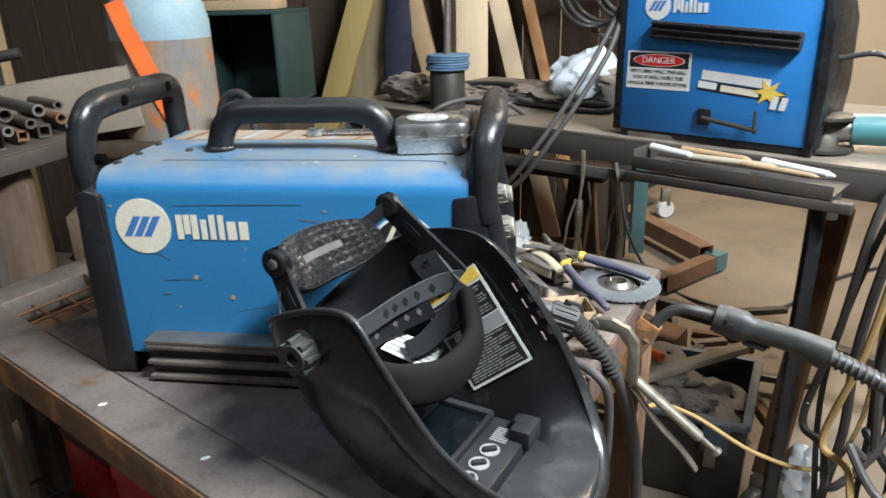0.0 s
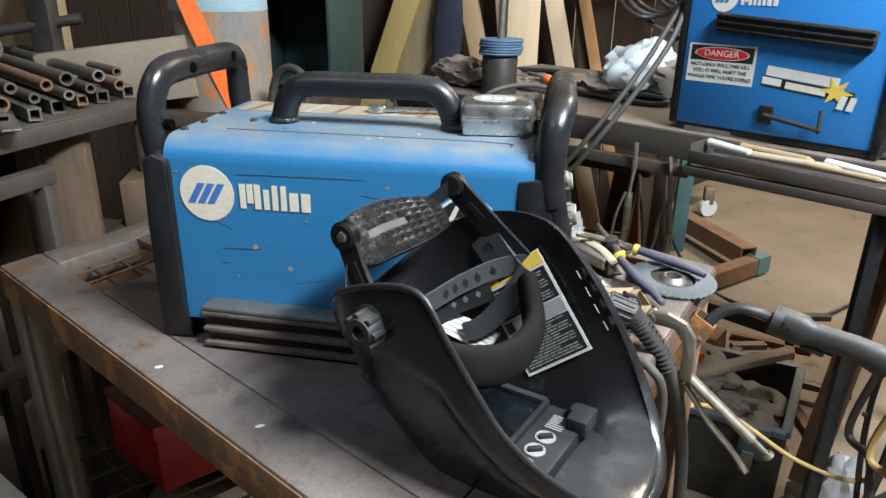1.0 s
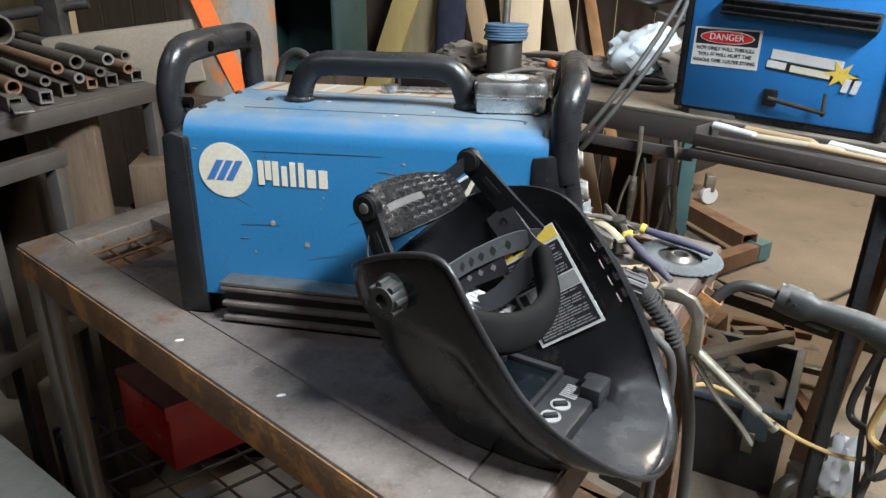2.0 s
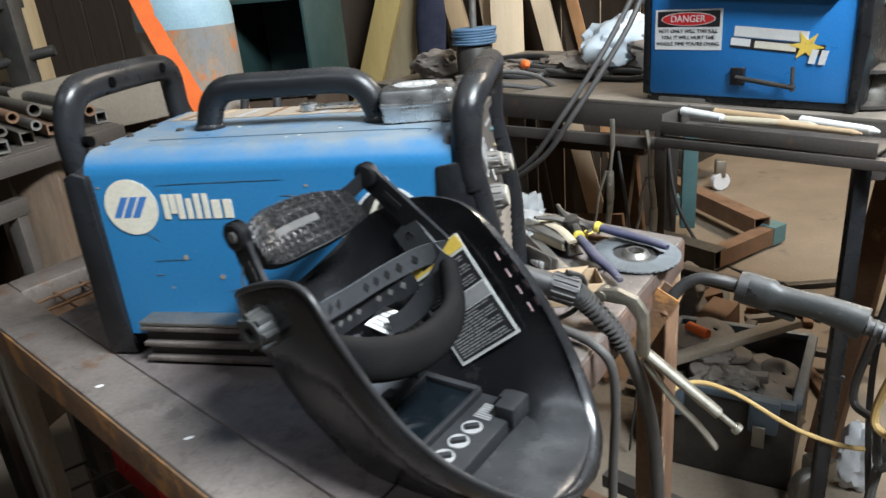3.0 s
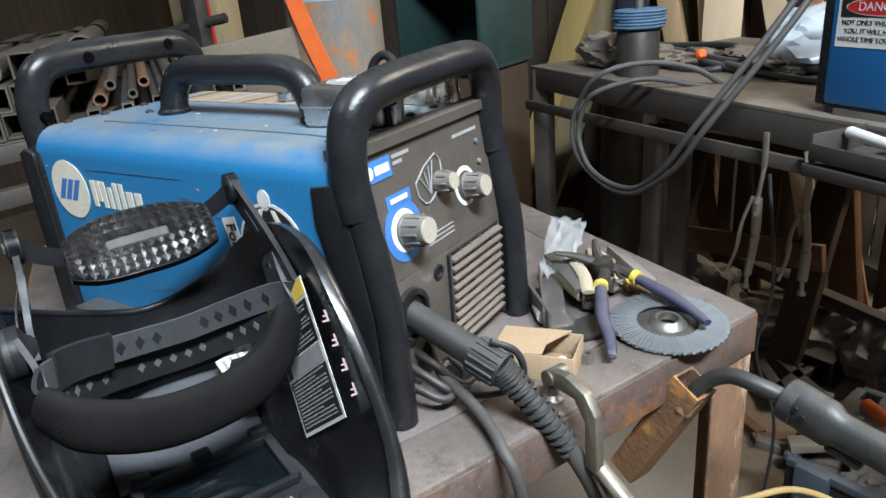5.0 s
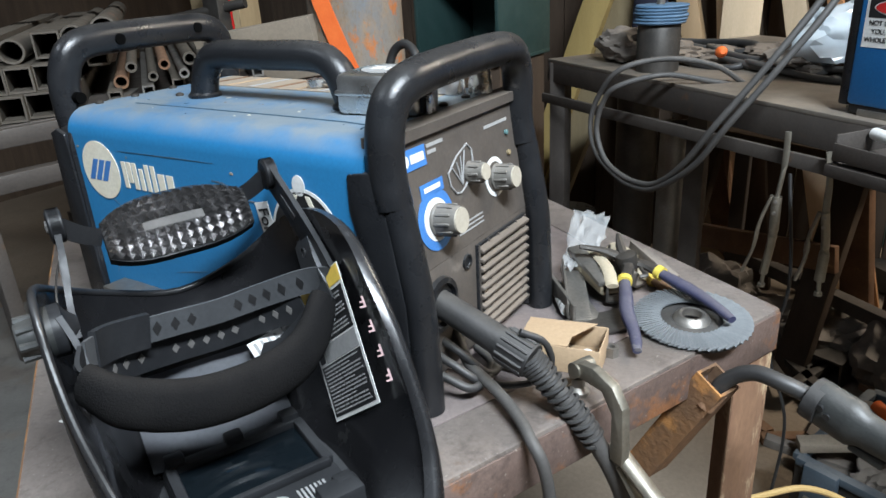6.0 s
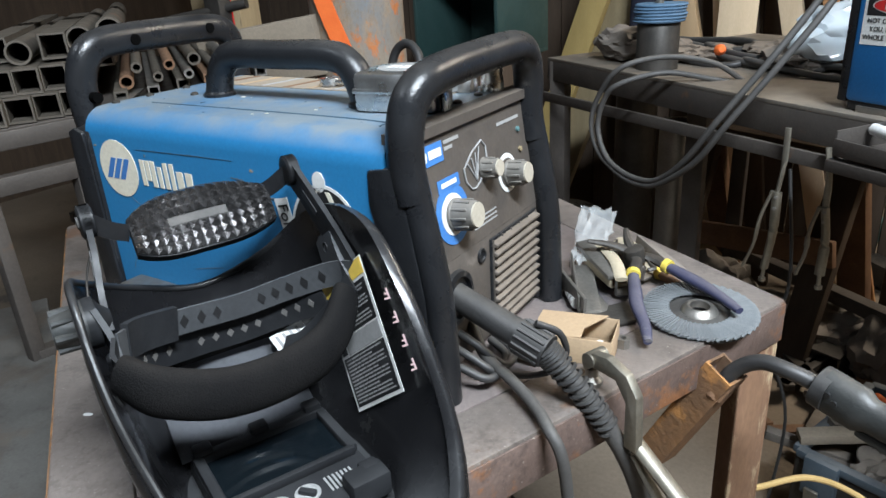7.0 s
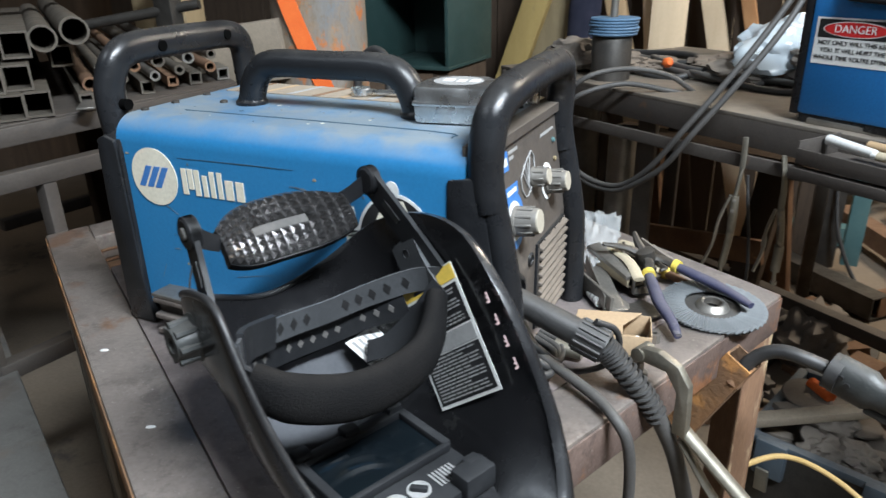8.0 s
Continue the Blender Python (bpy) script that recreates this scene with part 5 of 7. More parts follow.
def clutter():
    # folded steel brackets
    def bracket(a, b, w, h, label, mat, tilt):
        t = thing("angle_bracket", label, "bracket", a)
        a, b = Vector(a), Vector(b)
        part("flange", beam(a, b, w, 0.004, 0.001, up=(math.sin(radians(tilt)), 0, 1)), mat, t)
        s = (b - a).normalized().cross(Vector((0, 0, 1)))
        part("upright", beam(a + s * w / 2 + Vector((0, 0, h / 2)), b + s * w / 2 + Vector((0, 0, h / 2)), 0.004, h, 0.001), mat, t)
    bracket((0.034, 0.965, T + 0.010), (0.093, 0.908, T + 0.004), 0.032, 0.020, "dull folded steel bracket on the table", STEEL, 10)
    bracket((0.060, 1.055, T + 0.004), (0.110, 1.030, T + 0.004), 0.03, 0.022, "dull steel angle piece on the table", MUSLIN, 0)
    bracket((0.045, 1.005, T + 0.016), (0.095, 0.965, T + 0.012), 0.024, 0.012, "greasy steel bracket on the table", MUSLIN, 4)
    lone("steel_plate", box(0.085, 0.040, 0.004, pose(0.098, 0.900, T + 0.003, 0, 0, 52), 0.001), DARKSTEEL, "dark greasy steel plate lying on the table", "steel plate")
    lone("steel_plate", box(0.085, 0.018, 0.006, pose(0.060, 0.985, T + 0.030, 4, 6, -42), 0.001), STEEL, "dull steel flat bar lying on the clutter", "steel bar")
    lone("chisel", sweep([(0.052, 1.012, T + 0.036), (0.082, 0.980, T + 0.034), (0.100, 0.952, T + 0.026)], 0.007, 0.003, 8, n=4), MUSLIN, "beige worn file on the clutter", "file")
    lone("metal_pin", rod((0.030, 0.955, T + 0.008), (0.049, 0.933, T + 0.006), 0.0035, 10), DARKSTEEL, "dark steel pin on the table", "pin")
    p = thing("paint_marker", "short white paint marker lying on the table", "marker", (0.057, 0.92, T))
    part("barrel", rod((0.049, 0.934, T + 0.0075), (0.066, 0.912, T + 0.0075), 0.0065, 16), WHITE, p)
    for k in (0.35, 0.65):
        a = Vector((0.049, 0.934, T + 0.0075)).lerp(Vector((0.066, 0.912, T + 0.0075)), k)
        part("marker_band", rod(a, a + Vector((0.0015, -0.0019, 0)), 0.0067, 16), GREYPRINT, p)
    lone("foam_plug", lathe([(0.007, 0), (0.0085, 0.006), (0.006, 0.014), (0, 0.016)], 12, pose(0.118, 1.032, T, 20, 10, 0)), YELLOW, "small yellow foam ear plug", "ear plug")
    lone("foam_plug", rod((0.122, 1.026, T + 0.006), (0.146, 1.006, T + 0.006), 0.0055, 12), RUST, "rusty brown bolt stub on the table", "bolt")
    lone("steel_nut", lathe([(0.003, 0), (0.0065, 0), (0.0065, 0.010), (0.003, 0.010), (0.003, 0)], 6, pose(0.136, 0.861, T)), STEEL, "small grey steel nut beside the box", "nut")
    # clear bag
    rnd = random.Random(3)
    bm = bmesh.new()
    g = []
    for i in range(11):
        row = []
        for j in range(11):
            a, b = i / 10, j / 10
            p = Vector((0.030, 0.972, T + 0.020)) * (1 - a) * (1 - b) + Vector((0.062, 1.000, T + 0.030)) * a * (1 - b) + Vector((-0.005, 1.085, T + 0.055)) * (1 - a) * b + Vector((0.050, 1.068, T + 0.060)) * a * b
            row.append(bm.verts.new(p + 0.006 * Vector((noise.noise((a * 7, b * 7, 1)), noise.noise((a * 7, b * 7, 5)), 1.5 * noise.noise((a * 8, b * 8, 9))))))
        g.append(row)
    for i in range(10):
        for j in range(10):
            bm.faces.new((g[i][j], g[i + 1][j], g[i + 1][j + 1], g[i][j + 1]))
    bag = lone("plastic_bag", bm, FILM, "crumpled clear plastic bag against the welder", "plastic bag")
    so = bag.modifiers.new("thickness", "SOLIDIFY")
    so.thickness = 0.0012
    # things under the bag
    lone("grease_tube", sweep([(0.052, 1.075, T + 0.014), (0.075, 1.060, T + 0.016), (0.090, 1.050, T + 0.014)], 0.010, 0.009, 12, n=4), MUSLIN, "beige plastic bottle behind the clutter", "bottle")


clutter()


def steel_scraps():
    """Angle pieces and flats heaped beside the pliers."""
    for a, b, w, h, mat in (((0.040, 0.985), (0.084, 0.905), 0.024, 0.004, STEEL), ((0.070, 1.045), (0.104, 0.955), 0.020, 0.005, DARKSTEEL),
                            ((0.052, 1.030), (0.112, 1.010), 0.018, 0.006, JUNK), ((0.085, 1.075), (0.135, 1.040), 0.026, 0.005, JUNK)):
        p, q = Vector((*a, T + 0.018)), Vector((*b, T + 0.006))
        s = thing("angle_iron", "short dusty piece of angle iron lying on the table", "steel offcut", (*a, T), group="angle pieces on the table")
        part("flange", beam(p, q, w, h * 0.6, 0.0006), mat, s)
        e = (q - p).normalized().cross(Vector((0, 0, 1))).normalized() * (w / 2)
        part("web", beam(p + e + Vector((0, 0, 0.008)), q + e + Vector((0, 0, 0.008)), h * 0.6, 0.018, 0.0006), mat, s)


steel_scraps()


def small_carton():
    m = pose(0.098, 0.835, T, 0, 0, 12)
    t = thing("small_carton", "small open brown cardboard carton on the table", "carton", (0.098, 0.835, T), 12)
    w, d, h = 0.075, 0.046, 0.026
    part("floor_panel", box(w, d, 0.001, m @ pose(0, 0, 0.001), 0), CARD, t)
    for x, y, sx, sy in ((-w / 2, 0, 0.0012, d), (w / 2, 0, 0.0012, d), (0, -d / 2, w, 0.0012), (0, d / 2, w, 0.0012)):
        part("side_panel", box(sx, sy, h, m @ pose(x, y, h / 2), 0.0003), CARD, t)
    part("lid_flap", prism([(-w / 2, -d / 2), (w / 2 * 0.25, -d / 2), (w / 2 * 0.25, -0.006), (w / 2 * 0.75, d / 2 - 0.004), (-w / 2, d / 2)], 0.0012, m @ pose(0, 0, h + 0.001, 3, -4, 0)), CARD, t)
    part("lining", box(w - 0.004, d - 0.004, 0.001, m @ pose(0, 0, 0.003), 0), CARDIN, t)
    lone("white_plug", lathe([(0.0055, 0), (0.0055, 0.011), (0.003, 0.013), (0, 0.013)], 12, m @ pose(0.022, -0.004, 0.006, 35, 20, 0)), WHITE, "small white plastic plug in the carton", "plug")
    lone("brass_nozzle", rod(m @ Vector((-0.056, -0.030, 0.010)), m @ Vector((-0.028, -0.038, 0.008)), 0.008, 14, 0.006), PLATED, "small brass gas nozzle on the table", "nozzle")
    lone("carton_scrap", box(0.05, 0.03, 0.002, m @ pose(-0.05, -0.008, 0.004, 0, 8, 24), 0.0005), CARDIN, "torn brown cardboard scrap on the table", "cardboard")


small_carton()


def torch_cable():
    t = thing("welding_gun_lead", "black welding gun connector and lead plugged into the welder", "cable", (0.09, 0.75, T))
    a, b = Vector((0.016, 0.751, 0.869)), Vector((0.094, 0.7475, 0.8435))
    d = (b - a).normalized()
    part("connector", rod(a, b, 0.0122, 24, 0.0132), DARKRUBBER, t)
    c = part("collar", rod(b - d * 0.012, b + d * 0.018, 0.0152, 24), DARKRUBBER, t)
    M = frame_on(b, d.cross(Vector((0, 0, 1))), d.cross(d.cross(Vector((0, 0, 1)))))
    for i in range(14):
        an = 2 * math.pi * i / 14
        o = (M.col[0].xyz * math.cos(an) + M.col[1].xyz * math.sin(an)) * 0.0152
        part("collar_rib", rod(b - d * 0.010 + o, b + d * 0.016 + o, 0.0016, 6), DARKRUBBER, c)
    core = [b + d * 0.015, Vector((0.120, 0.750, 0.826)), Vector((0.142, 0.757, 0.797)), Vector((0.160, 0.766, 0.765)), Vector((0.180, 0.780, 0.71)), Vector((0.198, 0.795, 0.62)), Vector((0.207, 0.803, 0.50)), Vector((0.205, 0.81, 0.35)), Vector((0.22, 0.83, 0.15)), Vector((0.30, 0.88, 0.012)), Vector((0.45, 0.98, 0.012))]
    part("lead", sweep(core, 0.0082, segs=14, n=8, up=(0.3, 0.9, 0.1)), RUBBER, t)
    path = smooth_path(core[:4], 40)
    bm = None
    pts, turns, n = [], 15, len(path) - 1
    for i in range(turns * 12 + 1):
        s = i / (turns * 12)
        k = min(int(s * n), n - 1)
        p = path[k].lerp(path[k + 1], s * n - k)
        tn = (path[k + 1] - path[k]).normalized()
        e1 = tn.cross(Vector((0, 0, 1))).normalized()
        e2 = e1.cross(tn)
        an = 2 * math.pi * i / 12
        pts.append(p + (0.0112 - 0.0018 * s) * (e1 * math.cos(an) + e2 * math.sin(an)))
    part("strain_spring", sweep(pts, 0.0020, segs=6, n=0), DARKRUBBER, t)
    # thin loop round the collar
    lone("cord_loop", sweep([(0.100, 0.7475, 0.862), (0.116, 0.760, 0.850), (0.118, 0.768, 0.825), (0.104, 0.765, 0.806), (0.080, 0.752, 0.802), (0.055, 0.752, 0.803), (0.034, 0.765, 0.815), (0.022, 0.775, 0.822)], 0.0030, segs=10, n=8), DARKRUBBER, "thin black cord looped round the gun connector", "cable")
    lone("work_lead", sweep([(0.018, 0.775, 0.835), (0.032, 0.762, 0.822), (0.048, 0.752, 0.812), (0.080, 0.740, 0.804), (0.112, 0.720, 0.801), (0.132, 0.704, 0.796), (0.146, 0.700, 0.775), (0.150, 0.705, 0.72), (0.148, 0.715, 0.62), (0.150, 0.73, 0.45), (0.16, 0.75, 0.2), (0.2, 0.8, 0.012), (0.28, 0.86, 0.012)],
                             0.0052, segs=12, n=8, up=(0.9, 0.3, 0.1)), RUBBER, "grey rubber work lead hanging over the table edge", "cable")
    for i in range(3):
        lone("gas_hose", sweep([(0.016, 0.728 + 0.012 * i, 0.815 + 0.008 * i), (0.040, 0.725 + 0.012 * i, 0.812 + 0.006 * i), (0.062, 0.735 + 0.013 * i, 0.803), (0.055, 0.775 + 0.01 * i, 0.803), (0.03, 0.79 + 0.008 * i, 0.806)], 0.0038, segs=10, n=6), DARKRUBBER, "short black hose below the gun socket", "hose")


torch_cable()


def locking_pliers(name, a, b, c, mat, label, jaw=True):
    """A pair of long-nosed locking pliers: jaw at a, pivot at b, handle end at c."""
    a, b, c = Vector(a), Vector(b), Vector(c)
    t = thing(name, label, "locking pliers", tuple(b), group="locking pliers")
    d = (c - b).normalized()
    s = d.cross(Vector((0, 1, 0.2))).normalized()
    part("upper_handle", sweep([b, b.lerp(c, 0.5) + s * 0.004, c], 0.0085, 0.0065, 12, n=6), mat, t)
    part("lower_handle", sweep([b - s * 0.008, b.lerp(c, 0.35) - s * 0.020, b.lerp(c, 0.7) - s * 0.024, c - s * 0.036 + d * 0.004], 0.0048, 0.003, 8, n=6), mat, t)
    part("adjuster", rod(c, c + d * 0.022, 0.0035, 10), PLATED, t)
    part("adjuster_head", rod(c + d * 0.020, c + d * 0.026, 0.0062, 12), PLATED, t)
    part("jaw_arm", sweep([b, b.lerp(a, 0.5) + s * 0.003, a], 0.0055, 0.004, 8, n=6), mat, t)
    for k in (0.06, 0.2):
        part("rivet", lathe([(0.0035, -0.008), (0.0035, 0.008), (0, 0.009)], 10, frame_on(b.lerp(c, k), d, s)), STEEL, t)


def table_clamp():
    """The locking clamp that grips the table's right edge."""
    t = thing("locking_clamp", "plated locking clamp gripping the table edge", "clamp", (0.165, 0.77, T))
    n = Vector((0.385, 0.923, 0)).normalized()
    side = Vector((0.923, -0.385, 0)).normalized()
    o = Vector((0.128, 0.792, 0))
    prof = [(0.000, 0.812), (0.012, 0.826), (0.030, 0.829), (0.052, 0.822), (0.064, 0.806), (0.066, 0.770), (0.066, 0.752), (0.052, 0.752), (0.052, 0.796), (0.040, 0.812), (0.014, 0.812), (0.004, 0.804)]
    m = Matrix.Identity(4)
    m.col[0].xyz, m.col[1].xyz, m.col[2].xyz, m.col[3].xyz = side, Vector((0, 0, 1)), n, o - n * 0.008
    part("jaw_plate", prism(prof, 0.009, m, 0.0015), PLATED, t)
    part("pad", lathe([(0.010, 0), (0.010, 0.004), (0.006, 0.008), (0.006, 0.016), (0, 0.016)], 16, pose(*(o + side * 0.006 + Vector((0, 0, T))))), STEEL, t)
    part("rivet", lathe([(0.007, -0.010), (0.007, 0.010), (0, 0.011)], 14, frame_on(o + side * 0.010 + Vector((0, 0, 0.818)), side, (0, 0, 1))), PLATED, t)
    b, c = o + side * 0.058 + Vector((0, 0, 0.757)), Vector((0.262, 0.752, 0.690))
    d = (c - b).normalized()
    part("handle", sweep([b, b.lerp(c, 0.5), c], 0.0080, 0.0062, 12, n=5), PLATED, t)
    part("release_handle", sweep([b - Vector((0, 0, 0.012)), b.lerp(c, 0.4) - Vector((0, 0, 0.030)), b.lerp(c, 0.75) - Vector((0, 0, 0.036)), c - Vector((0, 0, 0.046))], 0.0055, 0.0035, 8, n=5), PLATED, t)
    part("adjuster", rod(c, c + d * 0.026, 0.0035, 10), PLATED, t)
    part("adjuster_head", rod(c + d * 0.022, c + d * 0.028, 0.0065, 12), PLATED, t)


table_clamp()


def stick_torch():
    """The grey gun whose hose is stuck into the holster tube."""
    t = thing("air_tool_gun", "dusty grey-green moulded gun handle with its hose in the holster tube", "welding gun", (0.31, 0.885, 0.75))
    a, b = Vector((0.308, 0.898, 0.776)), Vector((0.430, 0.850, 0.752))
    d = (b - a).normalized()
    part("body", sweep([a, a.lerp(b, 0.3), a.lerp(b, 0.7) + Vector((0, 0, 0.004)), b], 0.0155, 0.0215, 16, n=6, taper=lambda s: 1.0 - 0.25 * math.sin(math.pi * s) * (s > 0.3)), TOOLGREY, t)
    part("nose", rod(a - d * 0.006, a + d * 0.006, 0.0195, 18), DARKRUBBER, t)
    part("neck_hose", sweep([(0.218, 0.899, 0.745), (0.232, 0.902, 0.770), (0.254, 0.900, 0.786), (0.280, 0.895, 0.786), tuple(a)], 0.0075, segs=12, n=8), DARKRUBBER, t)
    part("hose_ferrule", rod((0.216, 0.897, 0.738), (0.226, 0.903, 0.756), 0.0092, 14), RUST, t)
    part("trigger", box(0.03, 0.008, 0.012, frame_on(a.lerp(b, 0.35) - Vector((0, 0, 0.020)), d, (0, 0, 1)), 0.003), TOOLGREY, t)
    for k in (0.07, 0.12, 0.9):
        p = a.lerp(b, k)
        part("body_screw", rod(p + d.cross(Vector((0, 0, 1))) * 0.0135 + Vector((0, 0, 0.006 - 0.09 * (k - 0.07))), p + d.cross(Vector((0, 0, 1))) * 0.0170 + Vector((0, 0, 0.006 - 0.09 * (k - 0.07))), 0.003, 10), BLACKPRINT, t)
    spring = part("strain_relief", sweep([b, b + d * 0.03 - Vector((0, 0, 0.004)), b + Vector((0.058, -0.028, -0.022))], 0.0105, segs=12, n=5), DARKRUBBER, t)
    for i in range(8):
        p = b.lerp(b + Vector((0.058, -0.028, -0.022)), 0.06 + 0.12 * i)
        part("relief_ring", rod(p - d * 0.0014, p + d * 0.0014, 0.0122, 12), RUBBER, spring)
    part("tail_lead", sweep([b + Vector((0.056, -0.027, -0.021)), b + Vector((0.090, -0.046, -0.060)), b + Vector((0.105, -0.056, -0.13)), b + Vector((0.108, -0.06, -0.28)), b + Vector((0.11, -0.06, -0.50)), b + Vector((0.13, -0.05, -0.72)), b + Vector((0.25, 0.1, -0.752))], 0.0088, segs=12, n=8, up=(1, 0.3, 0)), RUBBER, t)


stick_torch()

settle(mark, pose(0, 0.011, 0))

# ---- the second bench ----
BD = Vector((math.cos(radians(-34.5)), math.sin(radians(-34.5)), 0))
BN = Vector((-BD.y, BD.x, 0))
B0 = Vector((-0.4656, 2.026, 0))
BZ = 0.890


def bp(a, b, z=BZ):
    """A point a along the bench's front edge from its left corner, b inward."""
    p = B0 + BD * a + BN * b
    return Vector((p.x, p.y, z))


def bench():
    t = thing("steel_bench", "dusty steel workbench with a dark angle-iron frame", "workbench", tuple(bp(0, 0, 0)))
    L, W, D = -0.06, 1.62, 0.72
    part("top", quad([bp(L, 0), bp(W, 0), bp(W, D), bp(L, D)], BZ - 0.008, BZ, 0.001), BENCH, t, "dusty brown steel top")
    part("front_rail", beam(bp(L, 0.004, BZ - 0.033), bp(W, 0.004, BZ - 0.033), 0.008, 0.050, 0.001), BENCHEDGE, t)
    part("end_rail", beam(bp(L + 0.004, 0, BZ - 0.033), bp(L + 0.004, D, BZ - 0.033), 0.008, 0.050, 0.001), BENCHEDGE, t)
    part("hanging_rail", beam(bp(L, -0.014, BZ - 0.101), bp(0.90, -0.014, BZ - 0.078), 0.010, 0.024, 0.001), BENCHEDGE, t)
    for a, b in ((L + 0.025, 0.025), (L + 0.025, D - 0.03), (W - 0.03, 0.025), (W - 0.03, D - 0.03), (0.36, 0.16)):
        part("leg", beam(bp(a, b, 0), bp(a, b, BZ - 0.008), 0.045, 0.045, 0.003), BENCHEDGE, t)
    part("rear_stretcher", beam(bp(L, D - 0.03, 0.2), bp(W, D - 0.03, 0.2), 0.04, 0.04, 0.002), BENCHEDGE, t)


bench()

MD = Vector((math.cos(radians(-34.5)), math.sin(radians(-34.5)), 0))
MN = Vector((-MD.y, MD.x, 0))
M0 = Vector((0.236, 1.570, 0))


def second_welder():
    z0 = BZ + 0.002
    t = thing("welding_machine", "blue enamel wire-feed welding machine on the steel bench", "welder", (*M0.xy, z0))
    S = Matrix.Identity(4)
    S.col[0].xyz, S.col[1].xyz, S.col[2].xyz, S.col[3].xyz = MD, Vector((0, 0, 1)), -MN, M0
    Lw, H, W = 0.375, 0.285, 0.15

    def slab(x0, x1, y0, y1, d0, d1, bevel=0.004):
        return box(x1 - x0, y1 - y0, d1 - d0, S @ pose((x0 + x1) / 2, (y0 + y1) / 2, -(d0 + d1) / 2), bevel)
    part("base", slab(0.004, Lw + 0.008, z0, z0 + 0.016, 0.004, W - 0.004, 0.002), BLACKP, t)
    part("case", slab(0, Lw, z0 + 0.012, z0 + H, 0, W, 0.008), BLUE2, t, "blue enamelled steel case")
    part("front_bezel", prism([(Lw - 0.002, z0), (Lw + 0.012, z0), (Lw + 0.022, z0 + 0.12), (Lw + 0.018, z0 + H - 0.05), (Lw + 0.003, z0 + H + 0.004), (Lw - 0.002, z0 + H + 0.004)], W + 0.008, S @ pose(0, 0, -W - 0.004), 0.003), BLACKP, t)
    part("rear_bezel", slab(-0.016, 0.002, z0 + 0.01, z0 + H, 0.003, W - 0.003, 0.004), BLACKP, t)
    # dark grip moulding
    g = part("door_grip", box(0.282, 0.034, 0.016, S @ pose(0.206, 1.100, 0.007, 0, 0, -3.6), 0.004), BLACKP, t, "black ribbed door grip")
    for dy in (-0.012, 0, 0.012):
        part("grip_ridge", box(0.280, 0.004, 0.005, S @ pose(0.206, 1.100 + dy, 0.0165, 0, 0, -3.6), 0.001), BLACKP, g)
    logo(t, S @ pose(0.070, 1.152, 0.0004), 0.026, NAME_BARS, WHITE, BLUEPRINT, 0.88)
    # danger sign
    s = part("warning_sign", plate(0.013, 0.992, 0.149, 1.066, S @ pose(0, 0, 0.0004), 0.0006), WHITE, t, "white danger sign with a red oval")
    U = S @ pose(0, 0, 0.0011)
    part("sign_field", plate(0.018, 1.034, 0.144, 1.063, U, 0.0003), BLACKPRINT, s)
    oval = [(0.081 + 0.055 * math.cos(a), 1.0485 + 0.0125 * math.sin(a)) for a in np.linspace(0, 2 * math.pi, 36)[:-1]]
    part("sign_oval", prism(oval, 0.0003, U @ pose(0, 0, 0.0004)), WHITE, s)
    part("sign_oval", prism([(0.081 + 0.96 * (x - 0.081), 1.0485 + 0.88 * (y - 1.0485)) for x, y in oval], 0.0003, U @ pose(0, 0, 0.0008)), REDPRINT, s)
    text_bar("sign_text", "DANGER", 0.0175, U @ pose(0.081, 1.0485, 0.0014), WHITE, s)
    for i, w in enumerate(("NOT ONLY WILL THIS KILL", "YOU, IT WILL HURT THE", "WHOLE TIME YOU'RE DYING")):
        text_bar("sign_text", w, 0.0098, U @ pose(0.081, 1.0265 - 0.0118 * i, 0.0004), BLACKPRINT, s)
    # product plate drawn as plain bars
    p = S @ pose(0.165, 1.012, 0.0004, 0, 0, -5)
    n = part("name_plate", plate(0.002, -0.014, 0.165, 0.004, p, 0.0005), BLACKPRINT, t, "dark name plate with white bars")
    part("plate_bar", plate(0.006, 0.006, 0.135, 0.024, p, 0.0005), WHITE, n)
    part("plate_bar", plate(0.002, -0.010, 0.038, 0.003, p @ pose(0, 0, 0.0006), 0.0004), WHITE, n)
    part("plate_bar", plate(0.046, -0.011, 0.118, 0.001, p @ pose(0, 0, 0.0006), 0.0004), CREAM, n)
    star = [(0.135 + (0.030 if i % 2 == 0 else 0.012) * math.cos(math.pi * i / 6), 0.0 + (0.026 if i % 2 == 0 else 0.010) * math.sin(math.pi * i / 6)) for i in range(12)]
    part("plate_star", prism(star, 0.0004, p @ pose(0, 0, 0.0010)), YELLOW, n)
    for x in (0.142, 0.158):
        part("plate_bar", prism([(x, -0.028), (x + 0.011, -0.028), (x + 0.014, -0.004), (x + 0.003, -0.004)], 0.0004, p @ pose(0, 0, 0.0016)), WHITE, n)
    part("latch_plate", slab(0.172, 0.198, 0.930, 0.962, -0.008, 0.001, 0.002), BLACKP, t)
    la = part("latch_rod", rod(S @ Vector((0.185, 0.945, 0.012)), S @ Vector((0.292, 0.932, 0.018)), 0.0045, 10), DARKSTEEL, t)
    part("latch_pin", rod(S @ Vector((0.288, 0.926, 0.018)), S @ Vector((0.286, 0.968, 0.018)), 0.0035, 8), DARKSTEEL, la)
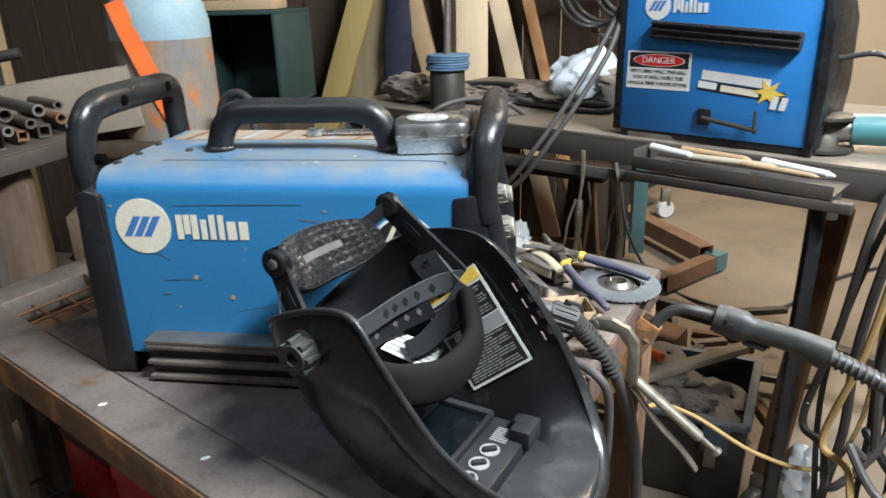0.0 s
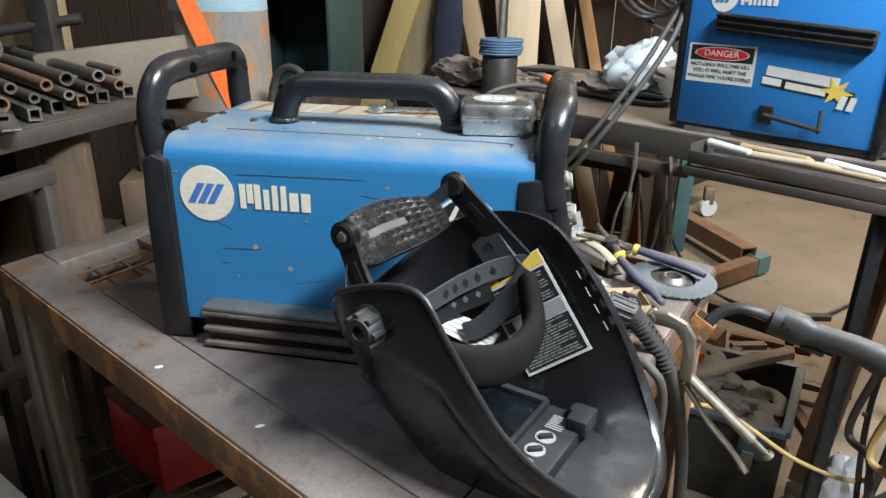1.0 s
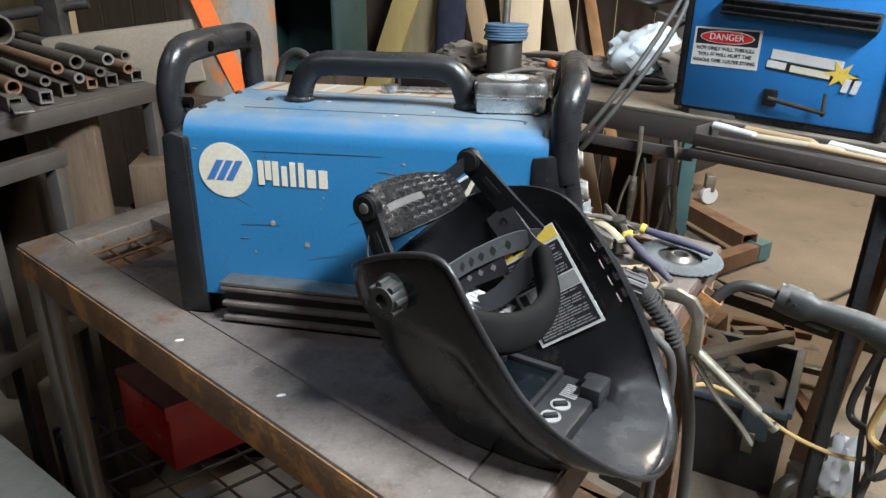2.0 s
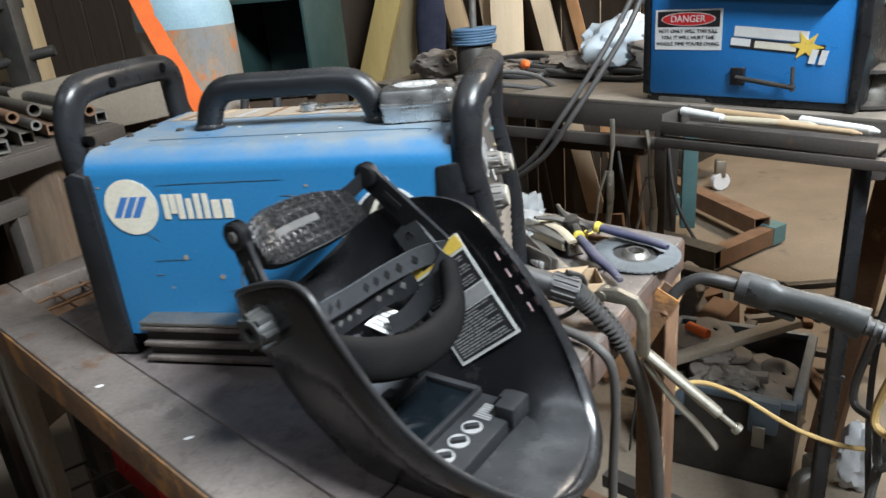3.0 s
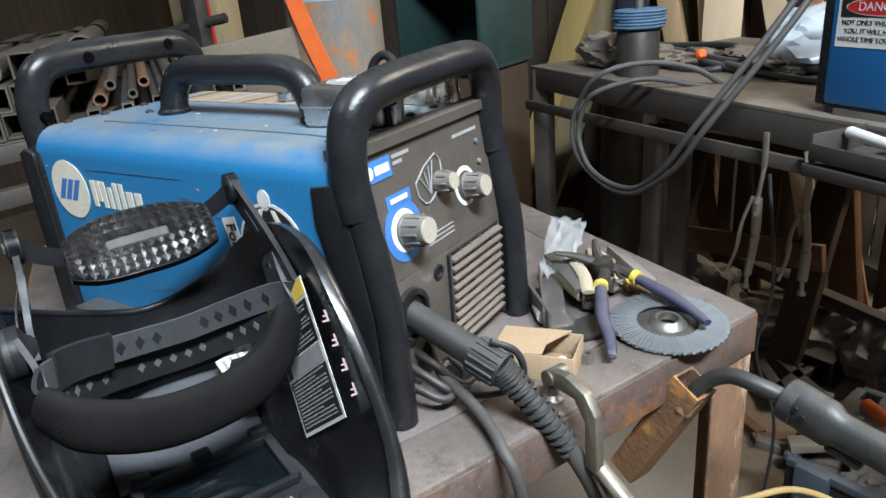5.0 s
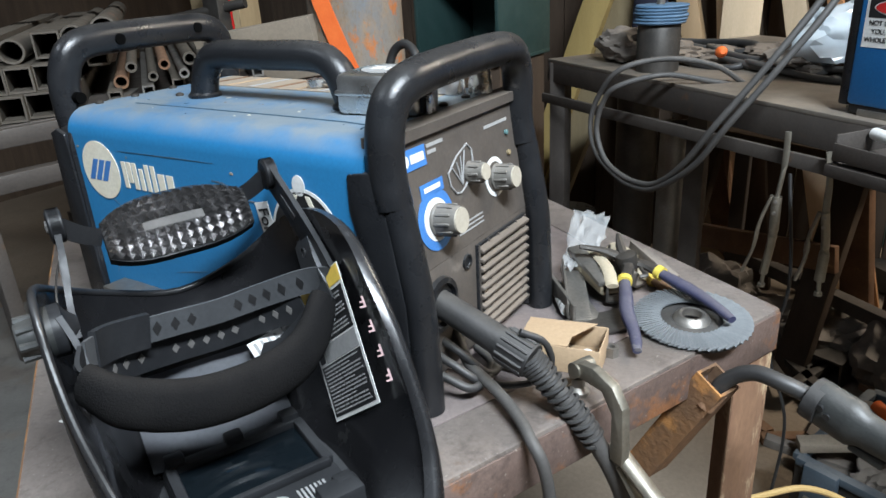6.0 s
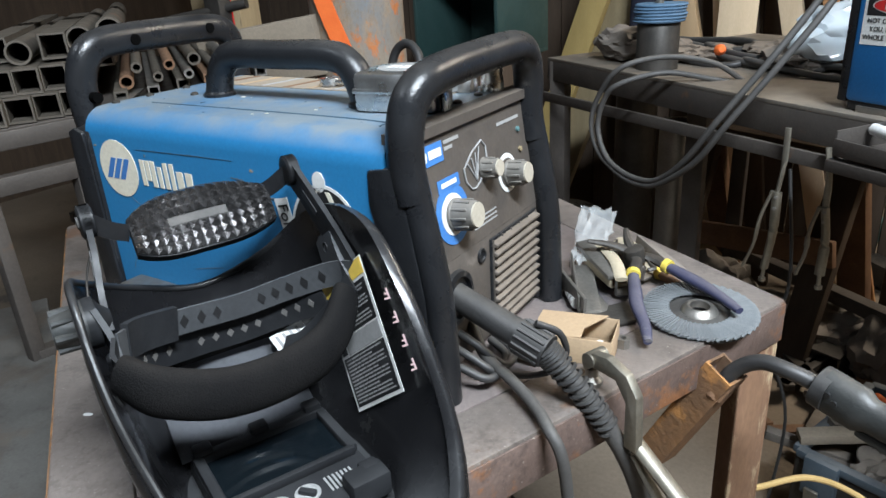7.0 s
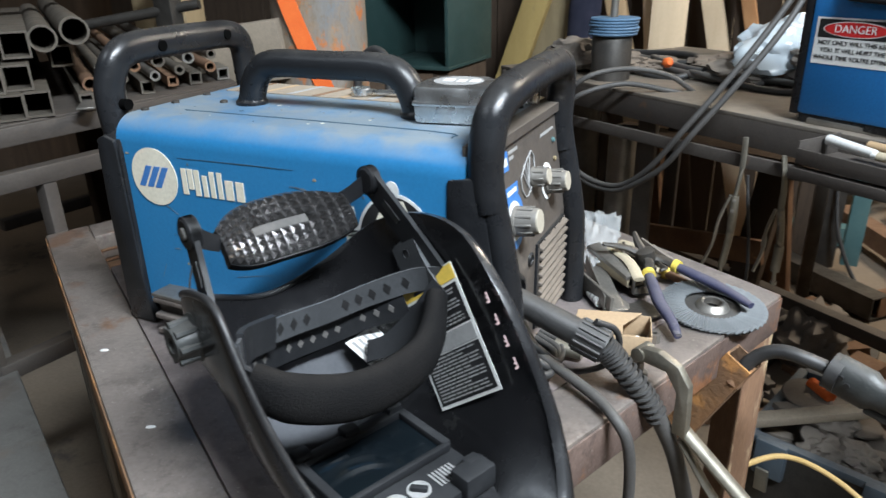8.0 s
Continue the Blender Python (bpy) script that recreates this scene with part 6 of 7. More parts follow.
    part("power_cord", sweep([S @ Vector((Lw + 0.015, 1.06, -0.05)), S @ Vector((Lw + 0.08, 1.07, -0.06)), S @ Vector((Lw + 0.13, 1.03, -0.08)), S @ Vector((Lw + 0.17, 0.93, -0.10)), S @ Vector((Lw + 0.22, 0.91, -0.12))], 0.005, segs=8, n=8), DARKRUBBER, t)


second_welder()


def bench_things():
    # bar clamp in front of the second welder
    t = thing("bar_clamp", "small bare steel bar clamp lying on the bench", "clamp", tuple(bp(0.90, 0.03)))
    a, b = bp(0.825, 0.045, BZ + 0.010), bp(1.01, 0.050, BZ + 0.008)
    part("bar", beam(a, b, 0.008, 0.012, 0.001), STEEL, t)
    part("fixed_jaw", sweep([a, a + Vector((0, 0, 0.022)), a + Vector((0.012, 0.0, 0.052)), a + Vector((0.022, 0.0, 0.062))], 0.006, 0.006, 8, n=5), STEEL, t)
    c = a.lerp(b, 0.62)
    part("sliding_jaw", beam(c, c + Vector((0, 0, 0.062)), 0.010, 0.012, 0.002), PLATED, t)
    part("screw", rod(c + Vector((0, 0, 0.052)), c + Vector((-0.060, 0.03, 0.050)), 0.004, 10), STEEL, t)
    part("bar", beam(bp(0.86, 0.024, BZ + 0.005), bp(1.03, 0.032, BZ + 0.005), 0.006, 0.010, 0.001), STEEL, t)
    # angle grinder
    g = thing("angle_grinder", "teal angle grinder with a steel head on the bench", "angle grinder", tuple(bp(1.13, 0.04)))
    o = bp(1.215, 0.10, BZ)
    part("disc_guard", lathe([(0.0, 0.004), (0.058, 0.004), (0.058, 0.010), (0.020, 0.013), (0, 0.013)], 30, Matrix.Translation(o)), DARKSTEEL, g)
    part("gear_head", lathe([(0.030, 0.012), (0.032, 0.030), (0.024, 0.045), (0.020, 0.06), (0.010, 0.066), (0, 0.066)], 22, Matrix.Translation(o)), STEEL, g)
    part("neck", rod(o + Vector((0, 0, 0.040)), o + BD * 0.05 + BN * 0.02 + Vector((0, 0, 0.042)), 0.024, 18), STEEL, g)
    part("body", sweep([o + BD * 0.045 + BN * 0.018 + Vector((0, 0, 0.042)), o + BD * 0.12 + BN * 0.04 + Vector((0, 0, 0.044)), o + BD * 0.26 + BN * 0.085 + Vector((0, 0, 0.044))], 0.029, segs=18, n=5), TEALTOOL, g, "teal plastic body")
    part("flange_disc", lathe([(0.010, 0.06), (0.052, 0.062), (0.052, 0.068), (0.02, 0.072), (0, 0.078)], 26, Matrix.Translation(o)), DARKSTEEL, g)
    # pencil tray on the front edge
    tr = thing("marker_tray", "dark steel tray with markers hung on the bench front", "tray", tuple(bp(0.90, -0.05, BZ)))
    z = BZ - 0.030
    part("tray_floor", quad([bp(0.945, -0.115), bp(1.30, -0.115), bp(1.30, -0.012), bp(0.945, -0.012)], z, z + 0.003, 0), BENCHEDGE, tr)
    part("tray_lip", beam(bp(0.945, -0.117, z + 0.012), bp(1.30, -0.117, z + 0.008), 0.004, 0.024, 0.001), BENCHEDGE, tr)
    part("tray_end", beam(bp(0.945, -0.115, z + 0.015), bp(0.945, -0.012, z + 0.015), 0.004, 0.04, 0.001), BENCHEDGE, tr)
    part("lower_bar", beam(bp(0.936, -0.110, z - 0.016), bp(1.33, -0.110, z - 0.014), 0.02, 0.018, 0.002), BENCHEDGE, tr)
    part("tray_leg", beam(bp(1.275, -0.09, 0), bp(1.275, -0.09, z - 0.024), 0.024, 0.024, 0.003), BLACKP, tr)
    part("tray_leg", beam(bp(1.275, -0.03, z - 0.06), bp(1.275, -0.03, z - 0.001), 0.03, 0.03, 0.003), BENCHEDGE, tr)
    for a, b, mat, r, lb, ct in (((0.955, -0.055), (1.045, -0.085), WHITE, 0.0085, "white paint marker lying in the tray", "marker"),
                                 ((1.010, -0.040), (1.135, -0.055), WOOD, 0.008, "flat wooden pencil lying in the tray", "pencil"),
                                 ((1.05, -0.085), (1.185, -0.075), MUSLIN, 0.007, "beige marking pencil lying in the tray", "pencil"),
                                 ((1.165, -0.050), (1.280, -0.085), WHITE, 0.008, "white paint marker lying in the tray", "marker"),
                                 ((1.14, -0.080), (1.26, -0.100), CARD, 0.006, "thin wooden stick lying in the tray", "stick")):
        p = thing(ct, lb, ct, tuple(bp(*a, z + 0.02)), group="tray contents")
        q0, q1 = bp(*a, z + 0.022 + r), bp(*b, z + 0.022 + r)
        part("barrel", rod(q0, q1, r, 14, r * 0.85), mat, p)
        dd = (q1 - q0).normalized()
        part("tip", rod(q1, q1 + dd * 0.012, r * 0.8, 12, r * 0.25), mat, p)
    # stack of blue discs on a rod
    d = thing("disc_stack", "stack of blue abrasive discs on a steel rod", "grinding discs", (-0.178, 1.90, BZ))
    part("foot", lathe([(0.047, 0), (0.047, 0.098), (0.046, 0.1), (0.045, 0.1025), (0, 0.1025)], 30, pose(-0.178, 1.93, BZ)), DARKSTEEL, d)
    for i in range(6):
        part("disc", lathe([(0.056, 0), (0.058, 0.003), (0.056, 0.0062), (0, 0.0064)], 30, pose(-0.178 + 0.002 * (i % 3), 1.93, BZ + 0.103 + 0.0066 * i)), DISCBLUE, d)
    part("rod", rod((-0.178, 1.93, BZ + 0.12), (-0.174, 1.93, BZ + 0.29), 0.009, 12), STEEL, d)
    # coiled leads on the bench
    for k, (a, b, rx, ry, r, h) in enumerate(((0.30, 0.22, 0.11, 0.05, 0.008, 0.01), (0.42, 0.28, 0.16, 0.06, 0.008, 0.012), (0.36, 0.30, 0.13, 0.07, 0.008, 0.026), (0.52, 0.34, 0.12, 0.05, 0.008, 0.026), (0.20, 0.30, 0.16, 0.05, 0.010, 0.03), (0.55, 0.24, 0.15, 0.035, 0.007, 0.012))):
        pts = [bp(a + rx * math.cos(x), b + ry * math.sin(x), BZ + h + 0.006 * math.sin(2 * x)) for x in np.linspace(0, 2 * math.pi, 13)[:-1]]
        lone("coiled_lead", sweep(pts, r, segs=10, closed=True, n=5), RUBBER if k % 2 else DARKRUBBER, "coiled grey rubber lead lying on the bench", "cable", "leads on the bench")
    for k, (a, b, s, ht, mat, lb) in enumerate(((0.44, 0.33, 0.09, 0.06, RAG, "crumpled brown leather glove on the bench"), (0.30, 0.26, 0.07, 0.04, RAG, "crumpled grey rag on the bench"), (0.56, 0.40, 0.11, 0.075, RUST, "rusty brown folded shop rag on the bench"), (0.50, 0.27, 0.10, 0.05, JUNK, "grey greasy rag on the bench"), (0.13, 0.12, 0.10, 0.085, JUNK, "dark greasy heap of rags on the bench"), (0.22, 0.16, 0.09, 0.06, RAG, "crumpled brown rag on the bench"))):
        lone("shop_rag", lump(bp(a, b, BZ), s, s * 0.6, ht, k), mat, lb, "rag", "rags")
    lone("bottle_cap", lathe([(0.012, 0), (0.012, 0.012), (0.006, 0.02), (0, 0.02)], 14, pose(*bp(0.36, 0.20, BZ + 0.035), 80, 0, 30)), ORANGE, "small orange plastic cap on the rags", "cap")
    lone("plastic_bag", lump(bp(0.55, 0.36, BZ), 0.13, 0.085, 0.15, 11), FILM2, "crumpled pale blue plastic bag on the bench", "plastic bag")
    lone("scrap_box", lump(bp(0.68, 0.36, BZ), 0.08, 0.10, 0.11, 12), JUNK, "dark greasy machine part on the bench", "machine part")
    # wire feeder leads hanging in a loop over the front edge
    def loop(a, b, z):
        return bp(a - 0.065, b, z - 0.030 * min(1, max(0, (BZ + 0.12 - z) / 0.1)))
    for k in range(2):
        o = 0.024 * k
        pts = [loop(0.93, 0.16, BZ + 0.50), loop(0.885, 0.08, BZ + 0.31), loop(0.86 + o, 0.0, BZ + 0.18), loop(0.83 + o, -0.07, BZ + 0.085), loop(0.785 + o, -0.12, BZ + 0.01), loop(0.725 + o, -0.13, BZ - 0.070), loop(0.66, -0.13, BZ - 0.122 - o * 0.4), loop(0.60, -0.13, BZ - 0.140 - o * 0.4), loop(0.53, -0.13, BZ - 0.137 - o * 0.4), loop(0.475 - o, -0.13, BZ - 0.115), loop(0.445 - o, -0.13, BZ - 0.06),
               loop(0.46 - o, -0.125, BZ + 0.0), loop(0.49, -0.11, BZ + 0.030 + o), loop(0.53, -0.03, BZ + 0.044 + o), loop(0.57, 0.06, BZ + 0.03 + o), loop(0.60, 0.14, BZ + 0.014), loop(0.66, 0.20, BZ + 0.012)]
        lone("hanging_lead", sweep(pts, 0.0056, segs=12, n=8, up=(0.2, 0.3, 1)), RUBBER, "grey rubber lead hanging in a loop off the bench", "cable", "hanging leads")


def lump(at, rx, ry, h, seed):
    """A crumpled soft heap with folds."""
    bm = bmesh.new()
    bmesh.ops.create_icosphere(bm, subdivisions=4, radius=1.0)
    for v in bm.verts:
        c = v.co.copy()
        f = 1 + 0.34 * noise.noise(c * 1.7 + Vector((seed, 0, 0))) + 0.20 * noise.noise(c * 4.3 + Vector((0, seed, 0))) + 0.08 * noise.noise(c * 9 + Vector((0, 0, seed)))
        v.co = Vector((c.x * rx * f, c.y * ry * f, max(0.0, c.z * 0.5 * f + 0.42) * h))
    bm.transform(Matrix.Translation(at) @ pose(0, 0, 0, 0, 0, 37 * seed))
    return bm


bench_things()


def hanging_tools():
    def vise(a, b, top, lb):
        locking_pliers("locking_pliers", top, a, b, PLATED, lb)
    vise((0.160, 1.560, 0.745), (0.153, 1.566, 0.598), (0.164, 1.563, 0.856), "plated locking pliers hanging from the bench rail")
    vise((0.240, 1.508, 0.745), (0.247, 1.506, 0.628), (0.231, 1.517, 0.840), "plated long locking pliers hanging from the bench rail")
    lone("hook_cord", sweep([bp(0.80, -0.03, 0.79), bp(0.83, -0.03, 0.60), bp(0.80, -0.02, 0.45), bp(0.84, 0.0, 0.30), bp(0.82, 0.0, 0.02)], 0.003, segs=8, n=8, up=(1, 0, 0)), DARKRUBBER, "thin black cord hanging below the bench", "cord")


hanging_tools()


# ---- under and in front of the table ----
def red_box():
    o, a, b = Vector((-0.684, 0.990, 0)), Vector((-0.171, 0.099, 0)).normalized(), Vector((0.64, 0.77, 0)).normalized()
    t = thing("metal_toolbox", "red enamelled steel box with a darker lid under the table", "toolbox", (*o.xy, 0.252))
    part("body", quad([o, o + a * 0.20, o + a * 0.20 + b * 0.27, o + b * 0.27], 0.252, 0.385, 0.004), RED, t)
    lid = part("lid", quad([o - a * 0.003 - b * 0.003, o + a * 0.203 - b * 0.003, o + a * 0.203 + b * 0.273, o - a * 0.003 + b * 0.273], 0.386, 0.402, 0.005), REDTOP, t, "dark red lid")
    part("lid_edge", quad([o - a * 0.005 - b * 0.005, o - a * 0.003 - b * 0.005, o - a * 0.003 + b * 0.275, o - a * 0.005 + b * 0.275], 0.376, 0.403, 0), RED, lid)
    r = thing("wire_rack", "low black wire rack under the table", "rack", (*o.xy, 0))
    c = o - b * 0.10 - a * 0.34
    for i in range(9):
        p = c + a * (0.08 * i)
        part("wire", rod(p + Vector((0, 0, 0.246)), p + b * 0.55 + Vector((0, 0, 0.246)), 0.0035, 8), DARKSTEEL, r)
    for i in range(8):
        p = c + b * (0.075 * i)
        part("cross_wire", rod(p + Vector((0, 0, 0.240)), p + a * 0.64 + Vector((0, 0, 0.240)), 0.003, 8), DARKSTEEL, r)
    for x, y in ((0, 0), (0.64, 0), (0, 0.525), (0.64, 0.525)):
        p = c + a * x + b * y
        part("post", rod(p, p + Vector((0, 0, 0.25)), 0.007, 10), DARKSTEEL, r)
    w = c + a * 0.06 + b * 0.06
    lone("plastic_tray", quad([w, w + a * 0.40, w + a * 0.40 + b * 0.36, w + b * 0.36], 0.0, 0.10, 0.01), SHEET, "white plastic tray below the wire rack", "tray")
    # the low cabinet whose edge comes into view beside the table
    e0, e1 = Vector((-1.22, 0.955, 0)), Vector((-0.40, 0.560, 0))
    n = Vector((-0.434, -0.901, 0))
    k = thing("metal_cabinet", "low pale grey painted steel cabinet in front of the table", "cabinet", (*e1.xy, 0))
    part("body", quad([e0 + n * 0.012, e1 + n * 0.012, e1 + n * 0.40, e0 + n * 0.40], 0.0, 0.475, 0.004), PALEGREY, k)
    part("top", quad([e0, e1, e1 + n * 0.41, e0 + n * 0.41], 0.477, 0.50, 0.004), PALEGREY, k)
    # lengths of steel below the right end
    rnd = random.Random(8)
    for i in range(9):
        a0 = Vector((-0.20 + 0.05 * i, 1.30 + 0.03 * (i % 3), 0.02 + 0.035 * (i % 4)))
        d = Vector((0.62 + 0.2 * rnd.random(), -0.34 - 0.15 * rnd.random(), 0.0)).normalized() * (0.34 + 0.15 * rnd.random())
        lone("steel_offcut", beam(a0, a0 + d, 0.035, 0.030, 0.001, hollow=0.004 if i % 2 else 0.0), (RUST, DARKSTEEL, STEEL)[i % 3], "rusty steel offcut lying under the table", "steel offcut", "offcuts under the table")
    for i in range(5):
        a0 = Vector((-0.62 + 0.11 * i, 1.18 + 0.02 * i, 0.01))
        lone("scrap_mound", lump(a0, 0.09, 0.07, 0.08 + 0.02 * (i % 3), 21 + i), JUNK, "heap of dark dusty steel scrap under the table", "scrap", "scrap heaps")


red_box()


# ---- pipe rack and the left background ----
def pipe_rack():
    t = thing("pipe_rack", "dusty steel pipe rack with open square bays", "rack", (-1.2, 1.1, 0))
    d = Vector((-0.83, 0.55, 0)).normalized()
    s = Vector((0.12, 0.99, 0)).normalized()
    o = Vector((-0.965, 0.80, 0))
    for z, k in ((0.906, 0.62), (0.83, 0.34), (0.50, 0.34)):
        part("cross_bar", beam(o + Vector((0, 0, z)), o + s * k + Vector((0, 0, z)), 0.03, 0.032, 0.002), BENCHEDGE, t)
        part("cross_bar", beam(o + d * 0.9 + Vector((0, 0, z)), o + d * 0.9 + s * 0.62 + Vector((0, 0, z)), 0.03, 0.032, 0.002), BENCHEDGE, t)
    for k in (0.0, 0.16, 0.32):
        part("upright", beam(o + s * k + Vector((0, 0, 0)), o + s * k + Vector((0, 0, 0.815)), 0.026, 0.026, 0.002), BENCHEDGE, t)
    part("upright", beam(o + s * 0.60, o + s * 0.60 + Vector((0, 0, 0.90)), 0.026, 0.026, 0.002), BENCHEDGE, t)
    part("shelf_sheet", quad([o, o + s * 0.62, o + s * 0.62 + d * 0.9, o + d * 0.9], 0.918, 0.924, 0.001), BENCHEDGE, t)
    part("back_post", beam(o + d * 0.42 + s * 0.56, o + d * 0.42 + s * 0.56 + Vector((0, 0, 1.6)), 0.06, 0.04, 0.003), DARKSTEEL, t)
    part("top_bar", beam(o + d * 0.42 + s * -0.1 + Vector((0, 0, 1.20)), o + d * 0.42 + s * 0.60 + Vector((0, 0, 1.20)), 0.04, 0.045, 0.003), DARKSTEEL, t)
    rnd = random.Random(5)
    S = 0.040

    def stock(k, z, kind, r, back=0.0, mat=PIPE, lift=0.0):
        a = o + s * k + d * back + Vector((0, 0, z))
        b = a + d * (0.95 + 0.2 * rnd.random()) + Vector((0, 0, lift))
        if kind == "square":
            lone("square_tube", beam(a, b, 2 * r, 2 * r, 0.001, hollow=0.0035), mat, "dusty square steel tube stacked on the rack", "steel tube", "stock on the rack")
        else:
            lone("round_pipe", pipe(a, b, r, 0.004), mat, "dusty round steel pipe stacked on the rack", "steel pipe", "stock on the rack")
    z0 = 0.926
    for i in range(4):
        stock(0.04 + 0.047 * i, z0 + 0.022, "square", 0.022, 0.01 * rnd.random())
    for i in range(4):
        stock(0.015 + 0.047 * i, z0 + 0.067, "square", 0.022, 0.01 + 0.03 * rnd.random())
    stock(0.165, z0 + 0.118, "square", 0.023, 0.06)
    stock(0.215, z0 + 0.125, "round", 0.024, 0.05)
    stock(0.10, z0 + 0.112, "round", 0.022, 0.08)
    stock(0.275, z0 + 0.135, "round", 0.025, 0.03)
    stock(0.05, z0 + 0.115, "square", 0.022, 0.16)
    stock(0.245, z0 + 0.085, "square", 0.020, 0.12)
    for i in range(16):
        k = 0.26 + 0.022 * i + 0.012 * rnd.random()
        stock(k, z0 + 0.012 + 0.022 * (i % 3) + 0.006 * rnd.random(), "round" if i % 3 else "square", 0.010 + 0.004 * rnd.random(), 0.05 * rnd.random(), (PIPE, RUST, PIPE, STEEL)[i % 4], 0.02 * rnd.random())
    lone("steel_strip", beam(o + s * 0.24 + Vector((0.06, -0.02, z0 + 0.012)), o + s * 0.30 + d * 0.1 + Vector((0.0, 0, z0 + 0.012)), 0.03, 0.003, 0.0005), STEEL, "dull steel strip jutting from the rack", "steel strip")


pipe_rack()


def left_background():
    lone("wooden_board", box(0.34, 0.03, 0.135, pose(-1.005, 1.50, 0.962, 8, -7.5, 12), 0.003), OLDPLANK, "dusty beige board standing on edge behind the welder", "board")
    b = thing("low_shelf", "dark wooden shelf behind the rack", "shelf", (-1.0, 1.62, 0))
    part("shelf_board", box(0.95, 0.40, 0.03, pose(-1.10, 1.66, 0.865, 0, 0, 8), 0.003), DARKWOOD, b)
    for x in (-1.50, -0.72):
        part("side_board", box(0.03, 0.36, 0.84, pose(x, 1.66 + 0.1 * (x + 1.1), 0.42), 0.003), DARKWOOD, b)
    lone("wood_stump", sweep([(-0.985, 1.235, 0.0), (-0.995, 1.24, 0.45), (-1.005, 1.25, 0.885)], 0.075, 0.062, 14, n=6, up=(0, 1, 0)), LOG, "split dark wooden log standing beside the rack", "log")
    lone("wood_block", box(0.22, 0.18, 0.10, pose(-0.83, 1.42, 0.72, 0, 0, 20), 0.004), LOG, "dusty wooden block behind the table", "wood block")
    lone("wood_block", box(0.26, 0.24, 0.67, pose(-0.83, 1.44, 0.335, 0, 0, 14), 0.004), DARKWOOD, "dark wooden crate behind the table", "crate")
    lone("wood_post", box(0.17, 0.11, 2.98, pose(-1.47, 1.80, 1.49, 0, 0, 15), 0.006), OCHREPOST, "weathered beige wooden post from floor to ceiling", "post")
    lone("wood_post", box(0.10, 0.10, 2.98, pose(-1.80, 2.05, 1.49, 0, 0, 15), 0.006), DARKWOOD, "dark wooden post from floor to ceiling", "post")
    lone("red_pipe", rod((-1.42, 1.74, 1.75), (-1.22, 1.62, 0.0), 0.017, 14), RED, "thin rusty red pipe leaning against the post", "pipe")
    lone("iron_rod", rod((-1.62, 1.42, 1.00), (-1.17, 1.62, 1.075), 0.013, 12), DARKSTEEL, "rusty iron rod across the rack", "rod")
    # gas cylinder with its strap
    t = thing("gas_cylinder", "tall gas cylinder with peeling paint and an orange strap", "gas cylinder", (-0.818, 1.645, 0))
    M = pose(-0.818, 1.645, 0)
    R = 0.112
    part("body", lathe([(0, 0.0), (R, 0.0), (R, 1.105)], 40, M), CYL, t, "peeling rusty painted body")
    part("shoulder", lathe([(R + 0.0004, 1.102), (R, 1.14), (R * 0.93, 1.178), (R * 0.72, 1.21), (R * 0.45, 1.235), (0.035, 1.245), (0.035, 1.275), (0, 1.275)], 40, M), CYLTOP, t, "pale blue painted shoulder")
    part("neck_ring", lathe([(0.036, 1.25), (0.05, 1.25), (0.05, 1.28), (0.036, 1.28)], 24, M), STEEL, t)
    part("valve", lathe([(0.018, 1.27), (0.02, 1.32), (0.012, 1.36), (0, 1.36)], 16, M), PLATED, t)
    helix = [M @ Vector(((R + 0.004) * math.cos(a), (R + 0.004) * math.sin(a), 1.135 - 0.30 * (a - 4.55))) for a in np.linspace(4.38, 5.95, 16)]
    part("strap", ribbon(helix, 0.040, 0.003, wide=(0.5, 0.2, 0.6)), ORANGE, t, "orange webbing strap")
    lone("hose_end", sweep([(-0.665, 1.52, 0.772), (-0.66, 1.55, 0.90), (-0.645, 1.56, 0.965), (-0.61, 1.56, 0.985), (-0.575, 1.55, 0.96), (-0.57, 1.54, 0.90)], 0.010, segs=12, n=6), DARKRUBBER, "black rubber hose end standing beside the cylinder", "hose")
    # teal box
    k = thing("teal_cabinet", "dark teal open-fronted steel cabinet", "cabinet", (-0.85, 2.32, 0))
    x0, x1, y0, y1, z0, z1, w = -1.04, -0.735, 2.18, 2.52, 0.86, 1.135, 0.012
    part("side", span(x1 - w, x1, y0, y1, z0, z1, 0.001), TEAL, k)
    part("side", span(x0, x0 + w, y0, y1, z0, z1, 0.001), TEAL, k)
    part("roof", span(x0, x1, y0, y1, z1, z1 + w, 0.001), TEAL, k)
    part("floor_panel", span(x0, x1, y0, y1, z0 - w, z0, 0.001), TEAL, k)
    part("back", span(x0 + w, x1 - w, y1 - w, y1, z0, z1, 0), TEAL, k)
    part("stand", span(x0 + 0.01, x1 - 0.01, y0 + 0.02, y1 - 0.02, 0, z0 - w - 0.001, 0.003), DARKWOOD, k)
    lone("cardboard_sheet", box(0.26, 0.2, 0.03, pose(-0.90, 2.32, z1 + w + 0.016, 0, 0, 6), 0.004), CARD, "brown cardboard lying on the cabinet", "cardboard")
    # dark boarding behind
    me, pl = None, tagged(new("partition_wall"), "dark rough boarded partition behind the benches", "wall", kind="structure")
    pl.matrix_basis = pose(-1.3, 3.05, 0)
    for i in range(24):
        if me is None:
            ob = part("plank", box(0.150, 0.028, 2.98, None, 0.003, 1), DARKWOOD, pl, world=False)
            me = ob.data
        else:
            ob = new("plank", me)
            ob.parent = pl
        ob.matrix_basis = pose(-1.85 + 0.1535 * i, 0.006 * math.sin(5 * i), 1.49, 0, 0, 0)


left_background()


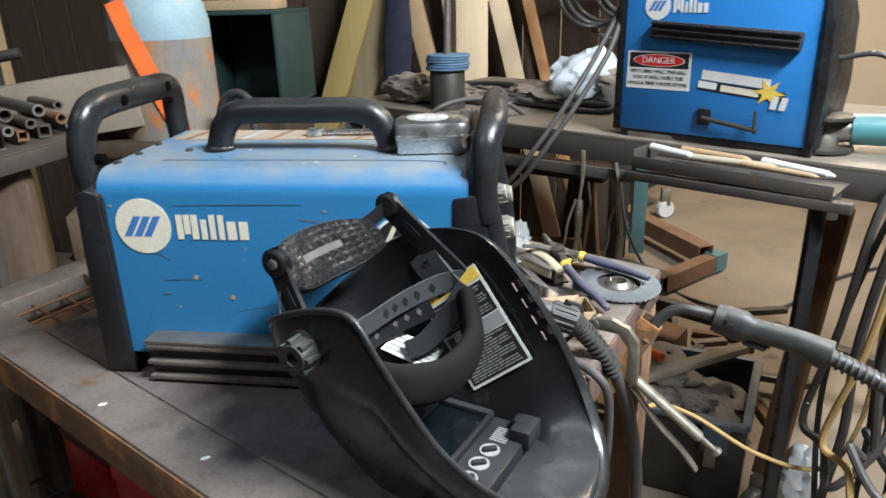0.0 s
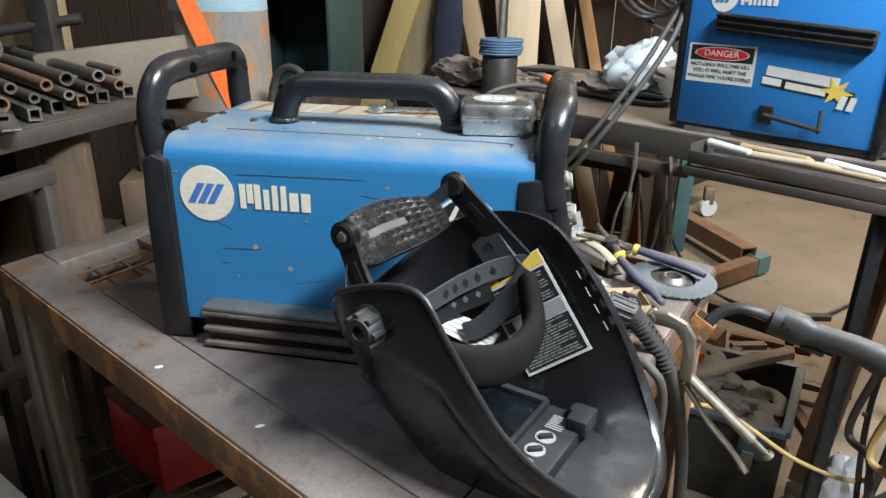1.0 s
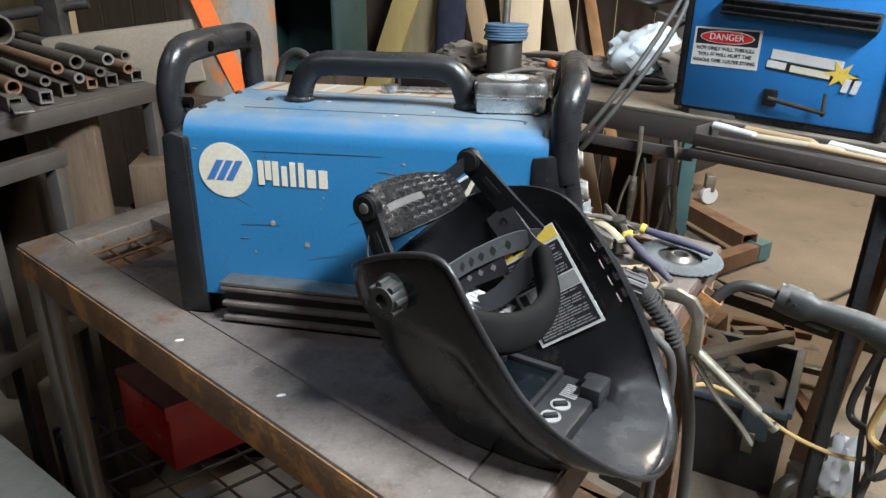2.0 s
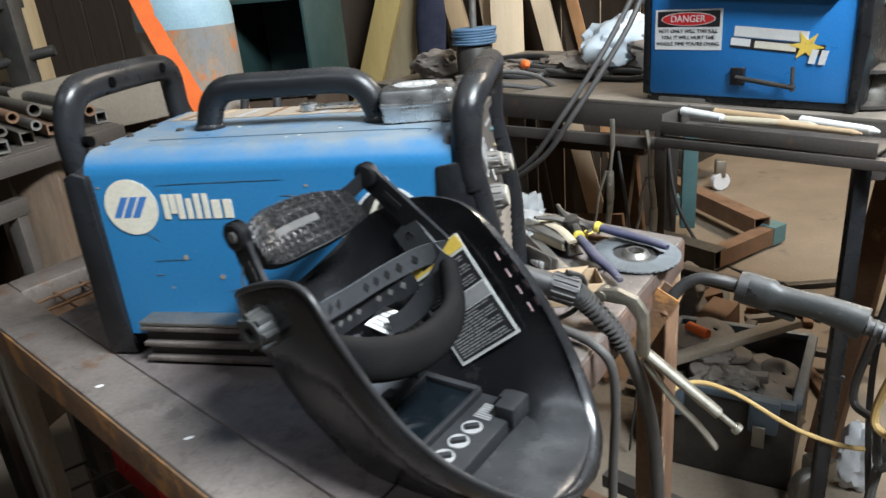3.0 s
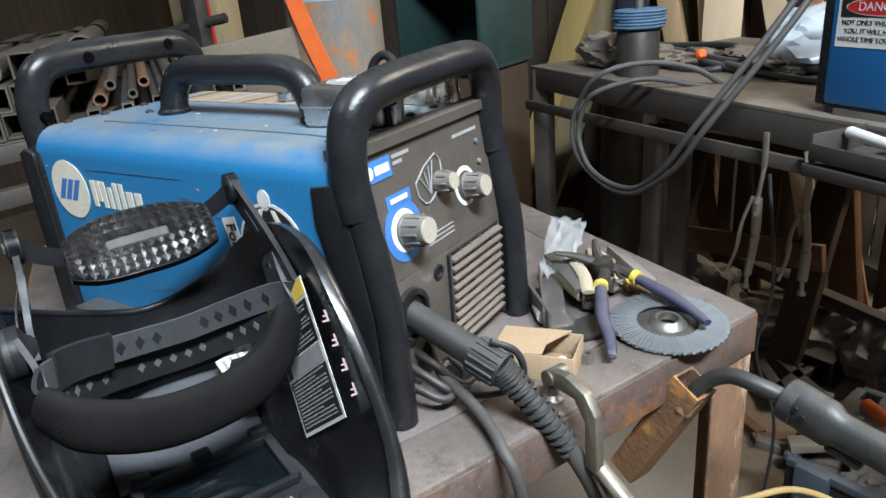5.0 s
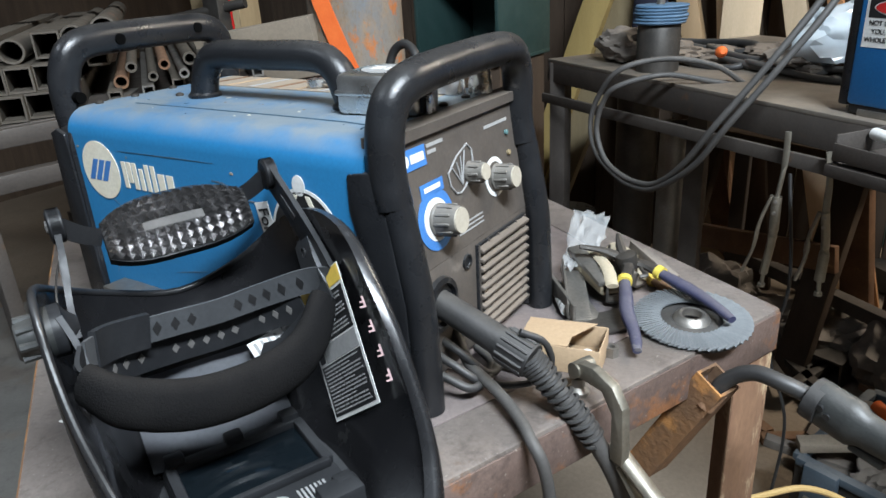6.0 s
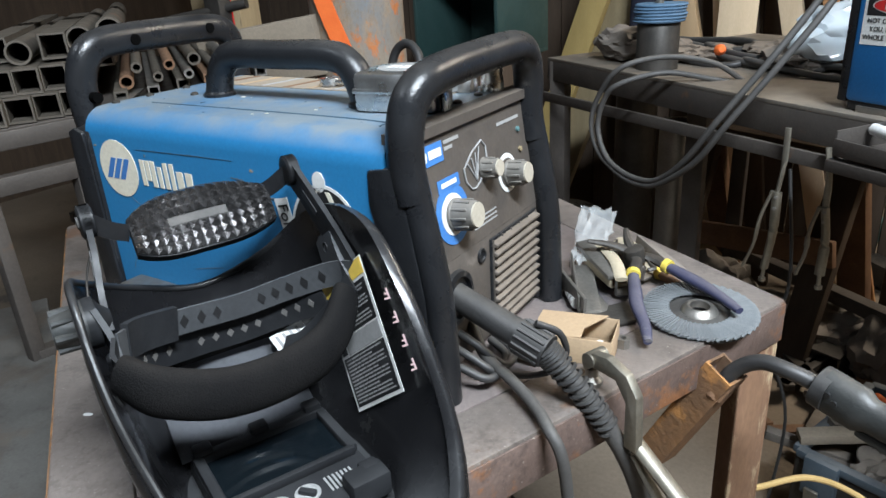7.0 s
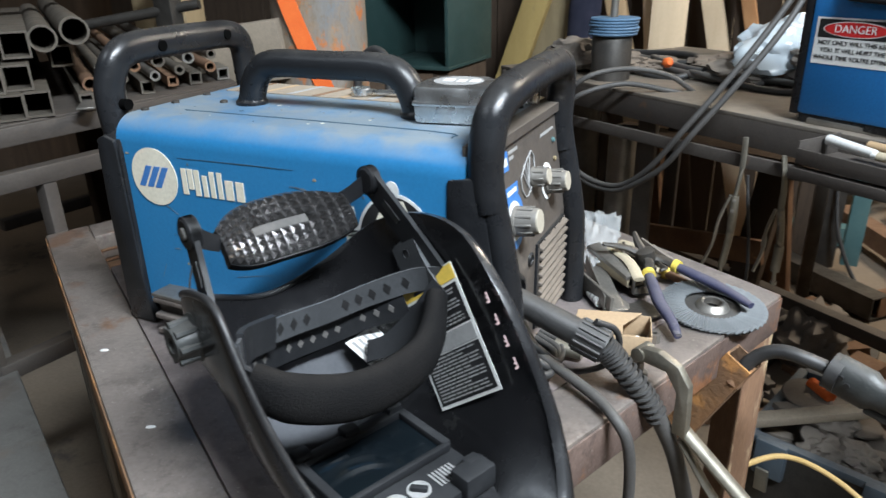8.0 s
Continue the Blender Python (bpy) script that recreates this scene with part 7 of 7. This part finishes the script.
# ---- timber and clutter behind the bench ----
def timber():
    def plank(name, x_low, z_low, x_high, z_high, y, w, d, mat, label, lean=0.12, top=1.75):
        k = (x_high - x_low) / (z_high - z_low)
        a = Vector((x_low - k * z_low, y, 0.0))
        b = Vector((x_low + k * (top - z_low), y + lean, top))
        lone(name, beam(a, b, w, d, 0.002, up=(0, 1, 0)), mat, label, "plank", "leaning timber")
    plank("ochre_plank", -0.727, 0.83, -0.632, 1.10, 2.72, 0.095, 0.05, OCHRE, "broad ochre-stained plank leaning on the partition", 0.1)
    plank("olive_plank", -0.630, 0.83, -0.535, 1.10, 2.76, 0.10, 0.05, OLIVE, "broad olive-brown plank leaning on the partition", 0.1)
    plank("pine_plank", -0.350, 0.84, -0.415, 1.10, 2.80, 0.070, 0.040, WOOD, "raw pine plank leaning on the partition")
    plank("pine_plank", -0.245, 0.84, -0.275, 1.10, 2.84, 0.075, 0.040, PALEWOOD, "pale pine plank leaning on the partition")
    plank("pine_plank", -0.165, 0.84, -0.205, 1.10, 2.80, 0.065, 0.040, DARKWOOD, "dark stained plank leaning on the partition")
    plank("pine_plank", -0.020, 0.84, -0.085, 1.10, 2.80, 0.068, 0.040, PALEWOOD, "pale clean pine plank leaning on the partition")
    plank("pine_plank", 0.050, 0.84, 0.020, 1.10, 2.82, 0.05, 0.04, DARKWOOD, "dark stained plank leaning on the partition")
    plank("orange_plank", 0.092, 0.86, 0.030, 1.10, 2.78, 0.042, 0.036, REDWOOD, "narrow orange pine batten leaning on the partition")
    lone("navy_coat", sweep([(-0.485, 2.72, 0.62), (-0.475, 2.72, 0.85), (-0.465, 2.74, 1.10), (-0.455, 2.78, 1.5)], 0.062, 0.035, 14, n=6, up=(0, 1, 0), taper=lambda s: 1.1 - 0.45 * s + 0.08 * math.sin(14 * s)), NAVY, "dark navy work coat hanging among the planks", "coat")
    lone("plywood_strip", box(0.12, 0.004, 1.24, pose(-0.19, 2.765, 0.62, -3, 0, 0), 0.001), PALEWOOD, "pale thin plywood strip leaning on the planks", "plywood")
    for i in range(7):
        c, r = Vector((0.24 + 0.03 * i, 2.55 + 0.02 * i, 1.20 + 0.02 * (i % 3))), 0.12 + 0.012 * (i % 4)
        lone("wire_coil", sweep([c + Vector((r * math.cos(a), 0.03 * math.sin(3 * a + i), 1.15 * r * math.sin(a))) for a in np.linspace(0, 2 * math.pi, 15)[:-1]], 0.007, segs=8, closed=True, n=5, up=(0, 1, 0)), (DARKRUBBER, RUBBER)[i % 2], "dark cable coil hanging behind the bench", "cable", "hanging coils")
    h = thing("coil_hook", "steel bracket holding the hanging cable coils", "bracket", (0.3, 2.62, 1.3))
    part("arm", beam((0.20, 2.60, 1.315), (0.50, 2.72, 1.315), 0.02, 0.02, 0.002), DARKSTEEL, h)
    part("post", beam((0.36, 2.66, 0.0), (0.36, 2.66, 1.32), 0.04, 0.04, 0.003), DARKSTEEL, h)
    # upright pipe of bare steel below the bench
    lone("steel_pipe", pipe((-0.158, 2.060, 0.0), (-0.152, 2.050, 0.745), 0.044, 0.004), STEEL, "bare steel pipe standing below the bench", "pipe")
    lone("steel_pipe", rod((-0.345, 2.30, 0.0), (-0.345, 2.30, 0.80), 0.06, 18), DARKSTEEL, "dark steel drum tube standing below the bench", "pipe")
    lone("paint_drum", lathe([(0, 0), (0.10, 0), (0.10, 0.16), (0.103, 0.165), (0.10, 0.17), (0.10, 0.33), (0.0, 0.33)], 28, pose(-0.62, 2.42, 0.0)), BLACKP, "dark steel drum below the bench", "drum")
    # sawhorse
    s = thing("sawhorse", "rough brown sawhorse below the bench", "sawhorse", (-0.05, 2.55, 0))
    part("top_beam", beam((-0.30, 2.66, 0.60), (0.30, 2.36, 0.60), 0.09, 0.045, 0.003), DARKWOOD, s)
    for x, y, k in ((-0.20, 2.61, 1), (-0.20, 2.61, -1), (0.22, 2.40, 1), (0.22, 2.40, -1)):
        part("leg", beam((x, y, 0.58), (x + 0.07 * k, y + 0.18 * k, 0.0), 0.085, 0.035, 0.003), RUST if k > 0 else DARKWOOD, s)
    part("brace", beam((-0.26, 2.52, 0.28), (0.22, 2.28, 0.36), 0.02, 0.075, 0.003), RUST, s)
    for i in range(6):
        lone("scrap_mound", lump(Vector((-0.45 + 0.17 * i, 2.62 - 0.06 * i, 0.0)), 0.13, 0.10, 0.15 + 0.04 * (i % 3), 41 + i), JUNK, "heap of dark clutter below the bench", "scrap", "scrap heaps")
    lone("black_pole", rod((1.02, 1.62, 0.9), (1.10, 1.68, 1.9), 0.02, 14), BLACKP, "black steel pole behind the second welder", "pole")


timber()


# ---- the floor to the right ----
def floor_things():
    # open toolbox full of scrap
    first = len(PLACED)
    c = [Vector((0.275, 1.500, 0)), Vector((0.575, 1.400, 0)), Vector((0.690, 1.715, 0)), Vector((0.375, 1.805, 0))]
    t = thing("open_toolbox", "open blue-grey plastic toolbox full of dusty scrap on the floor", "toolbox", (0.48, 1.6, 0))
    part("floor_panel", quad(c, 0.0, 0.012, 0), BIN, t)
    for i in range(4):
        a, b = c[i], c[(i + 1) % 4]
        # Walls take the dark steel material; the front's shade is put into its colour.
        part("wall", beam(a + Vector((0, 0, 0.112)), b + Vector((0, 0, 0.112)), 0.008, 0.220, 0.002), DARKSTEEL, t)
        part("rim", beam(a + Vector((0, 0, 0.228)), b + Vector((0, 0, 0.228)), 0.022, 0.018, 0.004), BIN, t)
    for k in (0.16, 0.80):
        p = c[0].lerp(c[1], k) + Vector((-0.003, -0.012, 0.196))
        M = frame_on(p, c[1] - c[0], (0, 0, 1))
        la = part("latch", box(0.062, 0.085, 0.020, M, 0.005), BIN, t)
        part("latch_hasp", box(0.026, 0.060, 0.007, M @ pose(-0.006, -0.050, 0.012, 8, 0, 0), 0.002), PLATED, la)
    rnd = random.Random(12)
    for i in range(26):
        a = c[0] + (c[1] - c[0]) * (0.12 + 0.76 * rnd.random()) + (c[3] - c[0]) * (0.12 + 0.76 * rnd.random())
        a.z = 0.15 + 0.10 * rnd.random()
        an = rnd.random() * 6.28
        k = i % 5
        if k in (0, 3):
            bm, nm, lb, ct = lathe([(0.008, 0), (0.050, 0.0), (0.052, 0.003), (0.05, 0.006), (0.018, 0.008), (0.008, 0.004)], 22, pose(*a, 18 * rnd.random(), 18 * rnd.random(), 0)), "worn_disc", "worn dusty grinding disc in the toolbox", "grinding disc"
        elif k == 1:
            bm, nm, lb, ct = beam(a, a + Vector((0.16 * math.cos(an), 0.16 * math.sin(an), 0.02)), 0.025, 0.02, 0.002), "scrap_bar", "dusty steel bar offcut in the toolbox", "steel offcut"
        else:
            bm, nm, lb, ct = lump(a - Vector((0, 0, 0.03)), 0.05, 0.035, 0.06, 60 + i), "scrap_piece", "dusty lump of scrap in the toolbox", "scrap"
        lone(nm, bm, JUNK, lb, ct, "scrap in the toolbox")
    lone("scrap_fill", lump(Vector((0.48, 1.60, 0.013)), 0.16, 0.15, 0.22, 77), JUNK, "bed of dusty scrap in the toolbox", "scrap")
    lone("screwdriver", rod((0.385, 1.70, 0.262), (0.425, 1.655, 0.262), 0.014, 14), ORANGE, "orange screwdriver handle in the toolbox", "screwdriver")
    lone("wooden_stick", beam((0.270, 1.520, 0.245), (0.640, 1.680, 0.292), 0.034, 0.020, 0.003), OLDPLANK, "pale dusty wooden stick across the toolbox", "stick")
    settle(first, pose(-0.02, 0.07, 0))
    lone("tan_cord", sweep([(0.235, 1.16, 0.44), (0.30, 1.22, 0.44), (0.38, 1.25, 0.40), (0.50, 1.22, 0.34), (0.62, 1.22, 0.32), (0.70, 1.28, 0.40), (0.74, 1.36, 0.60), (0.73, 1.38, 0.78)], 0.0045, segs=8, n=8), YCORD, "tan extension cord drooping across the floor things", "cord")
    # rusty cart leg with its caster
    k = thing("cart_leg", "rusty steel cart leg on a caster", "cart", (0.60, 1.45, 0))
    part("post", beam((0.615, 1.475, 0.10), (0.735, 1.62, 0.72), 0.055, 0.035, 0.002), RUST, k)
    part("fork", box(0.05, 0.05, 0.05, pose(0.61, 1.455, 0.085, 0, 0, 30), 0.004), PLATED, k)
    w = part("wheel", lathe([(0.012, -0.014), (0.042, -0.014), (0.046, -0.008), (0.046, 0.008), (0.042, 0.014), (0.012, 0.014)], 26, pose(0.585, 1.435, 0.046, 90, 0, 30)), STEEL, k, "grey caster wheel")
    part("hub", lathe([(0, -0.018), (0.013, -0.018), (0.013, 0.018), (0, 0.018)], 14, pose(0.585, 1.435, 0.046, 90, 0, 30)), PLATED, w)
    lone("white_rag", lump(Vector((0.70, 1.50, 0.0)), 0.05, 0.035, 0.19, 5), SHEET, "crumpled white paper rag by the cart leg", "rag")
    # scraps of square tube
    for x, y, an, sz in ((0.30, 2.46, 40, 0.16), (0.40, 2.30, 15, 0.14), (0.24, 2.24, 70, 0.12), (0.46, 2.12, 55, 0.15), (0.36, 2.02, 10, 0.13), (0.52, 2.30, 80, 0.12), (0.18, 2.36, 25, 0.14)):
        d = Vector((math.cos(radians(an)), math.sin(radians(an)), 0.18)) * sz
        lone("square_offcut", beam((x, y, 0.045), Vector((x, y, 0.045)) + d, 0.085, 0.085, 0.001, hollow=0.006), RUST if sz > 0.125 else DARKSTEEL, "rusty square tube offcut on the floor", "steel offcut", "offcuts on the floor")
    rnd = random.Random(31)
    for i in range(26):
        p = Vector((0.15 + 0.75 * rnd.random(), 1.86 + 0.62 * rnd.random(), 0.012))
        an = 6.28 * rnd.random()
        d = Vector((math.cos(an), math.sin(an), 0)) * (0.10 + 0.16 * rnd.random())
        lone("steel_offcut", beam(p + Vector((0, 0, 0.02 * (i % 3))), p + d + Vector((0, 0, 0.02 * (i % 3))), 0.03, 0.02, 0.001), (RUST, JUNK, DARKSTEEL)[i % 3], "dusty steel offcut lying on the floor", "steel offcut", "offcuts on the floor")
    # the stand of teal beams
    s = thing("steel_stand", "teal and rusty steel floor stand with square feet", "stand", (0.55, 3.1, 0))
    part("foot", beam((0.28, 3.02, 0.05), (0.60, 2.72, 0.05), 0.075, 0.08, 0.003, hollow=0.005), DARKSTEEL, s)
    part("foot", beam((0.58, 2.74, 0.05), (0.82, 2.98, 0.05), 0.06, 0.07, 0.003, hollow=0.005), RUST, s)
    part("foot_end", beam((0.822, 2.982, 0.05), (0.88, 3.04, 0.05), 0.066, 0.076, 0.003, hollow=0.005), TEALBEAM, s)
    part("foot", beam((0.50, 3.60, 0.09), (0.80, 2.98, 0.09), 0.075, 0.075, 0.003, hollow=0.005), RUST, s)
    part("foot", beam((0.18, 3.42, 0.05), (0.52, 3.42, 0.05), 0.075, 0.08, 0.003, hollow=0.005), TEALBEAM, s)
    part("upright", beam((0.43, 3.06, 0.05), (0.43, 3.06, 0.95), 0.07, 0.07, 0.003), DARKSTEEL, s)
    part("upright", beam((0.52, 3.10, 0.05), (0.52, 3.10, 0.95), 0.06, 0.06, 0.003), TEALBEAM, s)
    q = thing("rolling_base", "dark rolling base with a pale caster", "cart", (0.72, 3.9, 0))
    part("bed", box(0.5, 0.5, 0.10, pose(0.50, 4.0, 0.20, 0, 0, -35), 0.005), DARKSTEEL, q)
    part("caster", lathe([(0, -0.02), (0.045, -0.02), (0.05, 0), (0.045, 0.02), (0, 0.02)], 20, pose(0.76, 3.78, 0.05, 90, 0, 20)), SHEET, q)
    part("caster_fork", box(0.05, 0.06, 0.09, pose(0.76, 3.79, 0.115), 0.004), PLATED, q)
    lone("floor_cord", sweep([(0.42, 3.02, 0.45), (0.46, 2.96, 0.2), (0.58, 2.86, 0.012), (0.75, 2.62, 0.012), (0.95, 2.58, 0.012), (1.15, 2.75, 0.012), (1.35, 2.95, 0.012), (1.6, 3.1, 0.012)], 0.007, segs=8, n=8), DARKRUBBER, "black power cord lying on the floor", "cord")
    # cables hanging at the bench's right end
    rnd = random.Random(17)
    for i in range(15):
        a = 1.32 + 0.018 * i
        b = -0.14 + 0.10 * rnd.random()
        low = 0.12 + 0.35 * rnd.random()
        pts = [bp(a + 0.10, b + 0.06, BZ + 0.06), bp(a + 0.05, b - 0.01, BZ - 0.02), bp(a + 0.02 * rnd.random(), b, 0.62), bp(a - 0.03 + 0.05 * rnd.random(), b + 0.02, 0.42), bp(a - 0.02 + 0.07 * rnd.random(), b - 0.02, low), bp(a + 0.06, b - 0.05, low - 0.06), bp(a + 0.12, b - 0.02, low + 0.05), bp(a + 0.11, b + 0.03, 0.55), bp(a + 0.12, b + 0.05, BZ + 0.04)]
        lone("hanging_cable", sweep(pts, 0.0045 + 0.004 * rnd.random(), segs=8, n=7, up=(0.7, 0.5, 0)), (RUBBER, DARKRUBBER, RUBBER, YCORD, DARKRUBBER)[i % 5], "rubber cable hanging in loops from the bench end", "cable", "cables at the bench end")


floor_things()
